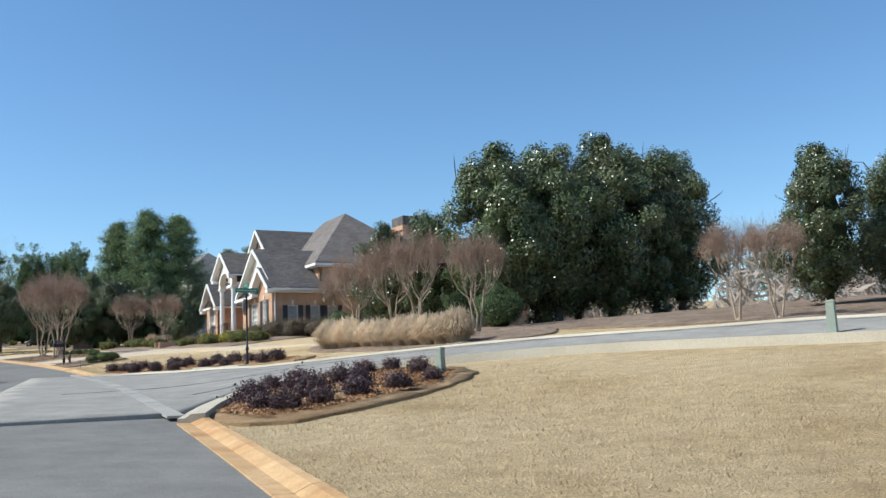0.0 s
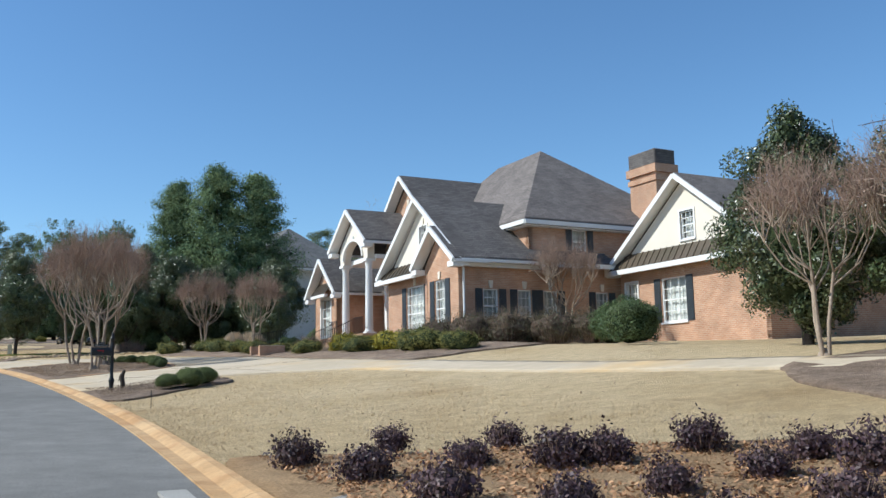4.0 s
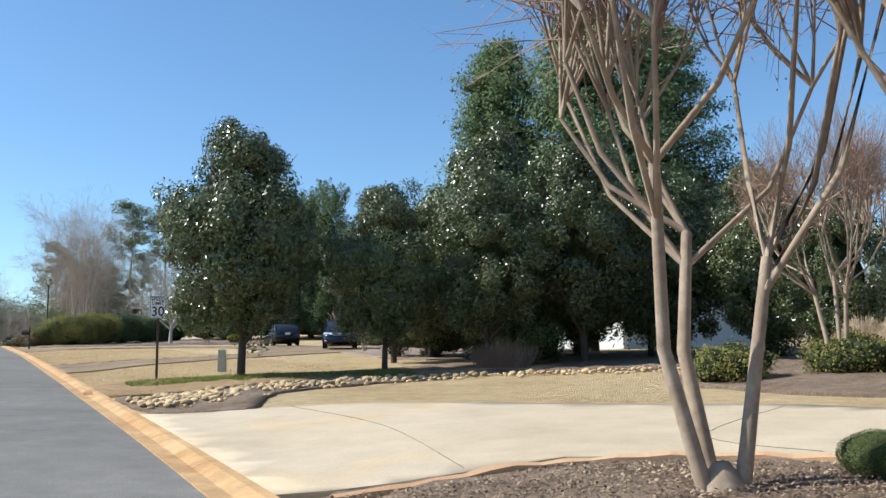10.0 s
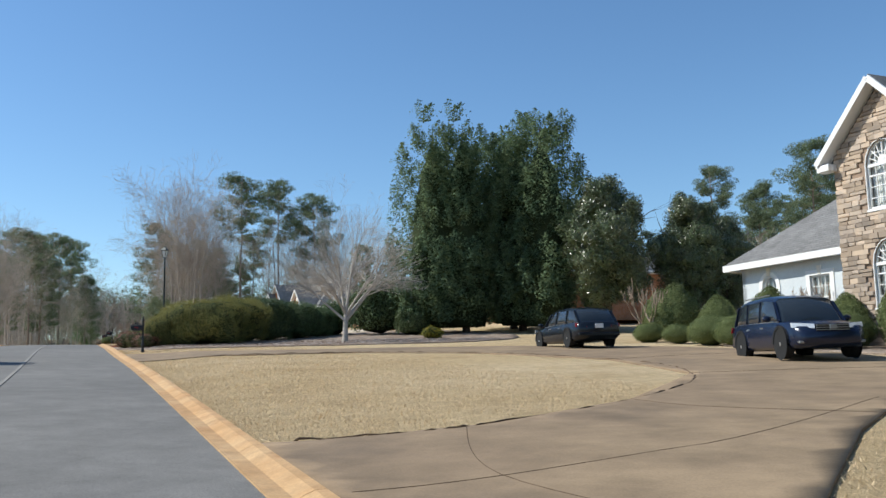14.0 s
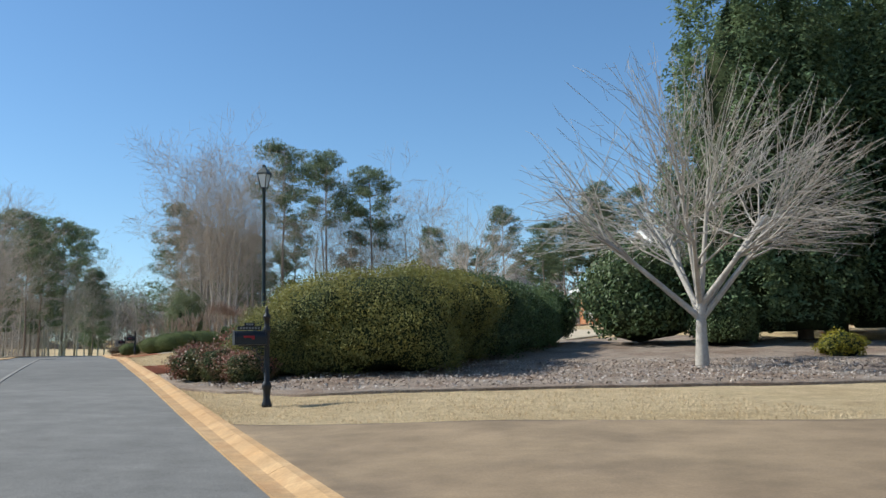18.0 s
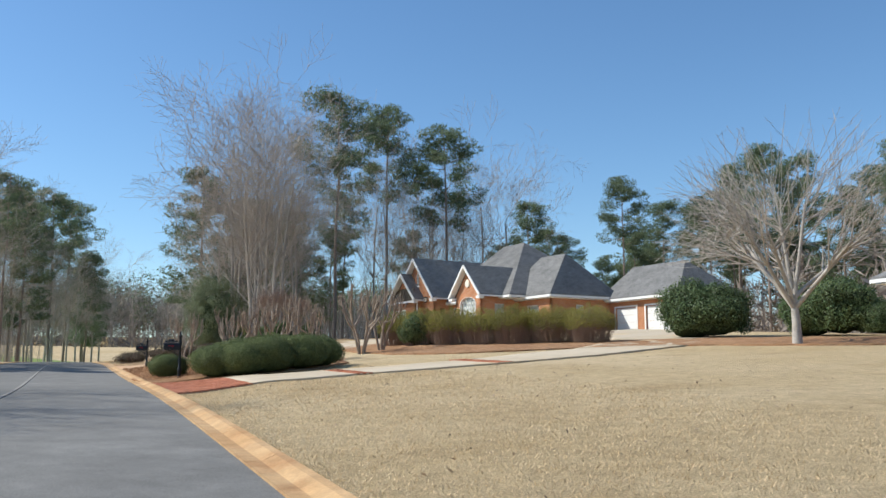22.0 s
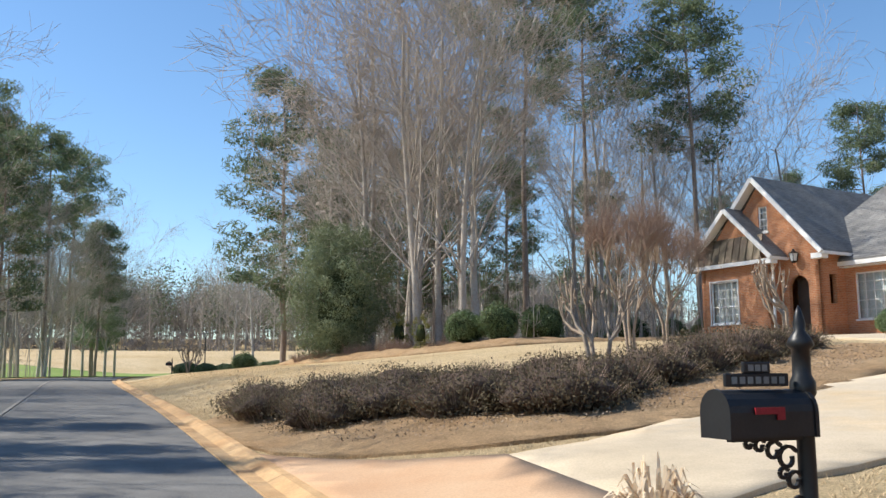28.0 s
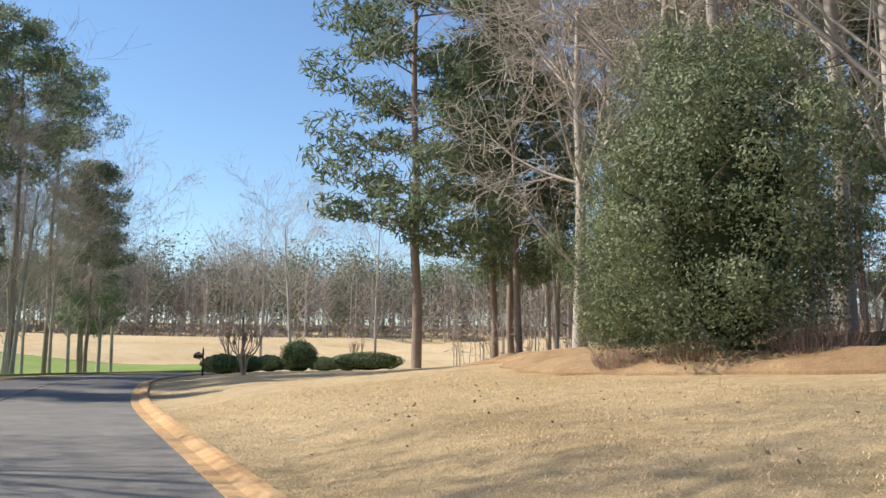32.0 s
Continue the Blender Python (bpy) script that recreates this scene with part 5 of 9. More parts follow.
def car(matrix, paint, L, W, H, wheel_r, bonnet, deck, name, label, suv=True):
    """Front along +x. Shell, glasshouse, roof, wheels, lamps, grille, mirrors, handles."""
    m = thing(name, matrix, label, "car", "parked cars")
    w, xb = W / 2, L / 2
    zs, zb = H * .60, .24
    # x, half width, bottom, belt height
    if suv:
        st = [(-xb, w * .86, .5, zs * .86), (-xb + .1, w * .93, .32, zs * .97), (-xb + .5, w * .99, zb, zs), (-.4, w, zb, zs * .985), (xb - 1.5, w, zb, zs * .96), (xb - .95, w * .99, zb, zs * .93), (xb - .4, w * .95, zb, zs * .86), (xb - .12, w * .86, .28, zs * .76), (xb, w * .7, .36, zs * .62)]
        cab = [(-xb + .12, w * .74, zs * .95, zs * 1.02), (-xb + .5, w * .79, zs * .96, H * .955), (-xb + 1.0, w * .80, zs * .96, H * .99), (0.1, w * .80, zs * .96, H), (.75, w * .78, zs * .95, H * .94), (xb - 1.15, w * .80, zs * .92, zs * .97)]
    else:
        st = [(-xb, w * .84, .42, zs * .86), (-xb + .08, w * .92, .3, zs * .98), (-xb + .5, w * .98, zb - .04, zs), (-.4, w, zb - .06, zs * .99), (xb - 1.5, w, zb - .06, zs * .95), (xb - .9, w * .98, zb - .04, zs * .90), (xb - .3, w * .92, zb, zs * .8), (xb, w * .7, .32, zs * .6)]
        cab = [(-xb + .1, w * .74, zs * .95, zs * 1.0), (-xb + .55, w * .78, zs * .96, H * .95), (-xb + 1.2, w * .79, zs * .96, H * .99), (-.1, w * .79, zs * .96, H), (.5, w * .77, zs * .95, H * .95), (xb - 1.35, w * .80, zs * .92, zs * .97)]

    def body_ring(hw, z0, z1):
        return [(-hw * .9, z0), (-hw * .98, z0 + .1), (-hw, z0 + (z1 - z0) * .45), (-hw * .985, z1 - .12), (-hw * .93, z1 - .02), (-hw * .6, z1 + .03), (0, z1 + .045), (hw * .6, z1 + .03), (hw * .93, z1 - .02), (hw * .985, z1 - .12), (hw, z0 + (z1 - z0) * .45), (hw * .98, z0 + .1), (hw * .9, z0)]

    def cab_ring(hw, z0, z1):
        return [(-hw * 1.12, z0), (-hw * 1.08, z0 + (z1 - z0) * .3), (-hw, z0 + (z1 - z0) * .82), (-hw * .86, z1 - .015), (0, z1 + .02), (hw * .86, z1 - .015), (hw, z0 + (z1 - z0) * .82), (hw * 1.08, z0 + (z1 - z0) * .3), (hw * 1.12, z0)]
    part("body", car_mesh(st, body_ring), paint, m, smooth=True)
    part("glasshouse", car_mesh(cab, cab_ring), M["car_glass"], m, "dark tinted windows", smooth=True)
    # roof skin over the glass
    bm = bmesh.new()
    rows = []
    for x, hw, z0, z1 in cab[1:5]:
        rows.append([bm.verts.new((x, y, z)) for y, z in ((-hw * 1.0, z0 + (z1 - z0) * .84), (-hw * .87, z1 - .002), (0, z1 + .034), (hw * .87, z1 - .002), (hw * 1.0, z0 + (z1 - z0) * .84))])
    for a, b in zip(rows, rows[1:]):
        for i in range(4):
            bm.faces.new((a[i], a[i + 1], b[i + 1], b[i]))
    part("roof", bm, paint, m, smooth=True)
    # roof pillars
    for sgn in (-1, 1):
        for (x0, hw0, z0, _), (x1, hw1, zz0, zz1) in ((cab[5], cab[4]), (cab[0], cab[1])):
            part("roof_pillar", beam(bmesh.new(), (x0, sgn * hw0 * 1.11, z0 + .02), (x1, sgn * hw1 * 1.02, zz0 + (zz1 - zz0) * .85), .07, .05), paint, m)
        for x in (-.15, -xb + 1.25):
            part("roof_pillar", beam(bmesh.new(), (x, sgn * w * .895, zs * .95), (x - .04, sgn * w * .805, H * .93), .06, .035, (1, 0, 0)), paint, m)
    bm = bmesh.new()
    for sgn in (-1, 1):
        for a, b in zip(cab, cab[1:]):
            beam(bm, (a[0], sgn * (a[1] * 1.13 + .004), a[2] + .01), (b[0], sgn * (b[1] * 1.13 + .004), b[2] + .01), .012, .025)
    part("chrome_strip", bm, M["alloy"], m)
    xf, xr = xb - .92, -xb + .95
    for x in (xf, xr):
        for sgn in (-1, 1):
            wh = new("wheel")
            wh.parent = m
            wh.matrix_basis = Matrix.Translation((x, sgn * (w - .12), wheel_r)) @ Matrix.Rotation(radians(90 if sgn < 0 else -90), 4, "X")
            bm = lathe(bmesh.new(), [(wheel_r * .66, -.11), (wheel_r * .95, -.115), (wheel_r, -.08), (wheel_r, .08), (wheel_r * .95, .115), (wheel_r * .66, .1)], 24)
            part("tyre", bm, M["tyre"], wh, smooth=True)
            bm = lathe(bmesh.new(), [(wheel_r * .66, .09), (wheel_r * .62, .118), (wheel_r * .6, .07)], 24)
            for i in range(10):
                a = 2 * math.pi * i / 10 + (.12 if i % 2 else -.12)
                beam(bm, (0, 0, .1), (wheel_r * .62 * math.cos(a), wheel_r * .62 * math.sin(a), .105), .035, .03)
            lathe(bm, [(wheel_r * .16, .07), (wheel_r * .14, .125)], 10)
            part("rim", bm, M["alloy"], wh)
            bm = bmesh.new()
            n = 14
            for i in range(n):
                a0, a1 = math.pi * i / n, math.pi * (i + 1) / n
                r0 = wheel_r * 1.17
                beam(bm, (x + r0 * math.cos(a0), sgn * (w * .985), wheel_r + r0 * math.sin(a0)), (x + r0 * math.cos(a1), sgn * (w * .985), wheel_r + r0 * math.sin(a1)), .06, .07, (0, 1, 0))
            bmesh.ops.create_circle(bm, cap_ends=True, radius=wheel_r * 1.13, segments=24, matrix=Matrix.Translation((x, sgn * (w * 1.002), wheel_r * 1.03)) @ Matrix.Rotation(radians(90), 4, "X"))
            part("wheel_arch", bm, M["tyre"], m)
    zl = zs * .72
    for sgn in (-1, 1):
        bm = bmesh.new()
        slab(bm, [Vector((xb - .02, sgn * w * .45, zl)), Vector((xb - .28, sgn * w * .93, zl + .03)), Vector((xb - .32, sgn * w * .93, zl + .15)), Vector((xb - .05, sgn * w * .45, zl + .11))], .05, (-1, 0, 0))
        part("headlight", bm, M["lens_white"], m)
        bm = bmesh.new()
        slab(bm, [Vector((-xb - .012, sgn * w * .52, zs * .78)), Vector((-xb + .1, sgn * w * .965, zs * .79)), Vector((-xb + .13, sgn * w * .955, zs * .95)), Vector((-xb + .02, sgn * w * .52, zs * .92))], .04, (1, 0, 0))
        part("tail_light", bm, M["lens_red"], m)
        bm = bmesh.new()
        bmesh.ops.create_icosphere(bm, subdivisions=2, radius=.12, matrix=Matrix.Translation((xb - 1.45, sgn * (w + .1), zs * 1.03)) @ Matrix.Diagonal((.6, 1, .7, 1)))
        part("wing_mirror", bm, paint, m, smooth=True)
        for x in (.15, -.85):
            bm = box(bmesh.new(), x, x + .2, sgn * w * .99 - .012, sgn * w * .99 + .03 * sgn + .012, zs * .8, zs * .8 + .035, .008)
            part("door_handle", bm, M["alloy"], m)
        bm = box(bmesh.new(), xb - .3, xb - .06, min(sgn * w * .6, sgn * w * .86), max(sgn * w * .6, sgn * w * .86), .36, .42, .01)
        part("fog_trim", bm, M["alloy"], m)
    bm = box(bmesh.new(), xb - .08, xb + .02, -w * .42, w * .42, zl - .06, zl + .1, .01)
    gr = part("grille", bm, M["tyre"], m)
    bm = bmesh.new()
    for k in range(3):
        box(bm, xb + .015, xb + .035, -w * .42, w * .42, zl - .05 + k * .055, zl - .03 + k * .055)
    box(bm, xb + .02, xb + .05, -.09, .09, zl - .02, zl + .09, .01)
    part("grille_bars", bm, M["alloy"], gr)
    bm = box(bmesh.new(), -xb - .03, -xb + .02, -.16, .16, zs * .74, zs * .74 + .16)
    part("number_plate", bm, M["sign_white"], m, "blank white rear plate")
    bm = box(bmesh.new(), -xb - .04, -xb + .12, -w * .9, w * .9, .36, .5, .03)
    part("rear_bumper", bm, paint, m)
    if suv:
        bm = bmesh.new()
        for sgn in (-1, 1):
            beam(bm, (-xb + .9, sgn * w * .74, H + .03), (.3, sgn * w * .74, H + .03), .03, .03)
        part("roof_rail", bm, M["alloy"], m)
    return m

# ---- houses ----
def arch(x0, x1, z0, z1, spring, n=8):
    """An opening with a round head: outline from the lower left, anticlockwise."""
    cx, r, h = (x0 + x1) / 2, (x1 - x0) / 2, z1 - spring
    return [(x0, z0), (x1, z0)] + [(cx + r * math.cos(math.pi * i / n), spring + h * math.sin(math.pi * i / n)) for i in range(n + 1)]


def rect(x0, x1, z0, z1):
    return [(x0, z0), (x1, z0), (x1, z1), (x0, z1)]


def face_frame(origin, turn):
    """Local wall frame: u along the wall, v up, outward is -y turned."""
    return Matrix.Translation(origin) @ Matrix.Rotation(radians(turn), 4, "Z")


def wall(parent, name, outline, holes, fr, material, depth=0.22, label=""):
    """A wall of any outline in the frame's x-z plane, with thickness and openings through it."""
    pts, edges = [], []
    for loop in [outline] + holes:
        b = len(pts)
        pts += loop
        edges += [(b + i, b + (i + 1) % len(loop)) for i in range(len(loop))]
    res = geometry.delaunay_2d_cdt([Vector(p) for p in pts], edges, [], 0, 1e-5)
    keep = []
    for f in res[2]:
        c = (sum(res[0][i].x for i in f) / 3, sum(res[0][i].y for i in f) / 3)
        if inside(c, outline) and not any(inside(c, h) for h in holes):
            keep.append(list(f))
    bm = bmesh.new()
    fv = [bm.verts.new(fr @ Vector((p.x, 0, p.y))) for p in res[0]]
    bv = [bm.verts.new(fr @ Vector((p.x, depth, p.y))) for p in res[0]]
    seen = {}
    for f in keep:
        a, b, c = f
        q0, q1, q2 = (res[0][i] for i in f)
        if (q1 - q0).cross(q2 - q0) < 0:
            f = [a, c, b]
        bm.faces.new([fv[i] for i in f])
        bm.faces.new([bv[i] for i in reversed(f)])
        for i, j in zip(f, f[1:] + f[:1]):
            seen[(i, j)] = True
    for (i, j) in list(seen):
        if (j, i) not in seen:
            bm.faces.new((fv[j], fv[i], bv[i], bv[j]))
    bmesh.ops.delete(bm, geom=[v for v in bm.verts if not v.link_faces], context="VERTS")
    return part(name, bm, material, parent, label)


def ring(bm, loop, fr, grow_, y0, y1):
    """A frame round an opening: from its edge inwards by grow_, between depths y0 and y1."""
    cx, cz = sum(p[0] for p in loop) / len(loop), sum(p[1] for p in loop) / len(loop)
    w = max(p[0] for p in loop) - min(p[0] for p in loop)
    h = max(p[1] for p in loop) - min(p[1] for p in loop)
    inner = [(cx + (x - cx) * (1 - 2 * grow_ / w), cz + (z - cz) * (1 - 2 * grow_ / h)) for x, z in loop]
    sets = [[bm.verts.new(fr @ Vector((x, y, z))) for x, z in lp] for lp, y in ((loop, y0), (inner, y0), (inner, y1), (loop, y1))]
    n = len(loop)
    for a, b in ((0, 1), (1, 2), (2, 3), (3, 0)):
        for i in range(n):
            bm.faces.new((sets[a][i], sets[a][(i + 1) % n], sets[b][(i + 1) % n], sets[b][i]))


def window(parent, fr, loop, cols=3, rows=4, blind=True, sill=True, shutters=0.0, casing=0.0, keystone=False, rail=True):
    """A sash window set in an opening: frame, bars, glass, blind, sill; shutters and casing beside it."""
    xs, zs = [p[0] for p in loop], [p[1] for p in loop]
    x0, x1, z0, z1 = min(xs), max(xs), min(zs), max(zs)
    root = new("window")
    root.parent = parent
    bm = bmesh.new()
    ring(bm, loop, fr, 0.06, 0.05, 0.14)
    if casing:
        big = [((x0 + x1) / 2 + (x - (x0 + x1) / 2) * (1 + 2 * casing / (x1 - x0)), (z0 + z1) / 2 + (z - (z0 + z1) / 2) * (1 + 2 * casing / (z1 - z0))) for x, z in loop]
        ring(bm, big, fr, casing, -0.04, 0.06)
    part("window_frame", bm, M["trim"], root)
    bm = bmesh.new()
    t = 0.026
    top = {c: z1 - 0.03 for c in range(1, cols)}
    for c in range(1, cols):
        x = x0 + (x1 - x0) * c / cols
        zz = max(z for z in np.linspace(z0, z1, 40) if inside((x, min(z, z1 - .01)), loop) or z < z0 + .2)
        box(bm, x - t / 2, x + t / 2, 0.07, 0.10, z0 + 0.04, zz)
    for r in range(1, rows):
        z = z0 + (z1 - z0) * r / rows
        k = 0.05 if rail and r == rows // 2 else t
        ins = [x for x in np.linspace(x0, x1, 60) if inside((x, z), loop)]
        if ins:
            box(bm, min(ins), max(ins), 0.062, 0.105, z - k / 2, z + k / 2)
    bm.transform(fr)
    part("muntins", bm, M["trim"], root)
    bm = bmesh.new()
    bm.faces.new([bm.verts.new(fr @ Vector((x, 0.115, z))) for x, z in loop])
    pane = part("pane", bm, M["pane"], root)
    pane.visible_shadow = False
    bm = bmesh.new()
    n = 24
    cols_ = []
    for i in range(n + 1):
        x = x0 + (x1 - x0) * i / n
        y = 0.26 + 0.03 * math.sin(i * 2.3) + 0.02 * math.sin(i * 5.1)
        cols_.append((bm.verts.new(fr @ Vector((x, y, z0))), bm.verts.new(fr @ Vector((x, y, z1)))))
    for a, b in zip(cols_, cols_[1:]):
        bm.faces.new((a[0], b[0], b[1], a[1]))
    # without a blind, the same sheet is black: the room's darkness painted on
    part("blind" if blind else "dark_interior", bm, M["curtain"] if blind else M["sign_black"], root)
    if sill:
        bm = box(bmesh.new(), x0 - 0.07, x1 + 0.07, -0.07, 0.12, z0 - 0.09, z0 - 0.003, 0.01)
        bm.transform(fr)
        part("window_sill", bm, M["trim"], root)
    if shutters:
        for a, b in ((x0 - shutters - 0.04, x0 - 0.04), (x1 + 0.04, x1 + 0.04 + shutters)):
            bm = bmesh.new()
            box(bm, a, b, -0.035, -0.003, z0, z1)
            for k in range(14):
                z = z0 + 0.08 + (z1 - z0 - 0.16) * k / 13
                box(bm, a + 0.05, b - 0.05, -0.05, -0.034, z - 0.03, z + 0.03)
            bm.transform(fr)
            part("shutter", bm, M["shutter"], root)
    if keystone:
        cx = (x0 + x1) / 2
        bm = bmesh.new()
        slab(bm, [Vector((cx - .07, -.06, z1 + .03)), Vector((cx + .07, -.06, z1 + .03)), Vector((cx + .11, -.06, z1 + .36)), Vector((cx - .11, -.06, z1 + .36))], 0.058, (0, 1, 0))
        bm.transform(fr)
        part("keystone", bm, M["stucco"], root)
    return root


def roof_part(parent, name, planes, material, thick=0.16):
    bm = bmesh.new()
    for pl in planes:
        slab(bm, [Vector(p) for p in pl], thick)
    bmesh.ops.recalc_face_normals(bm, faces=bm.faces)
    return part(name, bm, material, parent)


def trims(parent, name, runs, w=0.1, h=0.26, material="trim"):
    for p, q in runs:
        part(name, beam(bmesh.new(), p, q, w, h), M[material], parent)


def gable_roof(parent, xl, xr, ze, xp, zp, y0, y1, material, ze2=None):
    """A gabled roof whose ridge runs back from the front: two slopes, rake boards, gutters, soffits."""
    ze2 = ze if ze2 is None else ze2
    roof_part(parent, "roof", [[(xl, y0, ze), (xp, y0, zp), (xp, y1, zp), (xl, y1, ze)], [(xp, y0, zp), (xr, y0, ze2), (xr, y1, ze2), (xp, y1, zp)]], material)
    e = 0.06
    d = Vector((0, 0, -0.14))
    trims(parent, "rake_board", [(Vector((xl, y0 - e, ze)) + d, Vector((xp, y0 - e, zp)) + d), (Vector((xp, y0 - e, zp)) + d, Vector((xr, y0 - e, ze2)) + d)], 0.09, 0.2)
    trims(parent, "gutter", [((xl - .02, y0, ze - .16), (xl - .02, y1, ze - .16)), ((xr + .02, y0, ze2 - .16), (xr + .02, y1, ze2 - .16))], 0.13, 0.13)
    for x, z, s in ((xl, ze, 1), (xr, ze2, -1)):
        bm = box(bmesh.new(), min(x, x + s * .55), max(x, x + s * .55), y0 - .05, y0 + .42, z - .40, z - .16, .012)
        part("eave_return", bm, M["trim"], parent)
    for a, b in (((xl + .03, ze), (xp, zp)), ((xr - .03, ze2), (xp, zp))):
        bm = bmesh.new()
        slab(bm, [Vector((a[0], y0, a[1] - .2)), Vector((b[0], y0, b[1] - .2)), Vector((b[0], y0 + .45, b[1] - .2)), Vector((a[0], y0 + .45, a[1] - .2))], 0.03)
        part("soffit", bm, M["trim"], parent)


def hip_roof(parent, x0, x1, y0, y1, ze, rx0, rx1, ry, zr, material, gut=True):
    a, b, c, d = (x0, y0, ze), (x1, y0, ze), (x1, y1, ze), (x0, y1, ze)
    p, q = (rx0, ry, zr), (rx1, ry, zr)
    planes = [[a, b, q, p], [b, c, q], [c, d, p, q], [d, a, p]]
    roof_part(parent, "hip_roof", planes, material)
    if gut:
        z = Vector((0, 0, -.2))
        trims(parent, "gutter", [(Vector(a) + z, Vector(b) + z), (Vector(b) + z, Vector(c) + z), (Vector(c) + z, Vector(d) + z), (Vector(d) + z, Vector(a) + z)], .12, .19)
        bm = box(bmesh.new(), x0 + .05, x1 - .05, y0 + .05, y1 - .05, ze - .36, ze - .32)
        part("soffit", bm, M["trim"], parent)


def ribs_roof(parent, x0, x1, z0, z1, y0, y1, label="standing-seam metal pent roof"):
    """A small sloped metal roof against a wall: pan and seams."""
    bm = bmesh.new()
    slab(bm, [Vector((x0, y0, z0)), Vector((x1, y0, z0)), Vector((x1, y1, z1)), Vector((x0, y1, z1))], .05)
    pan = part("metal_roof", bm, M["copper"], parent, label)
    n = max(2, int((x1 - x0) / .38))
    for i in range(n + 1):
        x = x0 + (x1 - x0) * i / n
        part("seam", beam(bmesh.new(), (x, y0, z0 + .02), (x, y1, z1 + .02), .025, .05), M["copper"], pan)
    return pan


def column(parent, x, y, z0, z1, r=0.2):
    h = z1 - z0
    bm = bmesh.new()
    lathe(bm, [(r * 1.25, .1), (r * 1.3, .16), (r * 1.05, .2), (r, .26), (r * .98, h * .4), (r * .84, h - .42), (r * .95, h - .38), (r * .95, h - .3), (r * 1.1, h - .22), (r * 1.2, h - .14)], 20, (x, y, z0))
    for i in range(16):
        a = 2 * math.pi * i / 16
        beam(bm, (x + r * math.cos(a), y + r * math.sin(a), z0 + .3), (x + r * .84 * math.cos(a), y + r * .84 * math.sin(a), z1 - .45), .035, .02)
    box(bm, x - r * 1.4, x + r * 1.4, y - r * 1.4, y + r * 1.4, z0, z0 + .1)
    box(bm, x - r * 1.4, x + r * 1.4, y - r * 1.4, y + r * 1.4, z1 - .14, z1)
    return part("column", bm, M["trim"], parent, "fluted white column")


def railing(parent, p, q, h=0.85, step=0.13):
    bm = bmesh.new()
    p, q = Vector(p), Vector(q)
    up = Vector((0, 0, h))
    beam(bm, p + up, q + up, .04, .03)
    beam(bm, p + Vector((0, 0, .1)), q + Vector((0, 0, .1)), .02, .02)
    n = max(2, int((q - p).length / step))
    for i in range(n + 1):
        b = p.lerp(q, i / n)
        beam(bm, b, b + up, .018, .018, (0, 1, 0))
    return part("railing", bm, M["iron"], parent, "black wrought-iron railing")


def lantern(parent, x, y, z, r=0.11, name="wall_lantern"):
    root = new(name)
    root.parent = parent
    bm = bmesh.new()
    lathe(bm, [(r * .3, -.36), (r * .75, -.3), (r * .8, -.27)], 6, (x, y, z))
    lathe(bm, [(r * 1.25, .06), (r * .7, .14), (r * .25, .2), (r * .2, .28)], 6, (x, y, z))
    for i in range(6):
        a = 2 * math.pi * i / 6
        beam(bm, (x + r * .75 * math.cos(a), y + r * .75 * math.sin(a), z - .28), (x + r * 1.1 * math.cos(a), y + r * 1.1 * math.sin(a), z + .07), .02, .02)
    part("cage", bm, M["iron"], root)
    bm = lathe(bmesh.new(), [(r * .68, -.27), (r * 1.0, .06)], 6, (x, y, z))
    part("glass", bm, M["lamp_glass"], root)
    return root


def house_frame(origin, right):
    """World pose of a house whose local x runs along its front to the viewer's right, y into it, z is true height."""
    x = Vector((*right, 0)).normalized()
    y = Vector((-x.y, x.x, 0))
    m = Matrix((x, y, (0, 0, 1))).transposed().to_4x4()
    return Matrix.Translation((*origin, 0)) @ m


SIDE_R = 90  # a wall whose outside faces +x


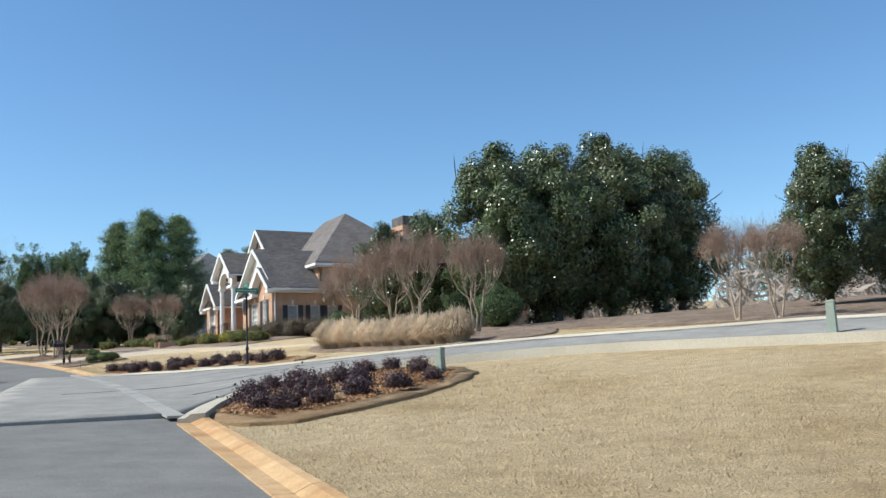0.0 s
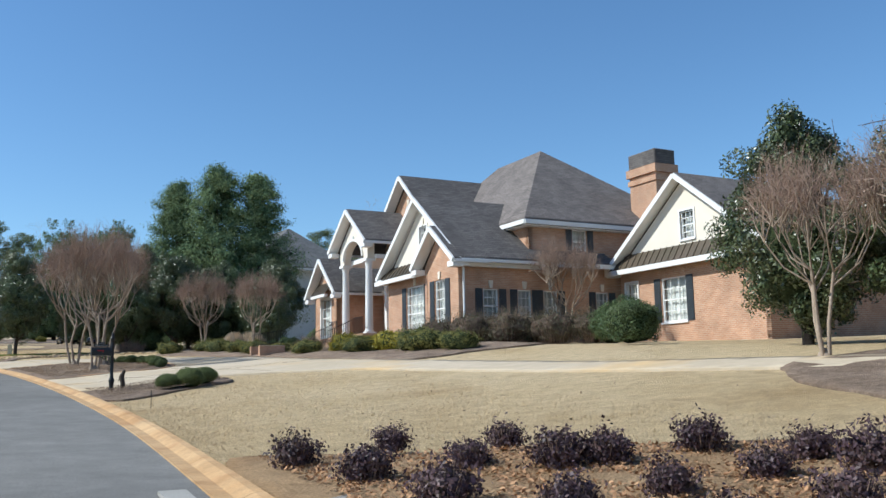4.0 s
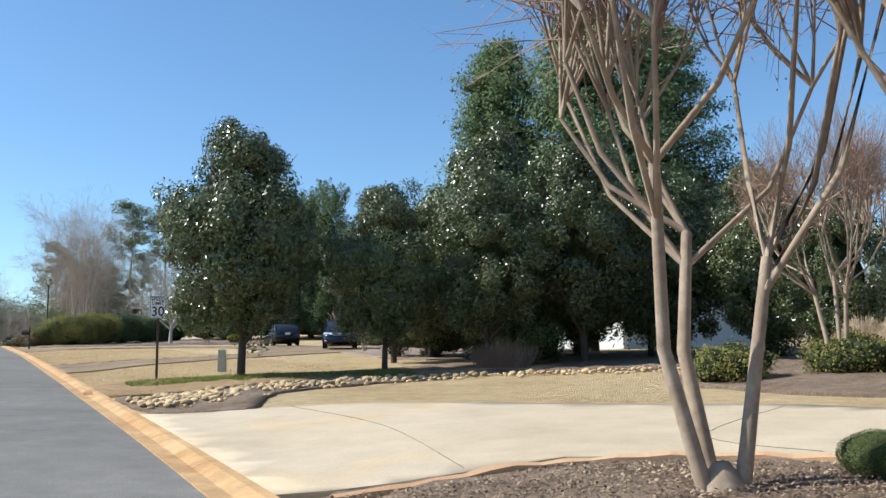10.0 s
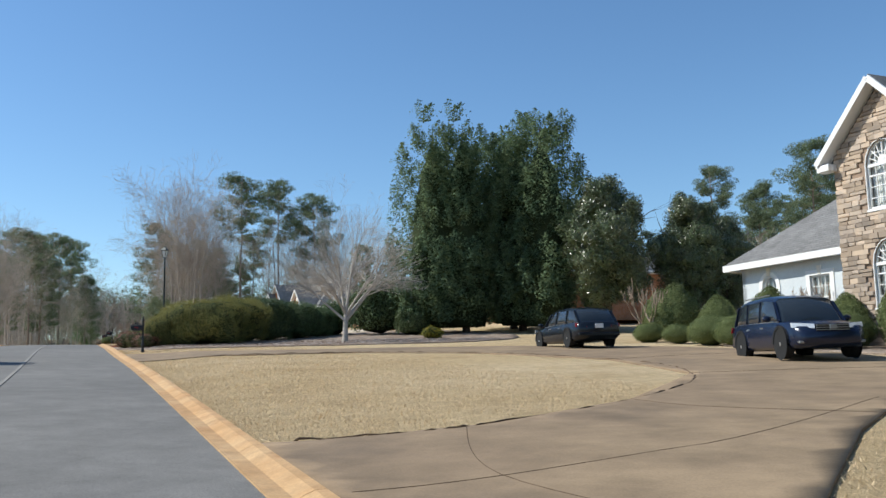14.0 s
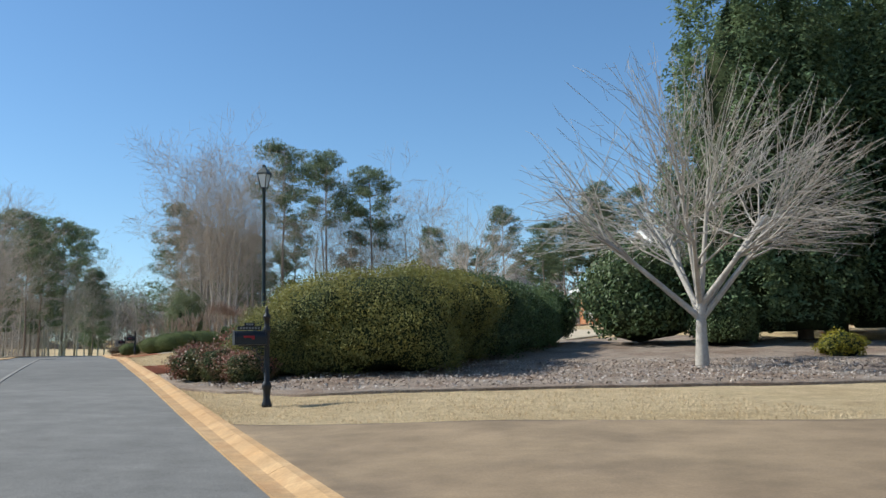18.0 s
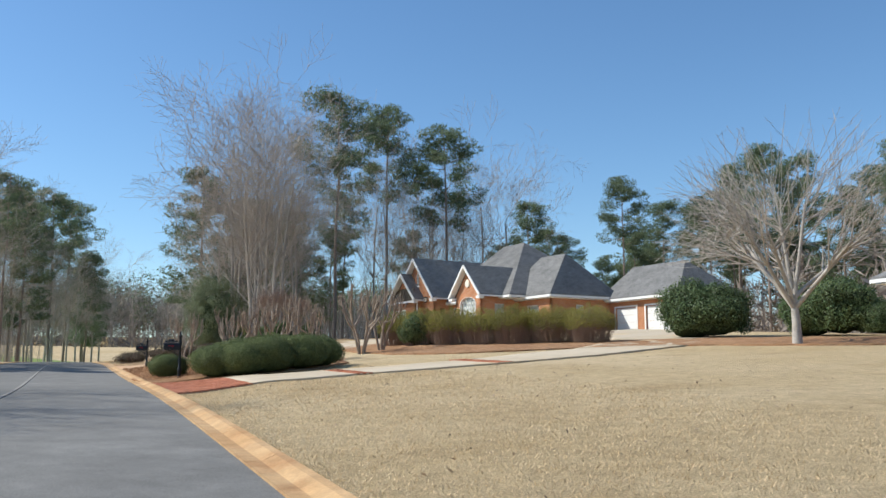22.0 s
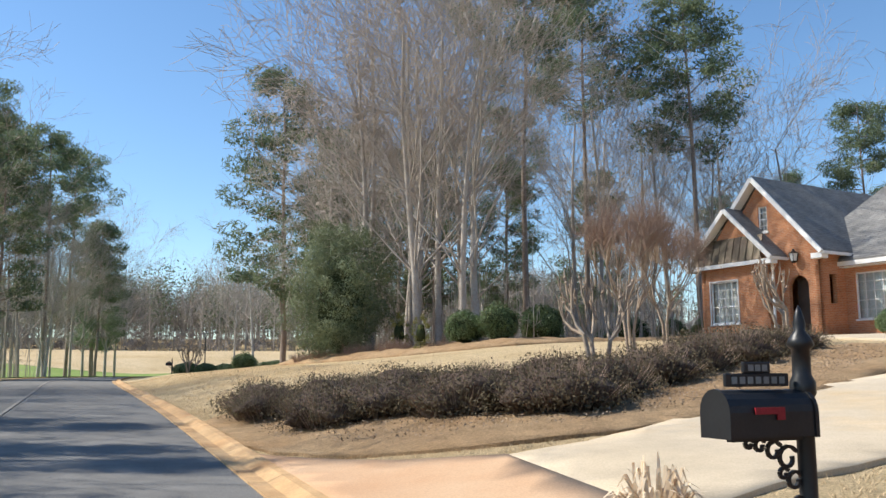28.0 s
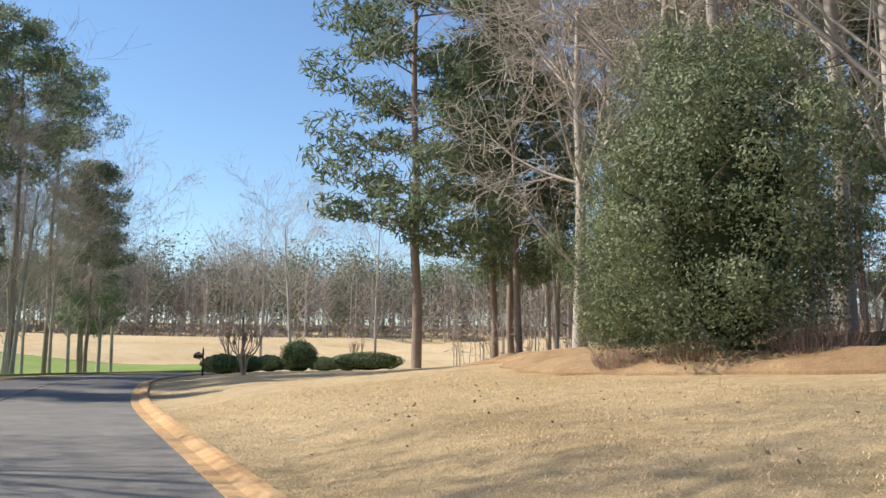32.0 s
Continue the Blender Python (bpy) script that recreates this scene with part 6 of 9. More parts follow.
def brick_villa():
    h = thing("brick_house", house_frame((-12.3, 64.6), (0.5, -0.866)), "two-storey tan brick house with gables and a columned portico", "house")
    F = face_frame((0, 0, 0), 0)

    def front(y):
        return face_frame((0, y, 0), 0)

    def side(x):
        return face_frame((x, 0, 0), 90)
    br, rf = M["brick_tan"], M["roof_dark"]
    g0 = 4.2
    # front gabled block
    w1, w2, w3 = rect(-6.0, -4.15, 5.5, 7.65), rect(-2.45, -1.5, 5.5, 7.6), rect(-4.5, -3.75, 8.95, 10.35)
    wall(h, "front_wall", rect(-8.1, -3.4, g0, 8.25), [w1], front(.3), br)
    wall(h, "gable_wall", [(-8.1, 8.25), (-3.4, 8.25), (-.3, 8.25), (-4.2, 11.45)], [w3], front(.3), M["stucco"], label="cream stucco gable")
    wall(h, "bay_wall", [(-3.4, g0), (-.3, g0), (-.3, 8.15), (-1.95, 9.75), (-3.4, 8.3)], [w2], front(0.0), br)
    wall(h, "bay_cheek", rect(-.02, .32, g0, 8.2), [], face_frame((-3.4, 0, 0), -90) @ Matrix.Translation((-.3, 0, 0)), br)
    window(h, front(.3), w1, 4, 5, shutters=.42, keystone=True)
    window(h, front(0), w2, 3, 5, shutters=.42, keystone=True)
    window(h, front(.3), w3, 3, 5, casing=.09, keystone=True)
    gable_roof(h, -8.55, .15, 8.4, -4.2, 11.75, -.1, 8.0, rf)
    gable_roof(h, -3.9, .2, 8.35, -1.95, 10.0, -.45, 1.2, rf)
    ribs_roof(h, -8.5, -3.7, 8.15, 8.75, -.15, .28)
    trims(h, "cornice", [((-8.6, -.17, 8.05), (-3.7, -.17, 8.05)), ((-.12, .2, 8.1), (-.12, 4.2, 8.1))], .16, .2)
    # right side wall
    sw = [rect(1.2, 1.95, 5.6, 7.1), rect(2.95, 3.65, 5.6, 7.1), rect(4.3, 5.05, 5.6, 7.1), rect(7.2, 7.9, 5.6, 7.1)]
    wall(h, "side_wall", rect(.3, 9.6, g0, 8.3), sw, side(-.3), br)
    for q in sw:
        window(h, side(-.3), q, 3, 4, shutters=.36, keystone=True)
    up = [rect(6.2, 7.0, 8.9, 10.0)]
    wall(h, "upper_side_wall", rect(3.8, 13.5, 8.3, 10.1), up, side(-.58), br)
    window(h, side(-.58), up[0], 3, 4, shutters=.33)
    wall(h, "upper_front_wall", rect(-8, -.58, 8.2, 10.1), [], front(3.8), br)
    hip_roof(h, -14.4, -.15, 3.35, 14.2, 10.35, -10.8, -6.4, 8.6, 15.35, M["roof_brown"])
    roof_part(h, "side_roof", [[(-.55, 4.0, 8.75), (.25, 4.0, 8.35), (.25, 9.7, 8.35), (-.55, 9.7, 8.75)]], rf, .1)
    trims(h, "gutter", [((.27, 4.0, 8.2), (.27, 9.7, 8.2))], .14, .2)
    bm = bmesh.new()
    lathe(bm, [(.05, 0), (.05, 3.9)], 8, (-.12, .16, 4.3))
    beam(bm, (-.12, .16, 8.2), (.1, .05, 8.35), .08, .08)
    part("downspout", bm, M["trim"], h)
    # entrance wall and upper gable
    e = front(2.9)
    door, fan = rect(-13.35, -12.05, 5.72, 8.0), arch(-13.4, -12.0, 8.45, 10.4, 9.7)
    rw, aw = arch(-11.35, -10.65, 11.7, 12.75, 12.35), arch(-10.05, -8.7, 9.0, 11.2, 10.5)
    sl = rect(-9.2, -8.5, 5.7, 7.4)
    wall(h, "entrance_wall", [(-14.2, g0), (-8.0, g0), (-8.0, 11.4), (-11.1, 14.1), (-14.2, 11.4)], [door, fan, rw, aw, sl], e, br)
    window(h, e, fan, 4, 4, blind=False, casing=.12)
    window(h, e, rw, 4, 4, casing=.05, keystone=True, rail=False)
    window(h, e, aw, 3, 4, casing=.12, keystone=True)
    window(h, e, sl, 2, 4)
    gable_roof(h, -14.75, -7.45, 11.25, -11.1, 14.45, 2.4, 9.0, rf)
    d = new("front_door")
    d.parent = h
    bm = box(bmesh.new(), -13.0, -12.4, 2.98, 3.04, 5.74, 7.7)
    box(bm, -12.92, -12.48, 2.95, 2.99, 6.5, 7.5)
    part("leaf", bm, M["door_wood"], d)
    bm = bmesh.new()
    ring(bm, door, e, .08, -.05, .15)
    for x in (-13.05, -12.35):
        box(bm, x - .03, x + .03, 2.9, 3.0, 5.72, 7.75)
    box(bm, -13.3, -12.1, 2.9, 3.0, 7.7, 7.76)
    box(bm, -13.55, -11.85, 2.75, 2.9, 8.02, 8.22)
    part("door_frame", bm, M["trim"], d)
    bm = bmesh.new()
    lathe(bm, [(.17, -.03), (.2, 0), (.17, .03)], 14)
    bm.transform(Matrix.Translation((-12.7, 2.92, 7.0)) @ Matrix.Rotation(radians(90), 4, "X"))
    part("wreath", bm, M["reed"], d, "pale round door wreath")
    bm = box(bmesh.new(), -13.3, -12.1, 3.06, 3.08, 5.72, 7.95)
    part("side_lights", bm, M["car_glass"], d)
    for x in (-13.75, -11.6):
        lantern(h, x, 2.78, 7.7)
    # portico
    pf = front(0.05)
    hole = arch(-13.42, -10.72, 9.6, 10.75, 9.75, 12)
    wall(h, "portico_gable", [(-14.0, 9.62), (-13.42, 9.62)] + [(x, z) for x, z in reversed(hole[2:])] + [(-10.72, 9.62), (-10.15, 9.62), (-10.15, 10.55), (-12.1, 12.1), (-14.0, 10.55)], [], pf, M["stucco"], .4, "cream stucco portico gable with an arch")
    bm = bmesh.new()
    pts = hole[2:]
    for a, b in zip(pts, pts[1:]):
        beam(bm, (a[0], 0.02, a[1] + .07), (b[0], 0.02, b[1] + .07), .1, .15, (0, 1, 0))
    box(bm, -12.2, -11.95, -.04, .05, 10.75, 11.05)
    part("arch_moulding", bm, M["trim"], h)
    gable_roof(h, -14.75, -9.5, 10.55, -12.1, 12.55, -.35, 3.0, rf)
    for x in (-13.7, -10.45):
        column(h, x, .25, 5.7, 9.64)
        box_ = box(bmesh.new(), x - .15, x + .15, 2.65, 2.9, 5.7, 9.6)
        part("pilaster", box_, M["trim"], h)
    bm = box(bmesh.new(), -14.1, -10.0, .45, 2.9, 9.62, 9.85)
    part("portico_ceiling", bm, M["trim"], h)
    bm = box(bmesh.new(), -14.6, -9.6, -.5, 2.9, 5.0, 5.68, .02)
    part("portico_floor", bm, M["brick_tan"], h)
    for k in range(4):
        bm = box(bmesh.new(), -13.2, -11.0, -.5 - .33 * (k + 1), -.5 - .33 * k, 4.5, 5.52 - .16 * k, .015)
        part("step", bm, M["brick_tan"], h, "brick step")
    railing(h, (-14.5, -.45, 5.68), (-13.3, -.45, 5.68))
    railing(h, (-10.9, -.45, 5.68), (-9.7, -.45, 5.68))
    railing(h, (-13.25, -.5, 5.6), (-13.25, -1.85, 5.0))
    railing(h, (-10.95, -.5, 5.6), (-10.95, -1.85, 5.0))
    # left gabled bay
    lw = rect(-17.7, -16.15, 5.9, 8.05)
    wall(h, "left_bay_wall", [(-18.75, g0), (-15.25, g0), (-15.25, 8.3), (-17.0, 10.15), (-18.75, 8.3)], [lw], front(.3), br)
    wall(h, "left_bay_cheek", rect(.3, 6.0, g0, 8.2), [], side(-15.25), br)
    wall(h, "left_end_wall", rect(-8.0, -.3, g0, 8.2), [], face_frame((-18.75, 0, 0), -90), br)
    window(h, front(.3), lw, 3, 4, casing=.14)
    gable_roof(h, -19.4, -14.55, 8.35, -17.0, 10.5, -.1, 6.0, rf)
    ribs_roof(h, -18.1, -15.8, 8.3, 9.0, -.2, .28, "copper-brown metal window hood")
    trims(h, "hood_cornice", [((-18.1, -.15, 8.2), (-15.8, -.15, 8.2))], .2, .16)
    wall(h, "link_wall", rect(-15.3, -14.2, g0, 8.2), [], front(3.2), br)
    roof_part(h, "link_roof", [[(-16.5, 2.8, 8.35), (-13.8, 2.8, 8.35), (-13.8, 6.5, 10.6), (-16.5, 6.5, 10.6)]], rf)
    # garage wing
    gw = [rect(.65, 1.45, 5.5, 7.4), rect(3.0, 4.5, 5.5, 7.4), rect(4.4, 5.2, 8.9, 10.1)]
    wall(h, "wing_wall", rect(.3, 8.9, g0 - .3, 8.1), gw[:2], front(8.2), br)
    wall(h, "wing_gable", [(.3, 8.1), (8.9, 8.1), (4.6, 11.4)], [gw[2]], front(8.2), M["stucco"], label="cream stucco gable")
    for q, k in zip(gw, (.0, .4, .0)):
        window(h, front(8.2), q, 3, 4, shutters=k, casing=0 if k else .08)
    gable_roof(h, -.2, 9.4, 8.15, 4.6, 11.75, 7.8, 16.0, M["roof_brown"])
    ribs_roof(h, .0, 9.0, 8.0, 8.7, 7.75, 8.18)
    trims(h, "wing_cornice", [((-.2, 7.74, 7.9), (9.3, 7.74, 7.9))], .16, .22)
    wall(h, "wing_side_wall", rect(8.2, 16, g0 - .3, 8.1), [], side(8.9), br)
    # chimney
    c = new("chimney")
    c.parent = h
    bm = box(bmesh.new(), -1.35, .55, 10.4, 11.6, 8.0, 13.3)
    box(bm, -1.42, .62, 10.33, 11.67, 12.5, 12.75)
    box(bm, -1.47, .67, 10.28, 11.72, 12.9, 13.3)
    part("stack", bm, br, c)
    bm = box(bmesh.new(), -1.38, .58, 10.36, 11.64, 13.3, 14.05, .05)
    part("cap", bm, M["roof_dark"], c, "dark metal chimney cap")
    bm = box(bmesh.new(), -18.6, -.6, 6.0, 13.6, g0, 8.0)
    part("core_block", bm, br, h)
    return h


def stone_house():
    h = thing("stone_gable_house", house_frame((-42.9, 116.3), (0.632, -0.775)), "two-storey pale house with a tan stone gable", "house")

    def front(y):
        return face_frame((0, y, 0), 0)

    def side(x):
        return face_frame((x, 0, 0), 90)
    wb, rf, g0 = M["white_brick"], M["roof_grey"], 6.6
    wu, wl = arch(-3.2, -1.9, 12.05, 14.35, 13.55), arch(-3.2, -1.9, 8.75, 11.0, 10.2)
    wall(h, "stone_wall", [(-4.55, g0), (-.35, g0), (-.35, 14.1), (-2.45, 16.2), (-4.55, 14.1)], [wu, wl], front(.4), M["mortar"], label="tan ledge-stone gable wall")
    for q in (wu, wl):
        window(h, front(.4), q, 4, 6, casing=.03)
        # fan of the round head
        bm = bmesh.new()
        cx, zs = -2.55, q[2][1]
        for i in range(1, 8):
            a = math.pi * i / 8
            beam(bm, (cx, .46, zs), (cx + .62 * math.cos(a), .46, zs + .74 * math.sin(a)), .03, .03)
        box(bm, -3.2, -1.9, .43, .5, zs - .05, zs + .05)
        bmesh.ops.create_circle(bm, cap_ends=True, radius=.2, segments=16, matrix=Matrix.Translation((cx, .455, zs + .1)) @ Matrix.Rotation(radians(90), 4, "X"))
        part("fanlight", bm, M["trim"], h)
    gable_roof(h, -4.95, .05, 14.05, -2.45, 16.55, 0.0, 9.0, rf)
    wall(h, "gable_side_wall", rect(.4, 3.1, g0, 14.0), [], side(-.35), wb)
    wall(h, "gable_left_wall", rect(-9, -.4, g0, 14.0), [], face_frame((-4.55, 0, 0), -90), wb)
    # main block
    mw, me = rect(2.3, 4.0, 11.9, 13.6), arch(2.3, 4.1, 7.9, 11.0, 10.1)
    m2 = [rect(6.5, 7.9, 11.9, 13.6), rect(6.5, 7.9, 8.5, 10.4), rect(10, 11.4, 11.9, 13.6), rect(10, 11.4, 8.5, 10.4)]
    wall(h, "main_wall", rect(-.35, 13.5, g0, 14.0), [mw, me] + m2, front(3.1), wb)
    for q in [mw] + m2:
        window(h, front(3.1), q, 4, 5, casing=.2)
    window(h, front(3.1), me, 4, 6, blind=False, casing=.22)
    bm = box(bmesh.new(), 2.5, 3.9, 3.2, 3.26, 7.9, 10.0)
    part("front_door", bm, M["door_wood"], h)
    hip_roof(h, -4.5, 14.0, 2.6, 14.5, 14.05, 1.0, 8.5, 9.3, 18.6, rf)
    # stoop, steps, rail
    bm = box(bmesh.new(), 1.2, 5.4, 1.6, 3.1, g0, 7.85, .03)
    part("stoop", bm, M["stone"], h)
    for k in range(5):
        bm = box(bmesh.new(), 2.0, 4.8, 1.6 - .34 * (k + 1), 1.6 - .34 * k, g0, 7.7 - .16 * k, .02)
        part("step", bm, M["stone"], h, "stone step")
    railing(h, (.6, 1.7, 7.4), (1.9, 1.7, 7.9))
    railing(h, (1.95, 1.6, 7.85), (1.95, .0, 7.0))
    lantern(h, 1.6, 2.9, 9.9)
    # low left wing
    lw = [arch(-10.2, -9.4, 8.4, 10.5, 10.0), rect(-7.6, -6.6, 8.6, 10.3)]
    wall(h, "wing_wall", rect(-11.4, -4.55, g0, 11.1), lw, front(1.9), wb)
    for q in lw:
        window(h, front(1.9), q, 3, 4, casing=.2, keystone=True)
    wall(h, "wing_end_wall", rect(-9.5, -1.9, g0, 11.1), [], face_frame((-11.4, 0, 0), -90), wb)
    roof_part(h, "wing_roof", [[(-11.9, 1.45, 11.2), (-4.5, 1.45, 11.2), (-4.5, 6, 14.6), (-7.6, 6, 14.6)], [(-11.9, 10, 11.2), (-11.9, 1.45, 11.2), (-7.6, 6, 14.6)]], rf)
    trims(h, "wing_gutter", [((-11.95, 1.42, 11.02), (-4.6, 1.42, 11.02)), ((-11.95, 1.42, 11.02), (-11.95, 10, 11.02))], .14, .26)
    bm = box(bmesh.new(), -4.4, 13, 3.6, 13.5, g0, 13.8)
    box(bm, -11, -4.5, 2.4, 9.5, g0, 10.9)
    part("core_block", bm, wb, h)
    # ledge stones, each its own piece
    rng = np.random.default_rng(11)
    shapes = []
    for k in range(10):
        w, hh = rng.uniform(.24, .62), rng.uniform(.10, .2)
        bm = bmesh.new()
        box(bm, -w / 2, w / 2, -.05, .05, -hh / 2, hh / 2)
        for v in bm.verts:
            v.co += Vector(rng.uniform(-.018, .018, 3))
        bmesh.ops.bevel(bm, geom=bm.edges[:], offset=.012, segments=1, affect="EDGES")
        meh = bpy.data.meshes.new("stone")
        bm.to_mesh(meh)
        bm.free()
        meh.materials.append(M["stone"])
        shapes.append((w, hh, meh))
    owner = [o for o in h.children if o.name.startswith("stone_wall")][0]
    count, z = 0, 7.3
    rest_v, rest_f = [], []
    while z < 16.1:
        hh = rng.uniform(.12, .19)
        half = 2.08 if z < 14.0 else max(0.0, 2.08 - (z - 14.0) * 1.02)
        x = -2.45 - half
        while x < -2.45 + half - .1:
            w, h0, meh = shapes[rng.integers(0, 10)]
            sx = min(w * rng.uniform(.8, 1.2), -2.45 + half - x)
            c = (x + sx / 2, z + hh / 2)
            if not any(inside((c[0] + dx * sx * .5, c[1] + dz * hh * .5), q) for q in (wu, wl) for dx in (-1, 0, 1) for dz in (-1, 1)):
                ym = .4 - rng.uniform(.0, .035)
                if 8.3 < z and count < 300 and rng.random() < .62:
                    o = new("stone", meh)
                    o.parent = owner
                    o.matrix_basis = Matrix.Translation((c[0], ym, c[1])) @ Matrix.Diagonal((sx / w * .97, 1, hh / h0 * .95, 1))
                    count += 1
                else:
                    b = len(rest_v)
                    for dx in (-1, 1):
                        for dy in (-.05, .03):
                            for dz in (-1, 1):
                                rest_v.append((c[0] + dx * sx * .485 + rng.uniform(-.01, .01), ym + dy, c[1] + dz * hh * .47 + rng.uniform(-.01, .01)))
                    rest_f += [[b + i for i in q] for q in ((0, 4, 5, 1), (4, 6, 7, 5), (6, 2, 3, 7), (2, 0, 1, 3), (1, 5, 7, 3), (0, 2, 6, 4))]
            x += sx
        z += hh
    o = mesh_obj("stone_rest", rest_v, rest_f, M["stone_mixed"], owner)
    tagged(o, kind="stuff")
    return h


def ranch_house():
    h = thing("brick_ranch_house", house_frame((-113.6, 212.3), (0.743, -0.669)), "orange brick ranch house with grey hipped roofs and gables", "house")

    def front(y):
        return face_frame((0, y, 0), 0)

    def side(x):
        return face_frame((x, 0, 0), 90)
    br, rf, g0 = M["brick_orange"], M["roof_grey"], 12.6
    # left gable with arched entry, and a smaller gable before it
    door, sw = arch(-2.0, -.95, 13.5, 16.3, 15.75), rect(-3.5, -3.0, 18.5, 19.7)
    wall(h, "gable_wall", [(-6.4, g0), (-.4, g0), (-.4, 17.2), (-3.45, 20.75), (-6.4, 17.2)], [door, sw], front(.5), br)
    window(h, front(.5), sw, 2, 4)
    gable_roof(h, -7.0, .1, 17.3, -3.45, 21.15, .1, 10, rf)
    bw = rect(-5.95, -4.3, 14.3, 16.3)
    wall(h, "porch_gable_wall", [(-6.5, g0), (-2.5, g0), (-2.5, 17.15), (-4.55, 19.35), (-6.5, 17.15)], [bw], front(-.2), br)
    wall(h, "porch_cheek", rect(-.2, .5, g0, 17.2), [], side(-2.5), br)
    wall(h, "end_wall", rect(-10, .2, g0, 17.2), [], face_frame((-6.45, 0, 0), -90), br)
    window(h, front(-.2), bw, 4, 5, casing=.05)
    gable_roof(h, -7.1, -2.0, 17.25, -4.55, 19.75, -.6, 2, rf)
    ribs_roof(h, -6.8, -2.7, 17.1, 18.3, -.55, -.22)
    trims(h, "cornice", [((-6.9, -.5, 17.0), (-2.6, -.5, 17.0))], .16, .18)
    bm = bmesh.new()
    lathe(bm, [(.06, 0), (.06, 3.9)], 8, (-2.35, -.1, 13.1))
    part("downspout", bm, M["trim"], h)
    bm = box(bmesh.new(), -2.0, -.95, 1.1, 1.16, 13.4, 16.2)
    part("front_door", bm, M["door_wood"], h)
    lantern(h, -1.5, .3, 17.2, .2)
    wall(h, "gable_cheek", rect(.5, 2.4, g0, 17.2), [rect(1.2, 1.7, 15, 16.3)], side(-.4), br)
    # recess with a wide window
    rw = rect(.1, 2.6, 14.3, 16.35)
    wall(h, "recess_wall", rect(-.4, 4.2, g0, 16.9), [rw], front(2.3), br)
    window(h, front(2.3), rw, 6, 5)
    # right gable, great arched window
    aw = arch(4.9, 7.2, 14.3, 16.75, 16.2)
    wall(h, "right_gable_wall", [(4.2, g0), (7.95, g0), (7.95, 16.9), (6.05, 19.1), (4.2, 16.9)], [aw], front(0), br)
    window(h, front(0), aw, 6, 6, casing=.06)
    wall(h, "right_cheek", rect(-2.3, 0, g0, 16.9), [], face_frame((4.2, 0, 0), -90), br)
    wall(h, "right_side_wall", rect(0, 4.0, g0, 16.9), [rect(1.4, 2.4, 14.4, 16.2)], side(7.95), br)
    window(h, side(7.95), rect(1.4, 2.4, 14.4, 16.2), 4, 5)
    gable_roof(h, 3.7, 8.45, 16.95, 6.05, 19.55, -.4, 6, rf)
    bm = bmesh.new()
    lathe(bm, [(.34, -.03), (.34, .03)], 18)
    lathe(bm, [(.26, -.05), (.26, .05)], 18)
    bm.transform(Matrix.Translation((6.05, -.05, 17.95)) @ Matrix.Rotation(radians(90), 4, "X"))
    part("round_vent", bm, M["stucco"], h)
    hip_roof(h, -3.5, 9.5, 1.85, 15, 16.95, .5, 3.6, 7.8, 22.3, rf)
    # middle block, standing forward of the garage
    mw = rect(9.2, 10.8, 14.3, 16.0)
    wall(h, "middle_wall", rect(7.95, 12.4, g0, 16.75), [mw], front(3.8), br)
    window(h, front(3.8), mw, 4, 4)
    wall(h, "middle_side_wall", rect(3.8, 10, g0, 16.75), [rect(6.4, 7.2, 14.5, 16.0)], side(12.4), br)
    window(h, side(12.4), rect(6.4, 7.2, 14.5, 16.0), 3, 4)
    hip_roof(h, 5.5, 12.9, 3.35, 10.9, 16.8, 7.0, 10.3, 7.1, 20.5, rf)
    # garage wing with two doors
    doors = [rect(13.2, 15.6, 13.4, 15.75), rect(16.7, 19.1, 13.4, 15.75)]
    wall(h, "garage_wall", rect(12.4, 20.2, g0, 16.5), doors, front(9.95), br)
    wall(h, "garage_end_wall", rect(9.95, 16.6, g0, 16.5), [], side(20.2), br)
    for gd in doors:
        x0, x1 = gd[0][0], gd[1][0]
        d = new("garage_door")
        d.parent = h
        for k in range(4):
            bm = box(bmesh.new(), x0 + .02, x1 - .02, 10.07, 10.12, 13.4 + .58 * k, 13.97 + .58 * k, .015)
            part("panel", bm, M["trim"], d)
        bm = bmesh.new()
        ring(bm, rect(x0 - .15, x1 + .15, 13.3, 15.9), front(9.95), .14, -.03, .06)
        part("door_frame", bm, M["trim"], d)
    hip_roof(h, 11.6, 20.7, 9.5, 17, 16.6, 12.0, 18.0, 13.2, 19.5, rf)
    bm = box(bmesh.new(), -6.2, 7.7, 2.7, 13, g0, 16.7)
    box(bm, 7.7, 12.1, 4.2, 12, g0, 16.3)
    box(bm, 12.1, 19.9, 10.4, 16.3, g0, 16.3)
    part("core_block", bm, br, h)
    return h


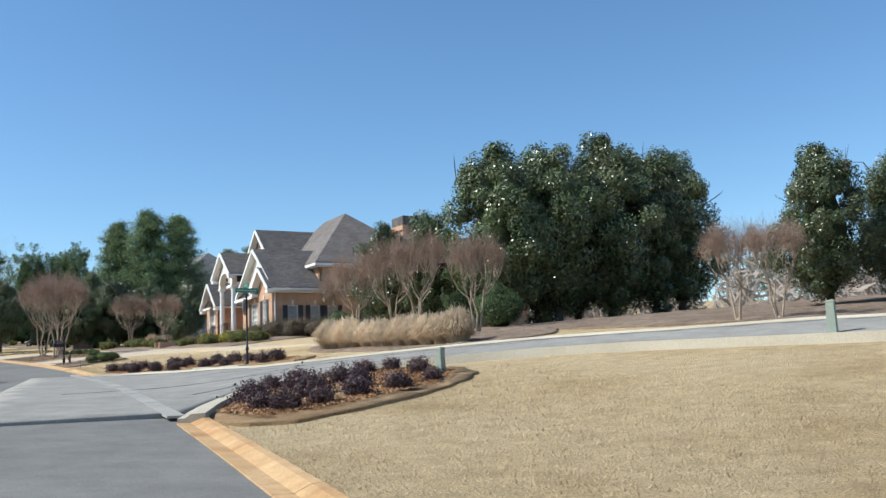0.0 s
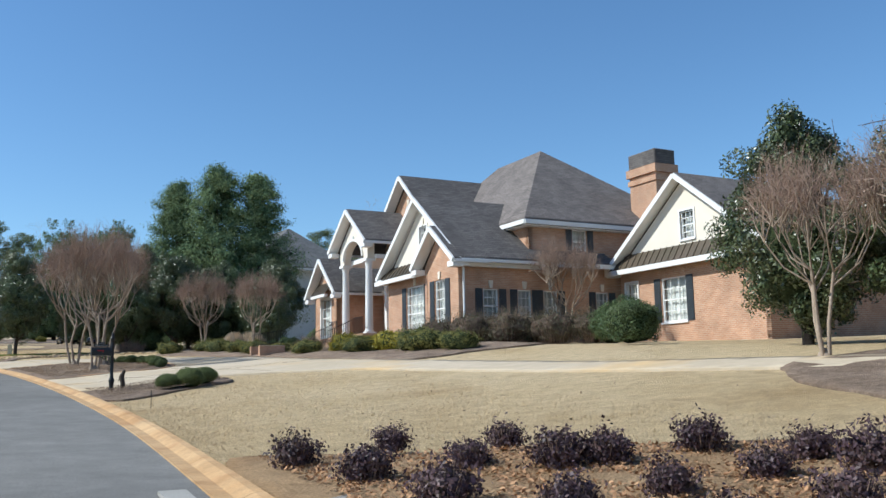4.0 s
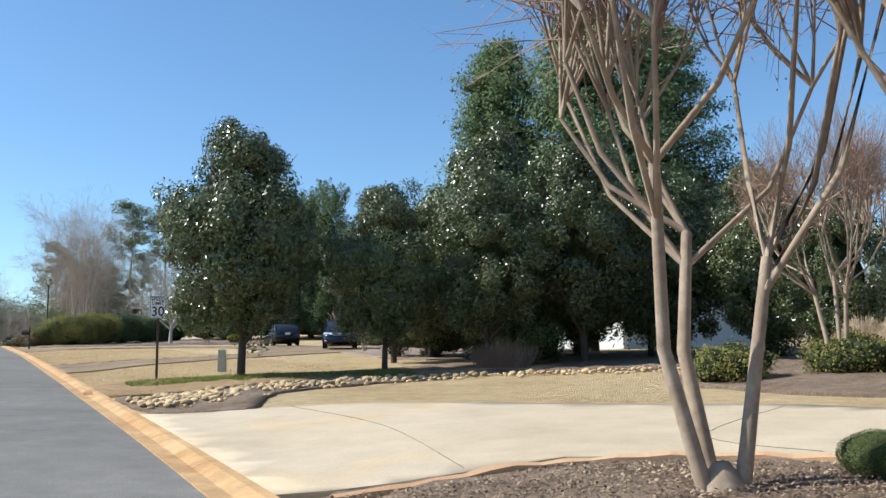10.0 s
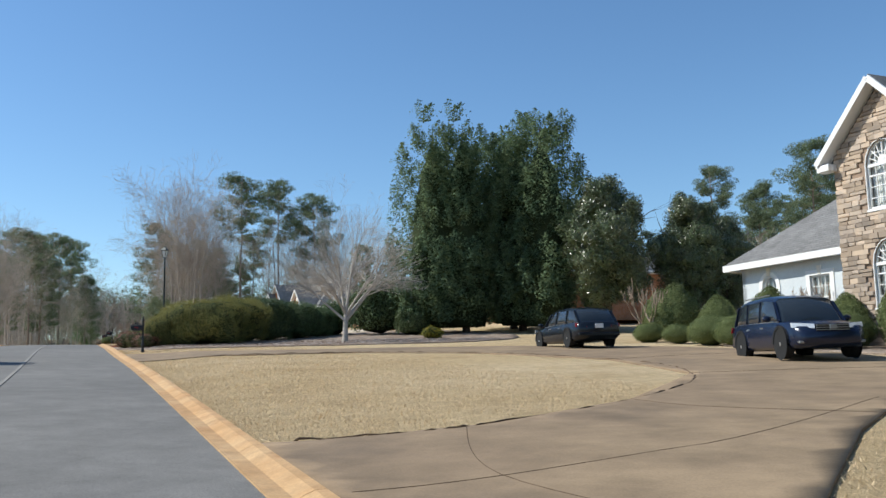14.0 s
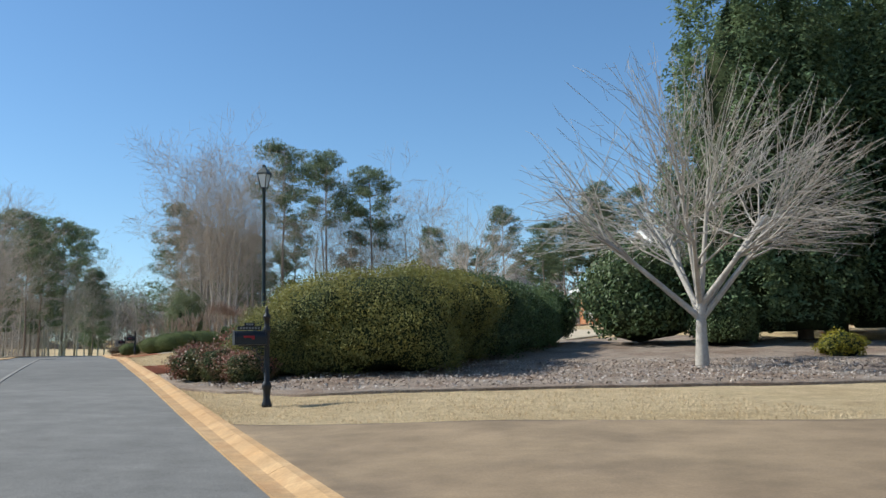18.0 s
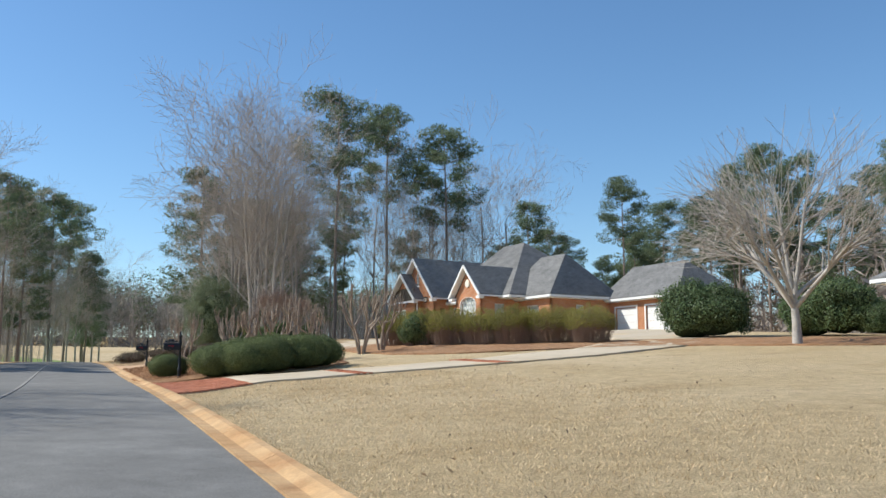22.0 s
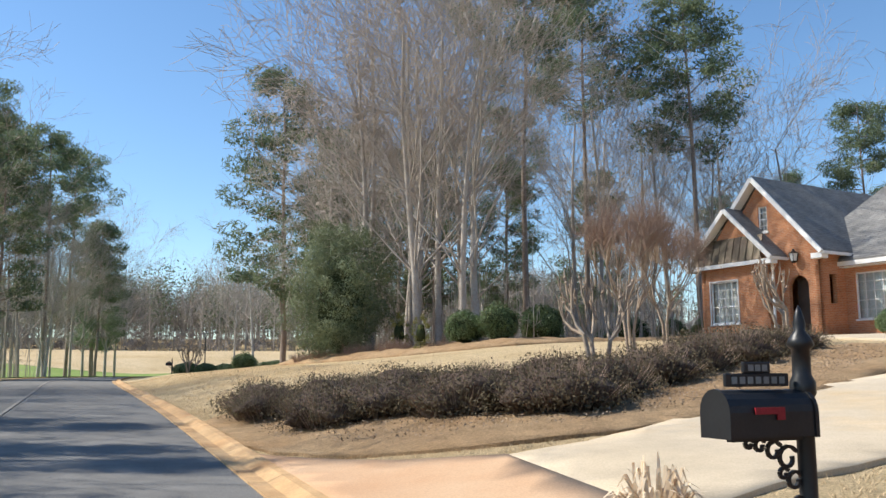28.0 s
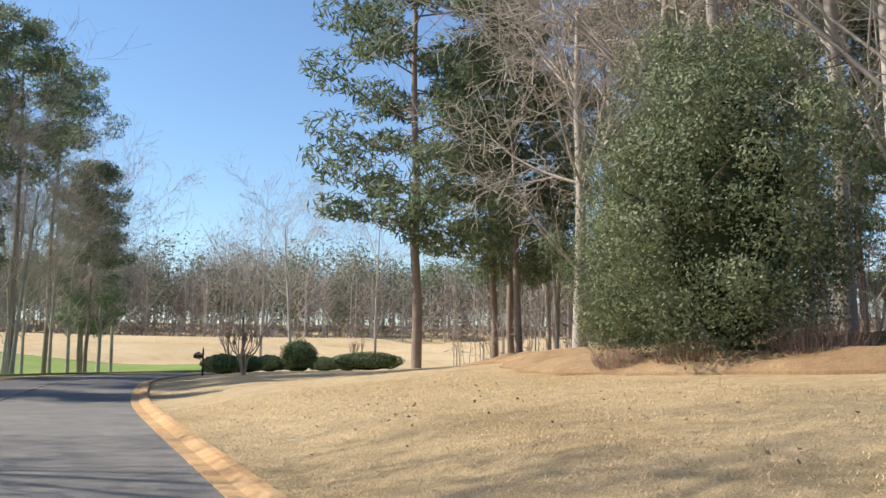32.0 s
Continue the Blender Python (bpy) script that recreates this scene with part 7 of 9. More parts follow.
def pediment_house():
    h = thing("pediment_house", house_frame((-74.35, 173.2), (0.6, -0.8)), "single-storey orange brick house with a white pedimented porch", "house")

    def front(y):
        return face_frame((0, y, 0), 0)
    br, rf, g0 = M["brick_orange"], M["roof_grey"], 11.0
    wall(h, "pediment", [(-2.9, 15.75), (2.9, 15.75), (0, 17.75)], [], front(.2), M["trim"], label="white panelled pediment")
    gable_roof(h, -3.3, 3.3, 15.75, 0, 18.15, -.15, 6, rf)
    bm = bmesh.new()
    ring(bm, [(-1.9, 15.95), (1.9, 15.95), (0, 17.25)], front(.12), .2, -.04, .05)
    part("moulding", bm, M["trim"], h)
    trims(h, "entablature", [((-3.2, .1, 15.45), (3.2, .1, 15.45))], .5, .5)
    for x in (-2.7, 2.7, -.95, .95):
        column(h, x, .3, 11.9, 15.2, .17)
    ws = [rect(-12.9, -11.7, 12.7, 14.6), rect(-10.3, -9.1, 12.7, 14.6), rect(-6.6, -5.3, 12.7, 14.6), rect(5.2, 6.5, 12.7, 14.6), rect(9.2, 10.5, 12.7, 14.6), rect(13.2, 14.5, 12.7, 14.6), rect(-.6, .6, 12, 14.3)]
    wall(h, "front_wall", rect(-14.2, 17, g0, 15.3), ws, front(2.6), br)
    for q in ws[:6]:
        window(h, front(2.6), q, 3, 4, shutters=.36)
    window(h, front(2.6), ws[6], 2, 4, blind=False)
    wall(h, "left_wall", rect(-13, -2.6, g0, 15.3), [rect(-7, -5.8, 12.7, 14.6)], face_frame((-14.2, 0, 0), -90), br)
    window(h, face_frame((-14.2, 0, 0), -90), rect(-7, -5.8, 12.7, 14.6), 3, 4)
    hip_roof(h, -14.8, 17.6, 2.1, 14, 15.35, -7.0, 12, 8, 19.3, rf)
    bm = box(bmesh.new(), -3.3, 3.3, -.2, 2.6, g0, 11.88, .02)
    part("porch_floor", bm, br, h)
    bm = box(bmesh.new(), -13.9, 16.8, 3.0, 13, g0, 15)
    part("core_block", bm, br, h)
    return h


def wood_cottage():
    """A grey-roofed house with a white dormer, glimpsed behind the woods."""
    h = thing("cottage", house_frame((-116.5, 266.5), (0.985, -0.17)), "white clapboard house with a grey hipped roof and gabled dormer", "house")
    z, e = ground(-116.5, 266.5), 16.3
    door = rect(-4.4, -3.3, z, e - .7)
    w0 = rect(1.5, 2.6, e - 2.0, e - .6)
    wall(h, "front_wall", rect(-4.9, 13, z - .4, e), [door, w0], face_frame((0, 0, 0), 0), M["trim"])
    window(h, face_frame((0, 0, 0), 0), w0, 2, 3)
    part("door", box(bmesh.new(), -4.4, -3.3, .08, .13, z, e - .7), M["trim"], h, "white panelled side door")
    wall(h, "side_wall", rect(-8.8, 0, z - .4, e), [], face_frame((-4.9, 0, 0), -90), M["trim"])
    wall(h, "side_wall", rect(0, 8.8, z - .4, e), [], face_frame((13, 0, 0), 90), M["trim"])
    hip_roof(h, -5.4, 13.5, -.5, 9.3, e, -1.2, 9.2, 4.4, 20.4, M["roof_grey"])
    dw = rect(-.38, .38, 17.7, 18.75)
    wall(h, "dormer_wall", [(-.85, 16.7), (.85, 16.7), (.85, 18.85), (0, 19.75), (-.85, 18.85)], [dw], face_frame((0, .7, 0), 0), M["trim"])
    window(h, face_frame((0, .7, 0), 0), dw, 2, 3)
    gable_roof(h, -1.1, 1.1, 18.75, 0, 19.9, .45, 3.9, M["roof_grey"])
    return h



def brick_planter():
    """A low brick wall with a coping, along the bed before the pedimented house."""
    a, b = Vector((-83.0, 166.5, 0)), Vector((-79.6, 164.65, 0))
    mid, run = (a + b) / 2, (b - a).length / 2
    pl = thing("brick_planter", at(mid.x, mid.y, math.degrees(math.atan2(b.y - a.y, b.x - a.x))), "low red brick planter wall at the edge of the lawn", "planter")
    part("wall", box(bmesh.new(), -run, run, -.12, .12, -.4, .34, .01), M["brick_orange"], pl)
    part("coping", box(bmesh.new(), -run - .03, run + .03, -.16, .16, .34, .4, .012), M["brick_orange"], pl)

# ---- the setting ----
land()
lane(-4.9, 1.92, -58, 352, -0.015, M["asphalt"], "road", 1.0, 0.3, 0.04, 8, label="smooth grey asphalt street with a centre seam", category="road")


KERB_LINE = [(-60, .1), (8, .1), (51, .02), (71, .05), (93, -.12), (108, -.08), (135, .06), (156, .22), (171, .25), (188, .27), (217, .07), (232, .07), (249, .02), (400, 0)]


def kerb_shift(s):
    """How far the kerb swings out from the road's line at a station."""
    return float(np.interp(s, [k[0] for k in KERB_LINE], [k[1] for k in KERB_LINE]))


def kerb(name, s0, s1, d0=1.6, d1=2.06, material="kerb"):
    """A rolled kerb: gutter, rise and back, in cast lengths with joints."""
    prof = [(d0, -.25), (d0, 0.012), (d0 + .2, 0.006), (d0 + .28, .045), (d0 + .36, .078), (d1, .085), (d1, -.25)]
    root = None
    s = s0
    first = True
    while s < s1 - .05:
        e = min(s + 3.0, s1)
        ss = np.linspace(s + .006, e - .006, 4)
        v = []
        for q in ss:
            z = float(np.interp(q, LS, LP[:, 2]))
            for d, hgt in prof:
                x, y = sd_xy(q, d + kerb_shift(q))
                v.append((x, y, z + hgt))
        k = len(prof)
        f = [[i * k + j, (i + 1) * k + j, (i + 1) * k + j + 1, i * k + j + 1] for i in range(3) for j in range(k - 1)]
        f = [list(reversed(q)) for q in f] + [list(range(k)), [3 * k + i for i in reversed(range(k))]]
        if first:
            root = new(name)
            tagged(root, "clay-stained concrete kerb along the street", "kerb", kind="structure")
            first = False
        mesh_obj("kerb_length", v, f, M[material], root)
        s = e
    return root


kerb("kerb", -10, 14.5)
kerb("kerb_beyond", 35.5, 330)
lane(-5.5, -4.88, -58, 350, 0.03, M["kerb"], "kerb_far", 2.0, 0.3, 0.02, 2, label="clay-stained concrete kerb across the street", category="kerb")
lane(-1.72, -1.63, -58, 352, 0.043, M["old_asphalt"], "road_seam", 2.0, 0.05, 0.0, 1, label="paler seam along the middle of the street", category="road")

# side street, laid over the slope
patch("side_street", [(-7.5, 13.5), (-4.4, 15.2), (-4.5, 17.2), (-4.3, 19.0), (-3.4, 21.2), (-2.2, 22.6), (-0.2, 22.3), (3.4, 21.0), (8.0, 17.4), (24, 4.6), (44, -12), (48, -7), (27, 10.5), (11, 21.0), (6.0, 23.6), (2.4, 26.0), (-1.0, 27.4), (-4.9, 28.4), (-6.8, 29.3), (-9.3, 31.0), (-11.6, 33.4), (-12.9, 36.0), (-15.2, 33.2), (-11.5, 24)], M["old_asphalt"], 0.07, 0.7, rounded=False, label="weathered pale grey side street with fine cracks", category="road")


def kerb_path(name, pts, width=.42, material="kerb_pale", label="pale concrete kerb round the corner"):
    """A low rounded kerb along any line; its left side is the street."""
    line = smooth_outline(pts, 8, closed=False)
    root = tagged(new(name), label, "kerb", kind="structure")
    P = np.array(line)
    T = np.gradient(P, axis=0)
    T /= np.linalg.norm(T, axis=1)[:, None]
    prof = [(0, -.25), (0, .075), (.12, .08), (.2, .14), (width, .15), (width, -.25)]
    k = len(prof)
    for a in range(0, len(P) - 1, 8):
        b = min(a + 8, len(P) - 1)
        v = []
        for i in range(a, b + 1):
            z0 = ground(P[i][0], P[i][1])
            for o, h in prof:
                v.append((P[i][0] + T[i][1] * o, P[i][1] - T[i][0] * o, z0 + h))
        n = b - a
        f = [[(i + 1) * k + j, i * k + j, i * k + j + 1, (i + 1) * k + j + 1] for i in range(n) for j in range(k - 1)]
        f = [list(reversed(q)) for q in f] + [list(range(k)), [n * k + i for i in reversed(range(k))]]
        mesh_obj("kerb_length", v, f, M[material], root)
    return root


kerb_path("kerb_corner", [sd_xy(14.5, 1.7), (-4.45, 16.5), (-4.35, 18.6), (-3.5, 21.0), (-2.3, 22.45), (-0.2, 22.2), (3.4, 20.9), (8.0, 17.3), (24, 4.5)])
kerb_path("kerb_corner_beyond", [(27, 10.6), (11, 21.1), (6.0, 23.7), (2.4, 26.1), (-1.0, 27.5), (-4.9, 28.5), (-6.8, 29.4), (-9.3, 31.1), (-11.5, 33.4), sd_xy(35.5, 1.62)])


def crack(name, pts, w=.006, on=.071, parent=None):
    bm = bmesh.new()
    P = [Vector((x, y, ground(x, y) + on)) for x, y in smooth_outline(pts, 4, closed=False)]
    rng = random.Random(len(pts))
    P = [p + Vector((rng.uniform(-.04, .04), rng.uniform(-.04, .04), 0)) for p in P]
    for p, q in zip(P, P[1:]):
        beam(bm, p, q, w, .012)
    me = bpy.data.meshes.new(name)
    bm.to_mesh(me)
    bm.free()
    me.materials.append(M["crack"])
    return tagged(new(name, me), "thin dark crack in the paving", "crack", kind="structure")


for k, pts in enumerate([[(-5.3, 19), (-4.4, 22), (-4.9, 25), (-3.6, 28)], [(-8.5, 20), (-6, 22.5), (-4.6, 23.8), (-2.8, 24.4), (0.5, 24)], [(-7.5, 26), (-6.2, 27), (-3.4, 26.4), (-.5, 26.5), (3, 24.5)]]):
    crack("street_crack", pts)
bm = bmesh.new()
for p, q in zip([sd_xy(a, 1.75 - .02 * (a - 15)) for a in range(15, 37, 3)], [sd_xy(a, 1.75 - .02 * (a - 15)) for a in range(18, 40, 3)]):
    beam(bm, (*p, ground(*p) + .06), (*q, ground(*q) + .055), .28, .04)
me = bpy.data.meshes.new("concrete_gutter")
bm.to_mesh(me)
bm.free()
me.materials.append(M["old_concrete"])
tagged(new("concrete_gutter", me), "pale concrete gutter strip across the side street", "gutter", kind="structure")
bm = bmesh.new()
bx, by = -7.75, 30.55
slab(bm, [Vector((x_, y_, ground(x_, y_) + .155)) for x_, y_ in ((bx - 1.0, by + .75), (bx - .75, by + .1), (bx + .85, by - .55), (bx + 1.0, by + .05))], .14)
basin = thing("catch_basin", Matrix(), "pale concrete storm drain inlet with an iron lid", "drain")
part("slab", bm, M["kerb_pale"], basin)
bm = lathe(bmesh.new(), [(.3, .12), (.3, .163)], 20, (bx, by + .15, ground(bx, by)))
part("iron_lid", bm, M["terracotta"], basin)

# ---- drives ----


def sdp(name, pts, material, lift=.05, **kw):
    return patch(name, [sd_xy(*p) for p in pts], M[material], lift, **kw)


sdp("circular_drive", [(58.3, 2.05), (66.3, 2.05), (66.8, 6.4), (68.5, 7.8), (72, 8.3), (76, 7.2), (78, 5.0), (78.3, 2.05), (86.8, 2.05), (85.8, 4.2), (84.3, 6.5), (79.5, 9.8), (74, 11.2), (70, 11.7), (62, 11.4), (55, 12.2), (48, 13.2), (36, 17.5), (35.5, 15.6), (48, 11.2), (55, 9.9), (58, 8.0), (59.5, 6.6), (59, 4)], "concrete", rounded=False, label="pale concrete circular drive with clay stains", category="driveway")
sdp("stained_drive", [(103, 2.05), (111, 2.05), (110.5, 5), (112, 8), (116, 12.2), (122, 14.0), (129, 13.2), (134, 10), (136.2, 5), (136, 2.05), (145.2, 2.05), (143, 4.5), (140, 9), (138, 13), (134, 17.5), (128, 20.8), (120, 20.8), (114, 18), (112, 14.5), (107.5, 8), (105, 5)], "concrete_brown", .036, step=.35, rounded=False, label="brown-stained concrete loop drive", category="driveway")
def turf_edge(name, pts, label="dark cut edge of turf along the drive", w=.015, material="soil"):
    """The raw soil edge where the lawn stands over the paving."""
    g = np.random.default_rng(len(pts))
    line = smooth_outline([sd_xy(*p) for p in pts], 10, closed=False)
    P = np.array([(x, y, ground(x, y) + .03) for x, y in line]) + g.normal(0, .012, (len(line), 3))
    v, f = tubes([(P, g.uniform(.7, 1.3, len(P)) * w)], 5)
    return tagged(mesh_obj(name, v, f, M[material]), label, "edging", kind="structure")


def joint_line(name, pts, w=.0045, lift=.037, material="soil"):
    """A seam between cast slabs."""
    line = smooth_outline([sd_xy(*p) for p in pts], 8, closed=False)
    P = np.array([(x, y, ground(x, y) + lift) for x, y in line])
    v, f = tubes([(P, np.full(len(P), w))], 4)
    return tagged(mesh_obj(name, v, f, M[material]), "thin seam between slabs of the drive", "joint", kind="structure")


turf_edge("turf_edge", [(111.1, 2.5), (110.6, 4.0), (110.6, 5.2), (112, 8), (114, 10.6), (116, 12.2), (119, 13.6), (122, 14.0), (126, 13.9), (129, 13.2), (132, 11.8), (134, 10), (135.6, 7.4), (136.1, 5)])
for pts in ([(104, 4.2), (107.5, 3.6), (110.6, 4.6)], [(108.5, 9.5), (110.5, 8.2), (112, 8)], [(114, 17.8), (115.2, 15), (116, 12.2)], [(122, 20.6), (122.2, 17), (122, 14.1)], [(107.5, 2.2), (107.6, 6), (110, 11)]):
    joint_line("drive_joint", pts)
for pts in ([(59.5, 6), (63, 4.4), (66.6, 4.2)], [(66.3, 11.4), (67.2, 9.4), (68.0, 7.6)], [(72.5, 11.2), (72.2, 8.4)], [(62.4, 2.2), (62.6, 6), (62.2, 11.2)], [(58.6, 8.2), (62, 7.8), (67, 6.8)], [(78.3, 4), (82, 4.6), (85.6, 4.4)], [(79.5, 9.6), (78.2, 7), (76.6, 7)]):
    joint_line("drive_joint", pts, .0035, .0515)
sdp("narrow_drive", [(161.0, 4.1), (165.6, 4.1), (165.9, 9), (169.0, 16), (177.0, 26), (173.0, 29), (165.5, 19), (162.0, 10)], "concrete", rounded=False, label="pale concrete drive", category="driveway")
sdp("garage_drive", [(188.85, 4.45), (194.2, 4.45), (193.7, 8.2), (193.8, 13.3), (196, 19), (201, 24), (212, 31), (222, 38), (219, 40), (205, 33), (196, 26.5), (190.5, 17), (190.0, 12.8), (189.8, 7.9)], "concrete", rounded=False, label="pale concrete drive with brick bands", category="driveway")
turf_edge("turf_edge_beyond", [(194.2, 4.6), (193.75, 8.4), (193.8, 11), (193.9, 13.3), (196, 19), (201, 24), (212, 31)])
sdp("forecourt_drive", [(214.0, 3.9), (217.5, 4.2), (217.3, 5.2), (219, 8.9), (219.5, 13), (224, 18), (231, 21), (236, 25.5), (226, 27.5), (216, 26), (212.5, 18), (213.5, 10.9), (214.5, 6.7)], "concrete", rounded=False, label="pale concrete drive widening before the house", category="driveway")
sdp("clay_apron", [(213.2, 2.05), (221, 2.05), (218.6, 3.4), (217.5, 4.3), (214.0, 4.0)], "clay_apron", .055, rounded=False, label="clay-stained concrete drive apron", category="driveway")

# ---- planting beds ----
BED = dict(step=.45, ragged=.06, bumps=.02)
patch("corner_bed", [(-4.0, 14.6), (-4.0, 16.6), (-3.85, 18.6), (-3.0, 20.6), (-1.9, 21.9), (-0.2, 20.9), (0.5, 19.0), (0.2, 17.2), (-1.3, 14.4), (-2.8, 13.4)], M["litter"], .05, mound=.05, label="raised pine-straw bed at the street corner", category="bed", **BED)
sdp("corner_bed_beyond", [(41.5, 2.35), (39.5, 4.6), (38.5, 6.4), (36, 8.2), (32, 8.9), (30.8, 7.9), (33, 6.6), (34.5, 4.6), (36.6, 2.5)], "litter", .05, mound=.05, label="pine-straw bed of plum shrubs at the corner", category="bed", **BED)
sdp("grass_bed", [(43, 14), (38, 10.6), (30, 10.2), (26, 11.8), (24.5, 14.5), (30, 17), (40, 18)], "mulch", .045, label="mulched bed under the pampas grass", category="bed", **BED)
sdp("grove_floor", [(41, 16), (32, 16.2), (24, 15.6), (18, 17.5), (8, 24), (2, 34), (20, 36), (40, 30)], "mulch", .06, label="bare shaded mulch under the evergreens", category="bed", **BED)
sdp("island_bed", [(66.9, 2.35), (66.9, 6.2), (68.5, 7.5), (72, 8.0), (76, 6.9), (77.7, 4.8), (77.9, 2.35), (72, 2.3)], "mulch", .04, mound=.06, label="mulched island bed ringed by the drive", category="bed", **BED)
turf_edge("bed_edge", [(66.95, 2.5), (66.9, 6.2), (68.5, 7.5), (72, 8.0), (76, 6.9), (77.7, 4.8), (77.85, 2.5)], "rust-red clay edge round the island bed", .07, "clay_apron")
sdp("mailbox_bed", [(54.2, 2.2), (58, 2.2), (58.9, 4.5), (59, 6.3), (56.6, 6.1), (54.8, 4)], "mulch", .05, mound=.05, label="small mulched bed round a mailbox", category="bed", **BED)
sdp("house_bed", [(84, 11.5), (76, 11.7), (70, 12.0), (62, 11.7), (56.7, 12.0), (56.5, 14.5), (58, 18.5), (74, 18), (86, 17)], "mulch", .05, mound=.08, label="mulched bed along the house front", category="bed", **BED)
sdp("swale_bed", [(87.2, 2.3), (91, 2.3), (91.3, 5), (91.0, 8), (90.2, 9.6), (89.4, 9.4), (89.3, 7.2), (88.4, 5.0), (86.4, 4.0), (86.3, 3.3)], "mulch", .045, label="mulch beside the rock swale", category="bed", **BED)
sdp("grass_strip", [(91.2, 2.2), (95.4, 2.3), (95.5, 4.5), (93.5, 8), (92.5, 14), (90.8, 14), (91.4, 9)], "litter", .06, label="leafy strip below the magnolias", category="bed", **BED)
sdp("magnolia_floor", [(95, 5), (94.5, 9), (96, 14), (100, 20), (100, 30), (84, 30), (86, 17), (90, 12), (92.5, 7)], "mulch", .05, label="shaded mulch under the magnolias", category="bed", **BED)
sdp("door_bed", [(113.2, 15.8), (106, 14), (99, 13.5), (99, 21), (108, 26), (118, 26), (124, 24.5), (128, 23), (122, 21), (117, 20.6)], "gravel", .05, label="pale chipped bed before the stone house", category="bed", **BED)
sdp("hedge_bed", [(148.2, 4.6), (146.5, 9), (144.5, 13), (143, 19), (147, 24), (156, 27), (166, 24), (164, 12), (161, 5), (158.5, 2.4), (153, 2.4), (150, 3.6)], "gravel", .05, label="pale chipped bed round the great hedge", category="bed", **BED)
sdp("straw_bank", [(196.6, 2.2), (204, 2.2), (212.3, 2.2), (213.3, 4.2), (211.5, 7.8), (209, 11), (200, 10.5), (197.4, 9.2), (195.2, 7.6), (195.8, 4.8)], "straw", .05, mound=.04, label="rust-red pine-straw bank", category="bed", **BED)
sdp("shrub_bank", [(219.5, 3.2), (222, 2.3), (227.4, 2.4), (228.6, 4.6), (227, 10), (226, 15), (222, 17), (219.8, 13), (218.5, 9), (217.8, 5.4)], "litter", .05, mound=.06, label="leaf-strewn bank of brown shrubs", category="bed", **BED)
sdp("far_hedge_bed", [(200, 14.5), (212, 13.5), (215, 17), (208, 22), (202, 26), (196, 31), (186, 33), (186, 27), (195, 23)], "straw", .06, label="pine-straw bed below a row of shrubs", category="bed", **BED)
sdp("green_fairway", [(286, -60), (286, -18), (300, -6.5), (322, -6.2), (345, -8), (350, -30), (345, -70)], "fairway", .12, step=2.0, label="strip of bright green winter turf", category="turf")
sdp("woods_floor", [(243, 17), (249, 12.5), (256, 10.3), (262, 11), (268, 14), (280, 16), (295, 22), (290, 60), (250, 62), (243, 40), (243, 25)], "litter", .06, step=.9, ragged=.15, bumps=.05, mound=.25, label="fallen leaves and pine straw under the woods", category="bed")

brick_villa()
stone_house()
ranch_house()
pediment_house()
wood_cottage()
brick_planter()

# ---- trees ----
def again(kinds, i, x, y, turn=0.0, size=1.0, lift=0.0):
    return copy_thing(kinds[i % len(kinds)], at(x, y, turn, size, lift))


def again_sd(kinds, i, s, d, turn=0.0, size=1.0, lift=0.0):
    return again(kinds, i, *sd_xy(s, d), turn, size, lift)


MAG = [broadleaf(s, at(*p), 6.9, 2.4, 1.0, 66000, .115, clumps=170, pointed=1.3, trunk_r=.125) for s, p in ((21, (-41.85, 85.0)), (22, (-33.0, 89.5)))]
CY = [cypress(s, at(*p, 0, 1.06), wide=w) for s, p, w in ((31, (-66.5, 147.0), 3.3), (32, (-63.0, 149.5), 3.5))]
CM = [crape_myrtle(s, at(*p), 3, 6.5) for s, p in ((41, (-28.0, 64.9)), (42, (-29.0, 68.4)), (43, (-31.1, 69.9)))]
for i, (x, y, k) in enumerate([(-2.7, 44.4, .85), (-1.2, 41.0, .85), (1.2, 35.6, .72), (-4.5, 46.0, 0.8), (8.0, 24.8, .5), (8.9, 24.2, .5), (-28.0, 80.2, .88), (-24.4, 78.5, .82), (-24.6, 112.6, 1.3), (-7.9, 65.8, .82)]):
    again(CM, i, x, y, 67 * i, k * .9)
for i, (x, y, k) in enumerate([(-68.5, 146.4, 1.0), (-60.9, 147.5, 1.0), (-64.5, 153.5, 1.05)]):
    again(CY, i, x, y, 50 * i, k)
for i, (x, y, k) in enumerate([(-38.4, 86.8, .74), (-35.7, 88.0, .85), (-31.0, 93.5, .95), (-56.3, 144.5, 1.5), (-51.0, 148.5, 1.35), (-49, 152, 1.2), (-36, 91, 1.1), (-39.5, 92, .9), (-27.0, 95.5, 1.0)]):
    again(MAG, i, x, y, 77 * i, k)
CEDAR = cedar(33, at(-33.2, 100.5), 15.0, 4.6)
copy_thing(CEDAR, at(-36.9, 101.6, 100, .93))
copy_thing(CEDAR, at(-30.0, 101.5, 220, .97))
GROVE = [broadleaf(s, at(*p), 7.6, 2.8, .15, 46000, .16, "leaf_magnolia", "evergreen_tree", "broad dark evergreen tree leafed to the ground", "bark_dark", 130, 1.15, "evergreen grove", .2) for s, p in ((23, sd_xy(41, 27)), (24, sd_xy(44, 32)))]
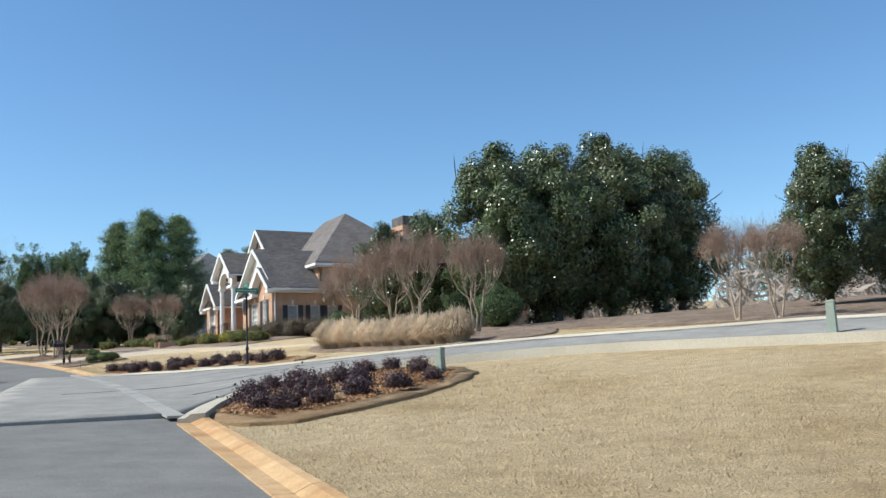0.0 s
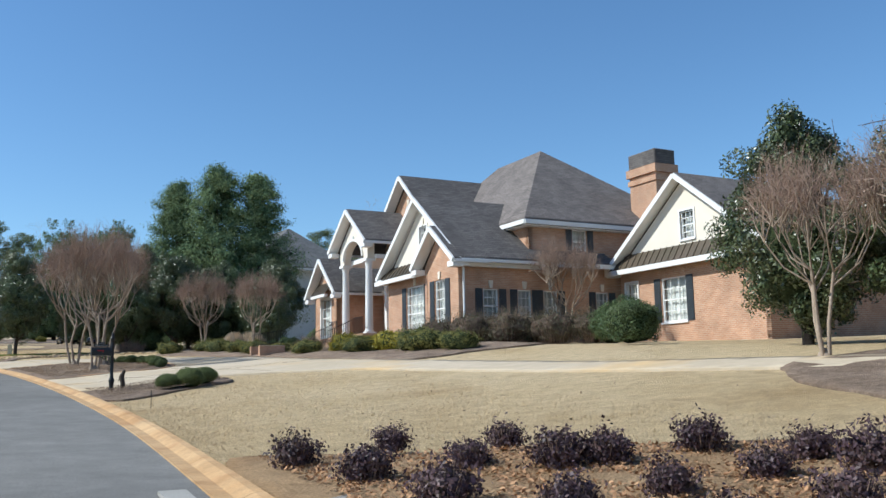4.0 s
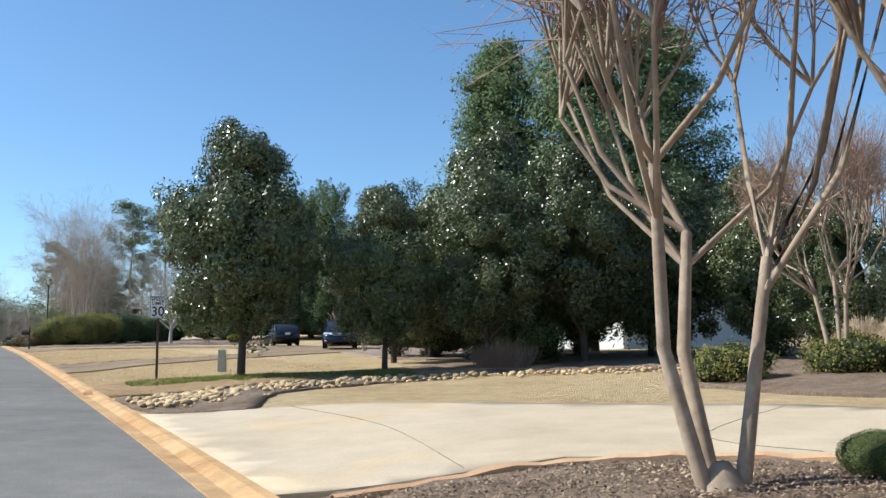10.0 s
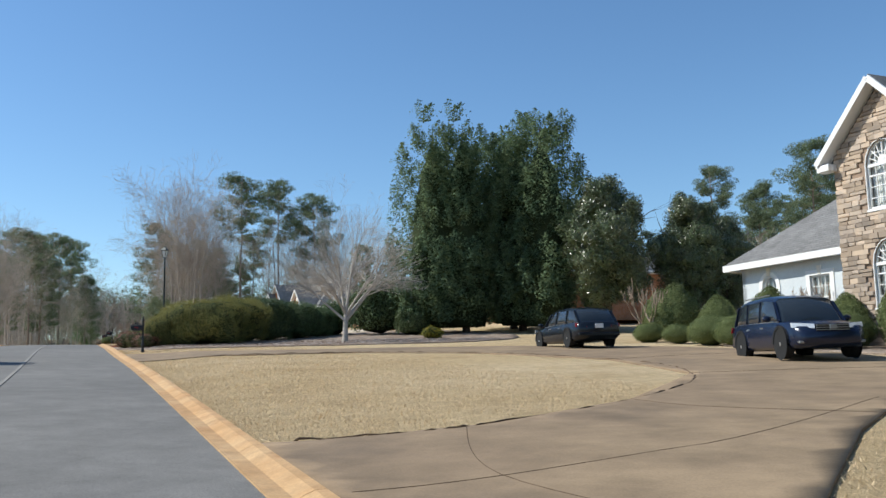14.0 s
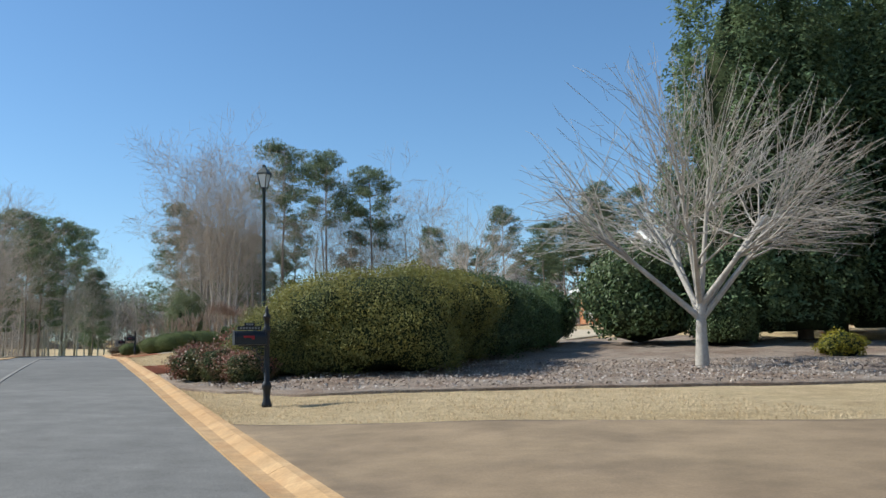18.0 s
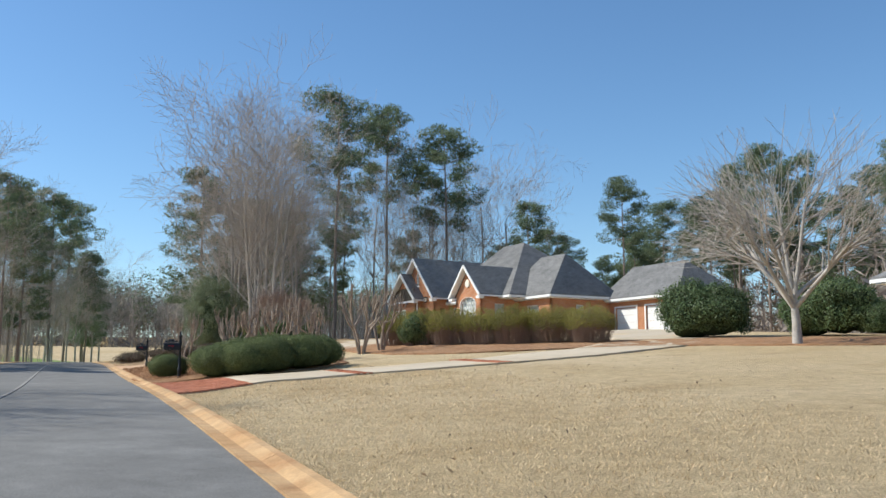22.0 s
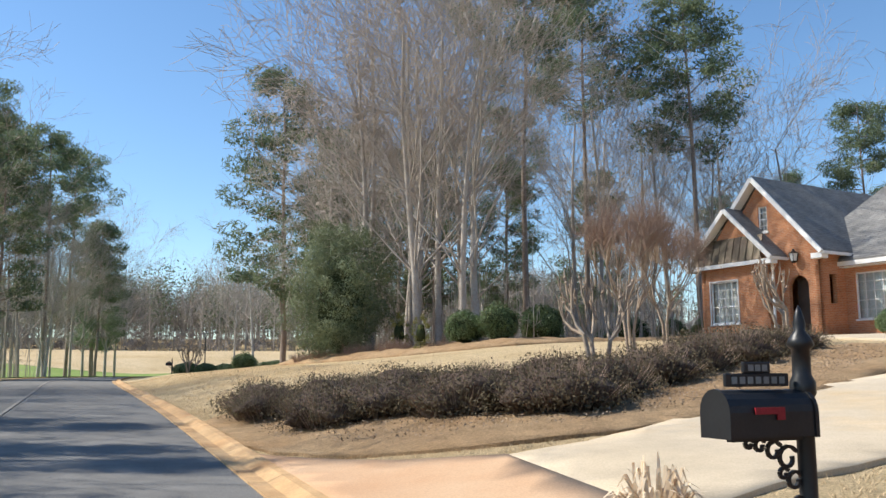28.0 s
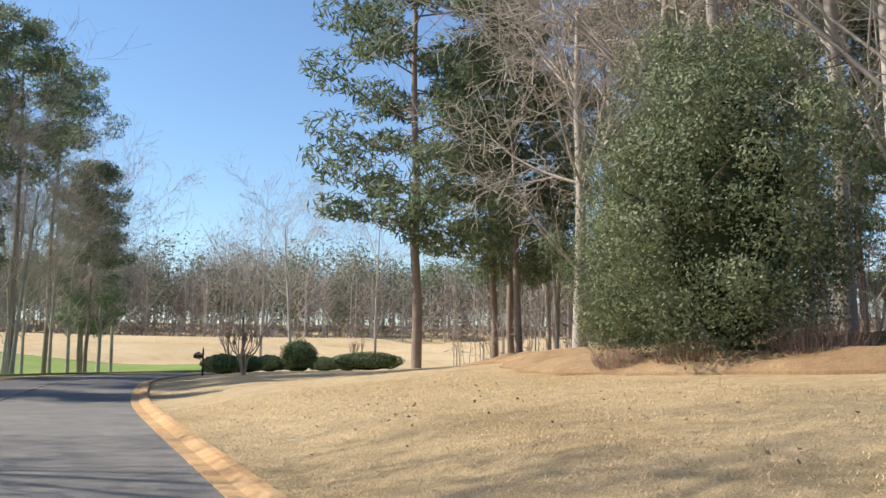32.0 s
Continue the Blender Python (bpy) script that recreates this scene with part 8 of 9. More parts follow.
for i, (x, y, k) in enumerate([(2.6, 43.2, 1.15), (5.6, 44.8, 1.2), (8.6, 46.6, 1.25), (11.4, 48.8, 1.2), (13.6, 52, 1.2), (5.0, 49, 1.2), (13.0, 30.5, .72), (16.4, 31.5, .75), (18.5, 27.5, .78), (20.8, 19.5, .85), (24.5, 15.0, .9), (-.6, 48, .85), (-3.2, 50.5, .8)]):
    again(GROVE, i, x, y, 77 * i, k)
for i, (x, y, k) in enumerate([(-40.6, 97.0, .62), (-39.0, 95.6, .7), (-37.4, 96.6, .85), (-36.5, 93.5, .8), (-33.5, 94.5, .85), (-30.3, 93.2, .8), (-38.8, 96, .7), (-27.4, 92, .7), (-26.0, 88.5, .6)]):
    again(GROVE, i, x, y, 50 * i, k)
# evergreens across the street, whose shade falls on the road
for i, (s, d, k) in enumerate([(36, -8.7, 1.0), (67, -8.3, 1.15), (112.5, -9.5, 1.0), (139.5, -9.0, 1.1), (134, -12, 1.2)]):
    again_sd(MAG, i, s, d, 31 * i, k)

PINE = [pine(s, at(*p), h, b, w, n) for s, p, h, b, w, n in ((51, (-129.9, 228.2), 29.0, .6, 4.3, 32), (52, (-127.0, 237.0), 29.5, .6, 4.3, 32), (53, (-118.9, 236.0), 26, .55, 4.1, 32), (54, (-149.5, 232.8), 23, .22, 4.0, 44))]
BARE = [bare_tree(s, at(*p), h, bk) for s, p, h, bk in ((61, (-132.5, 214.2), 21, "bark_grey"), (62, (-136.8, 218.0), 23, "bark_grey"), (63, (-129.5, 214.7), 21, "bark_silver"), (64, (-137.5, 220.5), 24, "bark_grey"))]
copy_thing(BARE[1], at(9.3, 13.6, 200, .55))
for i, (x, y, a_, k) in enumerate([(-131.9, 215.8, 140, .95), (-130.0, 213.8, 80, .9), (-123.5, 244.4, 20, .95), (-181.0, 286.0, 70, .95), (-176.5, 300.0, 150, .9), (-190.0, 296.0, 230, .9), (-125.5, 233.0, 300, .9), (-121.0, 238.0, 50, .95), (-117.5, 247.0, 110, 1.0), (-113.0, 240.0, 200, .95), (-126.5, 246.0, 170, 1.0)]):
    again(BARE, i * 3 + 1, x, y, a_, k)
BEECH = bare_tree(65, at(-141.0, 222.5, 40), 16, "bark_silver", 42, .36, "leafless beech with wide silvery limbs", .24, 5)
DOG = ornamental(66, at(-70.0, 133.7))

copy_thing(DOG, at(-86.4, 172.6, 120, 1.15))
rng = np.random.default_rng(9)
for i, (s, d) in enumerate([(253, 17), (255, 16), (257, 21), (259, 17.5), (262, 15), (263, 22), (266, 19), (265, 33), (272, 20), (276, 24), (280, 20), (262, 42), (270, 40), (288, 22)]):
    again_sd(BARE, i, s + rng.uniform(-1, 1), d + rng.uniform(-1, 1), rng.uniform(0, 360), rng.uniform(.72, 1.0))
for i, (s, d, k) in enumerate([(275, 30, .7), (246, 55, .62), (238, 60, .58), (278, 39, .7), (251, 46, .55), (274, 81, .75), (251, 75.5, .8), (246, 78, .7), (255, 85, .62)]):
    again_sd(PINE, i, s, d, 71 * i, k)
for i, (x, y, h) in enumerate([(-84.0, 229.1, 18.5), (-80.2, 237.0, 19.5), (-77.4, 226.9, 17.5), (-73.5, 233.5, 19.0), (-72.1, 224.3, 17.5), (-69.1, 229.9, 19.0), (-98.5, 248.4, 18.0), (-89.9, 247.0, 19.0), (-86.3, 241.1, 19.5), (-94.5, 244.0, 17.0)]):
    again(PINE, i * 3 + 1, x, y, 97 * i, h / 28)
for i, (s, d, k) in enumerate([(283, 18, .85), (276, 17, .7), (288, 20, .9), (271, 23, .72), (280, 23, .8), (266, 27, .6)]):
    again_sd(PINE, 3, s, d, 57 * i, k)
for i, (s, d, k) in enumerate([(273, -12, 1.0), (279, -9.5, 1.15), (284, -14, 1.1), (277, -18, 1.0), (290, -10, 1.3), (296, -13, 1.3), (301, -15, 1.3), (307, -12, 1.3), (320, -13, 1.05), (324, -16, .95), (295, -22, 1.1), (306, -24, 1.2)]):
    again_sd(PINE, i + 3, s, d, rng.uniform(0, 360), k * rng.uniform(.64, .78))
for i, (s, d) in enumerate([(276, -14), (281, -11.5), (286, -12), (292, -16), (299, -11), (304, -15), (310, -14), (316, -16), (322, -13), (296, -11), (306, -11.5), (313, -12), (319, -14), (302, -13), (309, -13), (328, -15)]):
    again_sd(BARE, i, s, d, rng.uniform(0, 360), rng.uniform(.65, .9))
for i, (s, d, k) in enumerate([(318, -15.5, .95), (326, -17, .75)]):
    again_sd(PINE, 3 * i, s, d, 83 * i, k)
for i, (s, d, k) in enumerate([(217, -12, .6), (222, -13, .62), (228, -12, .6), (234, -13.5, .62)]):
    again_sd(PINE, 3, s, d, 60 * i, k)
# bare trees beside the street further back, that stripe the road with shade
for i, (s, d, k) in enumerate([(186, -10, .5), (189, -11, .52), (193, -10, .5), (226, -10, .55), (231, -10, .55), (237, -11, .6), (243, -10.5, .62), (248, -12, .75), (254, -10, .75), (258, -12.5, .85), (246, -9.5, .55), (251, -9.5, .6)]):
    again_sd(BARE, i, s, d, 47 * i, k)
for s, d, k in ((-9, 21, .8), (96, 36, .46), (102, 38, .42), (92, 33, .4), (106, 42, .45)):
    again_sd(BARE, int(s), s, d, s * 7, k)


def far_woods(name, spots, seed, evergreen, label):
    """A distant belt of trees, too far to tell one from another: trunks and crowns in one mesh each."""
    g = np.random.default_rng(seed)
    cs, os_, lines = [], [], []
    for x, y, h in spots:
        z = ground(x, y)
        h *= .93 + .42 * noise.noise(Vector((x / 34, y / 34, seed)))
        lines.append((np.array([[x, y, z - .5], [x + g.normal(0, .4), y + g.normal(0, .4), z + h * .8]]), np.array([.2, .05])))
        for k in range(0 if evergreen else 5):
            a, q = g.uniform(0, 6.28), g.uniform(.3, .6)
            b = np.array([x, y, z + h * q])
            lines.append((np.array([b, b + np.array([math.cos(a), math.sin(a), 1.6]) * h * .16]), np.array([.09, .03])))
        n = 440 if evergreen else 230
        q = g.normal(0, 1, (n, 3))
        q /= np.linalg.norm(q, axis=1)[:, None]
        wd = h * (.2 if evergreen else .27)
        q *= g.uniform(.15, 1, n)[:, None] ** .5 * np.array([wd, wd, h * (.4 if evergreen else .46)])
        bump = 1 + .25 * np.sin(q[:, 0] * 1.7 + x) * np.cos(q[:, 1] * 1.7 + y)
        cs.append(q * bump[:, None] + np.array([x, y, z + h * (.58 if evergreen else .52)]))
        os_.append(q + [0, 0, .5] if evergreen else np.stack([q[:, 1], -q[:, 0], 0 * q[:, 0]], 1) + g.normal(0, 1.0, (n, 3)) * [1, 1, .1])
    root = tagged(new(name), label, "trees", kind="stuff")
    v, f = tubes(lines, 4)
    mesh_obj("trunk_mass", v, f, M["bark_grey"], root)
    c, o = np.concatenate(cs), np.concatenate(os_)
    v, f = leaf_quads(g, c, o, 1.0 if evergreen else 2.0, .55 if evergreen else .13, jitter=.5)
    mesh_obj("crown_mass", v, f, M["leaf_pine"] if evergreen else M["twig_grey"], root)
    return root


def understorey(name, spots, seed, label, h0=1.5, h1=6.0, twigs=9, size=.9, wide=.035):
    """Saplings and brush between the trunks, one mesh."""
    g = np.random.default_rng(seed)
    lines, cs, os_ = [], [], []
    for x, y in spots:
        z, h = ground(x, y), g.uniform(h0, h1)
        e = np.array([x + g.normal(0, .3), y + g.normal(0, .3), z + h])
        lines.append((np.array([[x, y, z - .2], e]), np.array([.012 + h * .004, .008])))
        p = np.array([x, y, z]) + (e - [x, y, z]) * g.uniform(.2, 1.0, twigs)[:, None] + g.normal(0, .35, (twigs, 3)) * [1, 1, .5]
        cs.append(p)
        os_.append(g.normal(0, 1.0, (twigs, 3)) * [1, 1, .15])
    root = tagged(new(name), label, "brush", kind="stuff")
    v, f = tubes(lines, 3)
    mesh_obj("stem_mass", v, f, M["bark_grey"], root)
    v, f = leaf_quads(g, np.concatenate(cs), np.concatenate(os_), size, wide, jitter=.4)
    mesh_obj("twig_mass", v, f, M["twig_grey"], root)
    return root


def belt(seed, n, s0, s1, d0, d1, h0, h1):
    g = np.random.default_rng(seed)
    return [(*sd_xy(g.uniform(s0, s1), g.uniform(d0, d1)), g.uniform(h0, h1)) for _ in range(n)]


def sector(seed, n, a0, a1, r0, r1, h0, h1, c=(-150, 215)):
    g = np.random.default_rng(seed)
    out = []
    for _ in range(n):
        a, r = radians(g.uniform(a0, a1)), g.uniform(r0, r1)
        out.append((c[0] + r * math.cos(a), c[1] + r * math.sin(a), g.uniform(h0, h1)))
    return out


for i, (x, y, h) in enumerate(belt(14, 11, 262, 296, 52, 84, .5, .66) + belt(15, 12, 236, 256, 64, 95, .45, .6) + belt(16, 30, 165, 235, 66, 98, .52, .68) + belt(2, 14, 190, 300, 95, 130, .5, .65) + belt(3, 22, 60, 165, 80, 115, .3, .45)):
    again(PINE, i * 3 + i // 5, x, y, 83 * i, h)
far_woods("far_pine_belt", sector(1, 250, 88, 150, 200, 300, 17, 26) + sector(11, 120, 45, 215, 200, 300, 14, 22), 71, True, "distant belt of dark green pines")
far_woods("far_bare_belt", sector(4, 520, 88, 150, 185, 280, 17, 27) + sector(12, 160, 45, 215, 170, 280, 11, 18) + belt(5, 130, 160, 330, 62, 120, 8, 13) + belt(6, 120, 30, 160, 60, 110, 6, 11), 72, False, "distant belt of leafless grey-brown woods")
understorey("wood_brush", [q[:2] for q in belt(7, 1100, 246, 292, 17, 52, 1, 2)], 73, "grey-brown saplings and brush between the trunks")
understorey("wood_brush_across", [q[:2] for q in belt(8, 800, 262, 302, -30, -9, 1, 2)], 74, "grey-brown saplings and brush across the street", 1.5, 9.0)
understorey("far_brush", [q[:2] for q in sector(9, 1500, 45, 215, 182, 215, 1, 2)] + [q[:2] for q in belt(10, 700, 40, 300, 56, 75, 1, 2)], 75, "low brown brush along the distant wood's edge", 1.5, 6, 9, 2.2, .3)

# ---- shrubs ----
PLUM = [shrub(s, at(*p), (.36, .34, .25), 1500, .048, "leaf_plum", "plum_shrub", "small plum-leaved loropetalum shrub on pine straw", "shrub", "plum shrubs", .34, .3, "core_brown", .42, stems=70, hollow=.55) for s, p in ((81, (-3.5, 16.3)), (82, (-2.8, 17.5)), (83, (-2.4, 16.2)))]
plums = [(-3.6, 18.5), (-3.2, 19.2), (-2.2, 18.7), (-1.9, 20.9), (-1.3, 21.0), (-1.7, 17.4), (-.7, 20.6), (-1.6, 15.8), (-2.1, 15.0), (-3.1, 15.0), (-2.6, 14.6), (-.6, 19.5), (-.9, 16.6), (-.3, 17.6),
         (-13.9, 37.8), (-12.9, 36.5), (-12.8, 38.4), (-12.0, 34.9), (-11.8, 36.8), (-11.4, 38.0), (-11.0, 34.2), (-10.9, 36.4), (-10.4, 36.5), (-10.1, 34.7), (-10.0, 33.2), (-9.3, 36.9), (-9.1, 35.3), (-9.0, 33.7), (-8.5, 35.9), (-8.2, 35.2), (-8.2, 33.6), (-7.5, 34.6), (-6.7, 32.9), (-6.1, 32.6)]
for i, (x, y) in enumerate(plums):
    again(PLUM, i, x, y, 73 * i, rng.uniform(.52, .78) * (1.22 if y > 30 else 1), .06)
REED = [grass_clump(s, at(*p)) for s, p in ((91, (-5.0, 39.0)), (92, (-4.0, 37.2)))]
for i, (x, y) in enumerate([(-3.0, 35.3), (-2.1, 33.4), (-1.1, 31.7), (-.1, 30.3), (-4.5, 38.1), (-3.5, 36.2), (-2.5, 34.3), (-1.6, 32.5), (-.6, 31.0), (.35, 29.6), (-1.2, 34.4), (-26.4, 81.4), (-25.3, 82.2), (-27.0, 82.6), (-26.0, 83.2)]):
    again(REED, i, x, y, 67 * i, rng.uniform(.78, .95))
TUFT = grass_clump(93, at(-118.3, 177.0), .62, .42, 320, "reed", "small clump of green-tan ornamental grass", "grass_clump", "ornamental grasses", .012)

BOX = [shrub(s, at(*sd_xy(*p)), (.95, .95, .62), 9000, .027, "leaf_box", "clipped_shrub", "clipped rounded green boxwood mound", "shrub", "clipped mounds", .07, .03, "core_box", hollow=.9) for s, p in ((101, (195.9, 4.5)), (102, (195.4, 5.3)))]
for i, (s, d, k) in enumerate([(195.7, 6.2, 1.15), (196.4, 7.7, 1.1), (196.9, 5.6, 1.1), (197.4, 7.0, 1.15), (198.6, 5.4, 1.0), (197.3, 8.6, 1.0),
                               (198.8, 3.15, .8), (163, 12, .9), (55.8, 4.15, .38), (55.75, 4.75, .46), (56.4, 5.3, .42), (57.7, 5.75, .34), (68.3, 6.92, 0.28), (68.7, 6.84, 0.34), (69.1, 7.06, 0.25), (69.6, 7.29, 0.31), (70.0, 7.17, 0.28), (70.4, 7.35, 0.34), (70.8, 7.53, 0.25), (71.2, 7.36, 0.31), (71.7, 7.47, 0.28), (72.1, 7.59, 0.34), (72.5, 7.34, 0.25), (72.9, 7.39, 0.31), (73.3, 7.43, 0.28), (73.8, 7.12, 0.34), (74.2, 7.01, 0.25), (74.6, 6.90, 0.31), (75.0, 6.45, 0.28), (75.4, 6.29, 0.34)]):
    again_sd(BOX, i, s, d, 57 * i, k, .05)
CLIP = shrub(104, at(*sd_xy(160.75, 4.75)), (1.4, 1.45, .395), 44000, .02, "leaf_box", "clipped_hedge", "broad low clipped green hedge beside the drive", "shrub", "clipped hedges", .05, .022, "core_box", boxy=.12, hollow=.93)
copy_thing(CLIP, at(*sd_xy(161.0, 6.5), 80, 1.16))
copy_thing(CLIP, at(*sd_xy(161.5, 8.8), 150, 1.32))
EGG = shrub(103, at(*sd_xy(126.5, 24.0)), (.95, .95, 1.15), 5000, .05, "leaf_box", "topiary_shrub", "tall egg-shaped clipped evergreen", "shrub", "topiary shrubs", .05, .03, "core_box", egg=.42, hollow=.9)
for s, d, k in ((130, 24.5, .9), (134, 25.5, 1.2), (136.5, 27.0, .85), (132, 26.5, .6), (139, 28.5, 1.15), (123.2, 24.3, .85), (120.6, 24.2, 1.05), (117.4, 25.5, 1.25), (114.5, 26.5, 1.2)):
    again_sd([EGG], 0, s, d, 40 * s, k)
for s, d, k in ((128.4, 22.8, 1.0), (127, 22.9, 1.0), (125.5, 23.0, .95), (131, 23.2, .7), (122, 22.7, 1.05), (118.8, 22.6, 1.1), (116.5, 22.0, 1.15), (114.4, 22.2, 1.2), (133.5, 23.6, .75)):
    again_sd(BOX, int(s), s, d, 40 * s, k)

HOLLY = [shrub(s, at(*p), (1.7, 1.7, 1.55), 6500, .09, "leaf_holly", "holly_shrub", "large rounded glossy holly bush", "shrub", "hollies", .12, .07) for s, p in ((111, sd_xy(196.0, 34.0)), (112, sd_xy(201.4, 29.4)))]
again(HOLLY, 0, -72.3, 145.4, 30, 1.4)
for i, (s, d, k) in enumerate([(157, 21.2, .72), (163.5, 17.5, .8), (200.2, 30.2, .95), (197.2, 33.2, .85), (194.5, 34.5, .6), (209.3, 17.1, .6), (228, 22, .26), (230, 24, .3), (107.5, 19, .5), (56, 20.5, .5), (78, 17.5, .26), (79.6, 17.0, .22), (81, 18.5, .28), (84, 22.5, .5), (93, 14, .6), (33.5, 17.5, .6), (38, 18.5, .7)]):
    again_sd(HOLLY, i, s, d, 63 * i, k)
for i, (x, y, k) in enumerate([(-129.2, 211.3, .55), (-127.5, 210.9, .58), (-126.1, 214.3, .64), (-124.9, 229.4, .44), (-122.8, 225.6, .6), (-120.6, 227.0, .56), (-118.5, 228.0, .6)]):
    again(HOLLY, i, x, y, 63 * i, k, .22)
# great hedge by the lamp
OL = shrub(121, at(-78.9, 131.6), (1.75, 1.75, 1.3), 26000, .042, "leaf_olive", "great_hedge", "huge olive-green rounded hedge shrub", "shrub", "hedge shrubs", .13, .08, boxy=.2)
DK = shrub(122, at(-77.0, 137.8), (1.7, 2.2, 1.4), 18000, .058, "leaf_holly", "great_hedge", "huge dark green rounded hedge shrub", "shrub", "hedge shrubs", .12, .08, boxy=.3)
copy_thing(DK, at(-76.7, 141.2, 170, .9))
copy_thing(DK, at(-76.6, 144.2, 10, .76))
for x, y, a_, k in ((-77.3, 131.7, 100, 1.06), (-79.7, 133.9, 200, .95), (-77.3, 134.4, 300, 1.12), (-78.3, 136.2, 50, 1.05), (-79.9, 130.9, 20, .72)):
    copy_thing(OL, at(x, y, a_, k))

RED = shrub(123, at(-82.1, 130.7), (.85, .8, .52), 4200, .05, "leaf_reddish", "nandina_shrub", "reddish-green nandina shrub beside the great hedge", "shrub", "nandinas", .2, .14)
for x, y, k in ((-80.9, 130.0, .9), (-82.9, 134.6, 1.15), (-81.8, 133.6, .95), (-81.6, 132.2, .95), (-83.3, 132.2, .8), (-80.2, 129.6, .8)):
    copy_thing(RED, at(x, y, 99 * x, k))
LOW = shrub(124, at(-82.4, 132.6), (.9, .8, .45), 2600, .05, "leaf_olive", "low_shrub", "low spreading olive-green shrub", "shrub", "low shrubs", .2, .12)
for s, d, k in ((153.5, 4.2, .7), (63, 13.6, .9), (59.5, 14.3, 1.1), (67.5, 13.2, .8), (73, 13, .9), (76, 13.4, .9), (79, 13.5, 1.0), (82, 14, 1.0), (71, 13.4, .7), (83, 12, .9)):
    again_sd([LOW], 0, s, d, 77 * s, k)
again_sd(HOLLY, 0, 52.5, 18.3, 20, .55)
for s, d, k in ((57.6, 14.8, .9), (58.8, 14.3, 1.0)):
    again_sd([LOW], 0, s, d, 50 * s, k)
YEL = shrub(125, at(-17.4, 66.3), (.8, .7, .42), 2400, .06, "leaf_yellow", "gold_shrub", "bright yellow-green spreading shrub", "shrub", "golden shrubs", .2, .12)
for x, y, k in ((-16.2, 64.9, .8), (-15.4, 63.8, 1.0), (-15.0, 63.2, .9), (-66.3, 138.4, .9)):
    copy_thing(YEL, at(x, y, 88 * x, k))
MOUND = [shrub(s, at(*sd_xy(*p)), r, 5200, .032, "leaf_brown", "brown_shrub", "low mounded dark brown winter shrub in a row", "shrub", "brown shrubs", .22, .22, "core_brown", .42, stems=200, hollow=.74) for s, p, r in ((134, (226, 3.2), (.95, .85, .4)), (135, (224, 3.9), (.8, 1.0, .44)), (136, (222.4, 4.4), (1.0, .9, .37)))]
for i, (s, d, k) in enumerate([(221, 5.2, 1.0), (219.9, 6.3, 1.1), (220.6, 7.4, 1.0), (222.2, 6.2, .9), (223.6, 5.4, .95), (225.2, 4.9, .85), (221.6, 9.0, 1.05), (222.4, 10.4, 1.0), (223.0, 11.8, 1.1), (223.6, 13.2, 1.0), (224.2, 14.4, .95), (223.2, 8.0, .9), (225.2, 3.2, .8), (222.6, 3.6, .9), (224.4, 6.6, .8), (222.2, 7.6, .75)]):
    again_sd(MOUND, i * 2 + i // 3, s, d, 71 * i, k)
BROWNS = [twiggy(s, at(*sd_xy(*p)), (.95, .95), .85) for s, p in ((131, (250, 14)), (132, (252.5, 13)))]
for i, (s, d, k) in enumerate([(247.5, 15.5, .7), (92, 12.5, 1.0), (254.5, 11.6, .8), (256.0, 11.0, .7)]):
    again_sd(BROWNS, i, s, d, 71 * i, k)
DUSKY = shrub(137, at(*sd_xy(61.2, 16.2)), (1.1, 1.0, .66), 4200, .045, "leaf_dusky", "dark_shrub", "loose dark bronze-green shrub along the house wall", "shrub", "house shrubs", .25, .28, "core_brown", .42, stems=160, hollow=.7)
for i, (s, d, k) in enumerate([(60.0, 17.0, 1.1), (58.9, 18.0, 1.15), (57.8, 19.2, 1.1), (60.6, 18.4, 1.0), (56.9, 20.4, 1.1), (59.4, 19.8, 1.0), (62.6, 15.6, .75), (66.0, 14.2, .7), (69.0, 14.0, .7)]):
    again_sd([DUSKY], 0, s, d, 71 * i, k)
SPI = twiggy(133, at(*sd_xy(209.5, 17.6)), (1.5, 1.3), 1.9, 600, "leaf_spirea", "tall yellow-brown leafless shrub in a long row", "row_shrub", "row shrubs", 22000, .06)
for s, d, k in ((208, 18.6, 1.0), (206.5, 19.8, .95), (205, 21, 1.0), (203.5, 22.3, .95), (202, 23.6, .95), (211, 16.8, .95)):
    again_sd([SPI], 0, s, d, 61 * s, k)
HOLLY_TREE = broadleaf(141, at(-136.9, 214.4), 7.3, 3.35, .1, 84000, .1, "leaf_grey", "holly_tree", "broad ragged evergreen tree leafed to the ground", "bark_dark", 230, .5, "evergreens", .16, .12)
copy_thing(HOLLY_TREE, at(-139.2, 219.8, 250, .66))
YOUNG = broadleaf(143, at(-133.4, 214.0), 2.1, .75, .2, 5200, .05, "leaf_olive", "young_cedar", "small green conifer at the wood's edge", "bark_dark", 40, .8, "young conifers", .04)
copy_thing(YOUNG, at(-131.2, 210.8, 90, .85))

POL = [pollard(s, at(*sd_xy(*p))) for s, p in ((151, (211.6, 5.2)), (152, (204.4, 6.6)))]
for i, (s, d, k) in enumerate([(204.6, 8.6, 1.15), (206.1, 13.0, 1.3), (207.2, 14.4, 1.25), (205.2, 7.8, 1.1), (203.2, 9.6, 1.1), (134.5, 24.2, 1.0), (126, 25.8, .9), (285, 6.0, .9)]):
    again_sd(POL, i, s, d, 50 * i, k)
again(CM, 1, *sd_xy(228.5, 13.2), 40, .68)
again(CM, 2, *sd_xy(229.5, 15.0), 80, .6)
again(POL, 0, -44.7, 106.3, 40, .62)
SAP = pollard(153, at(-120.1, 188.1), 2.1, 3)
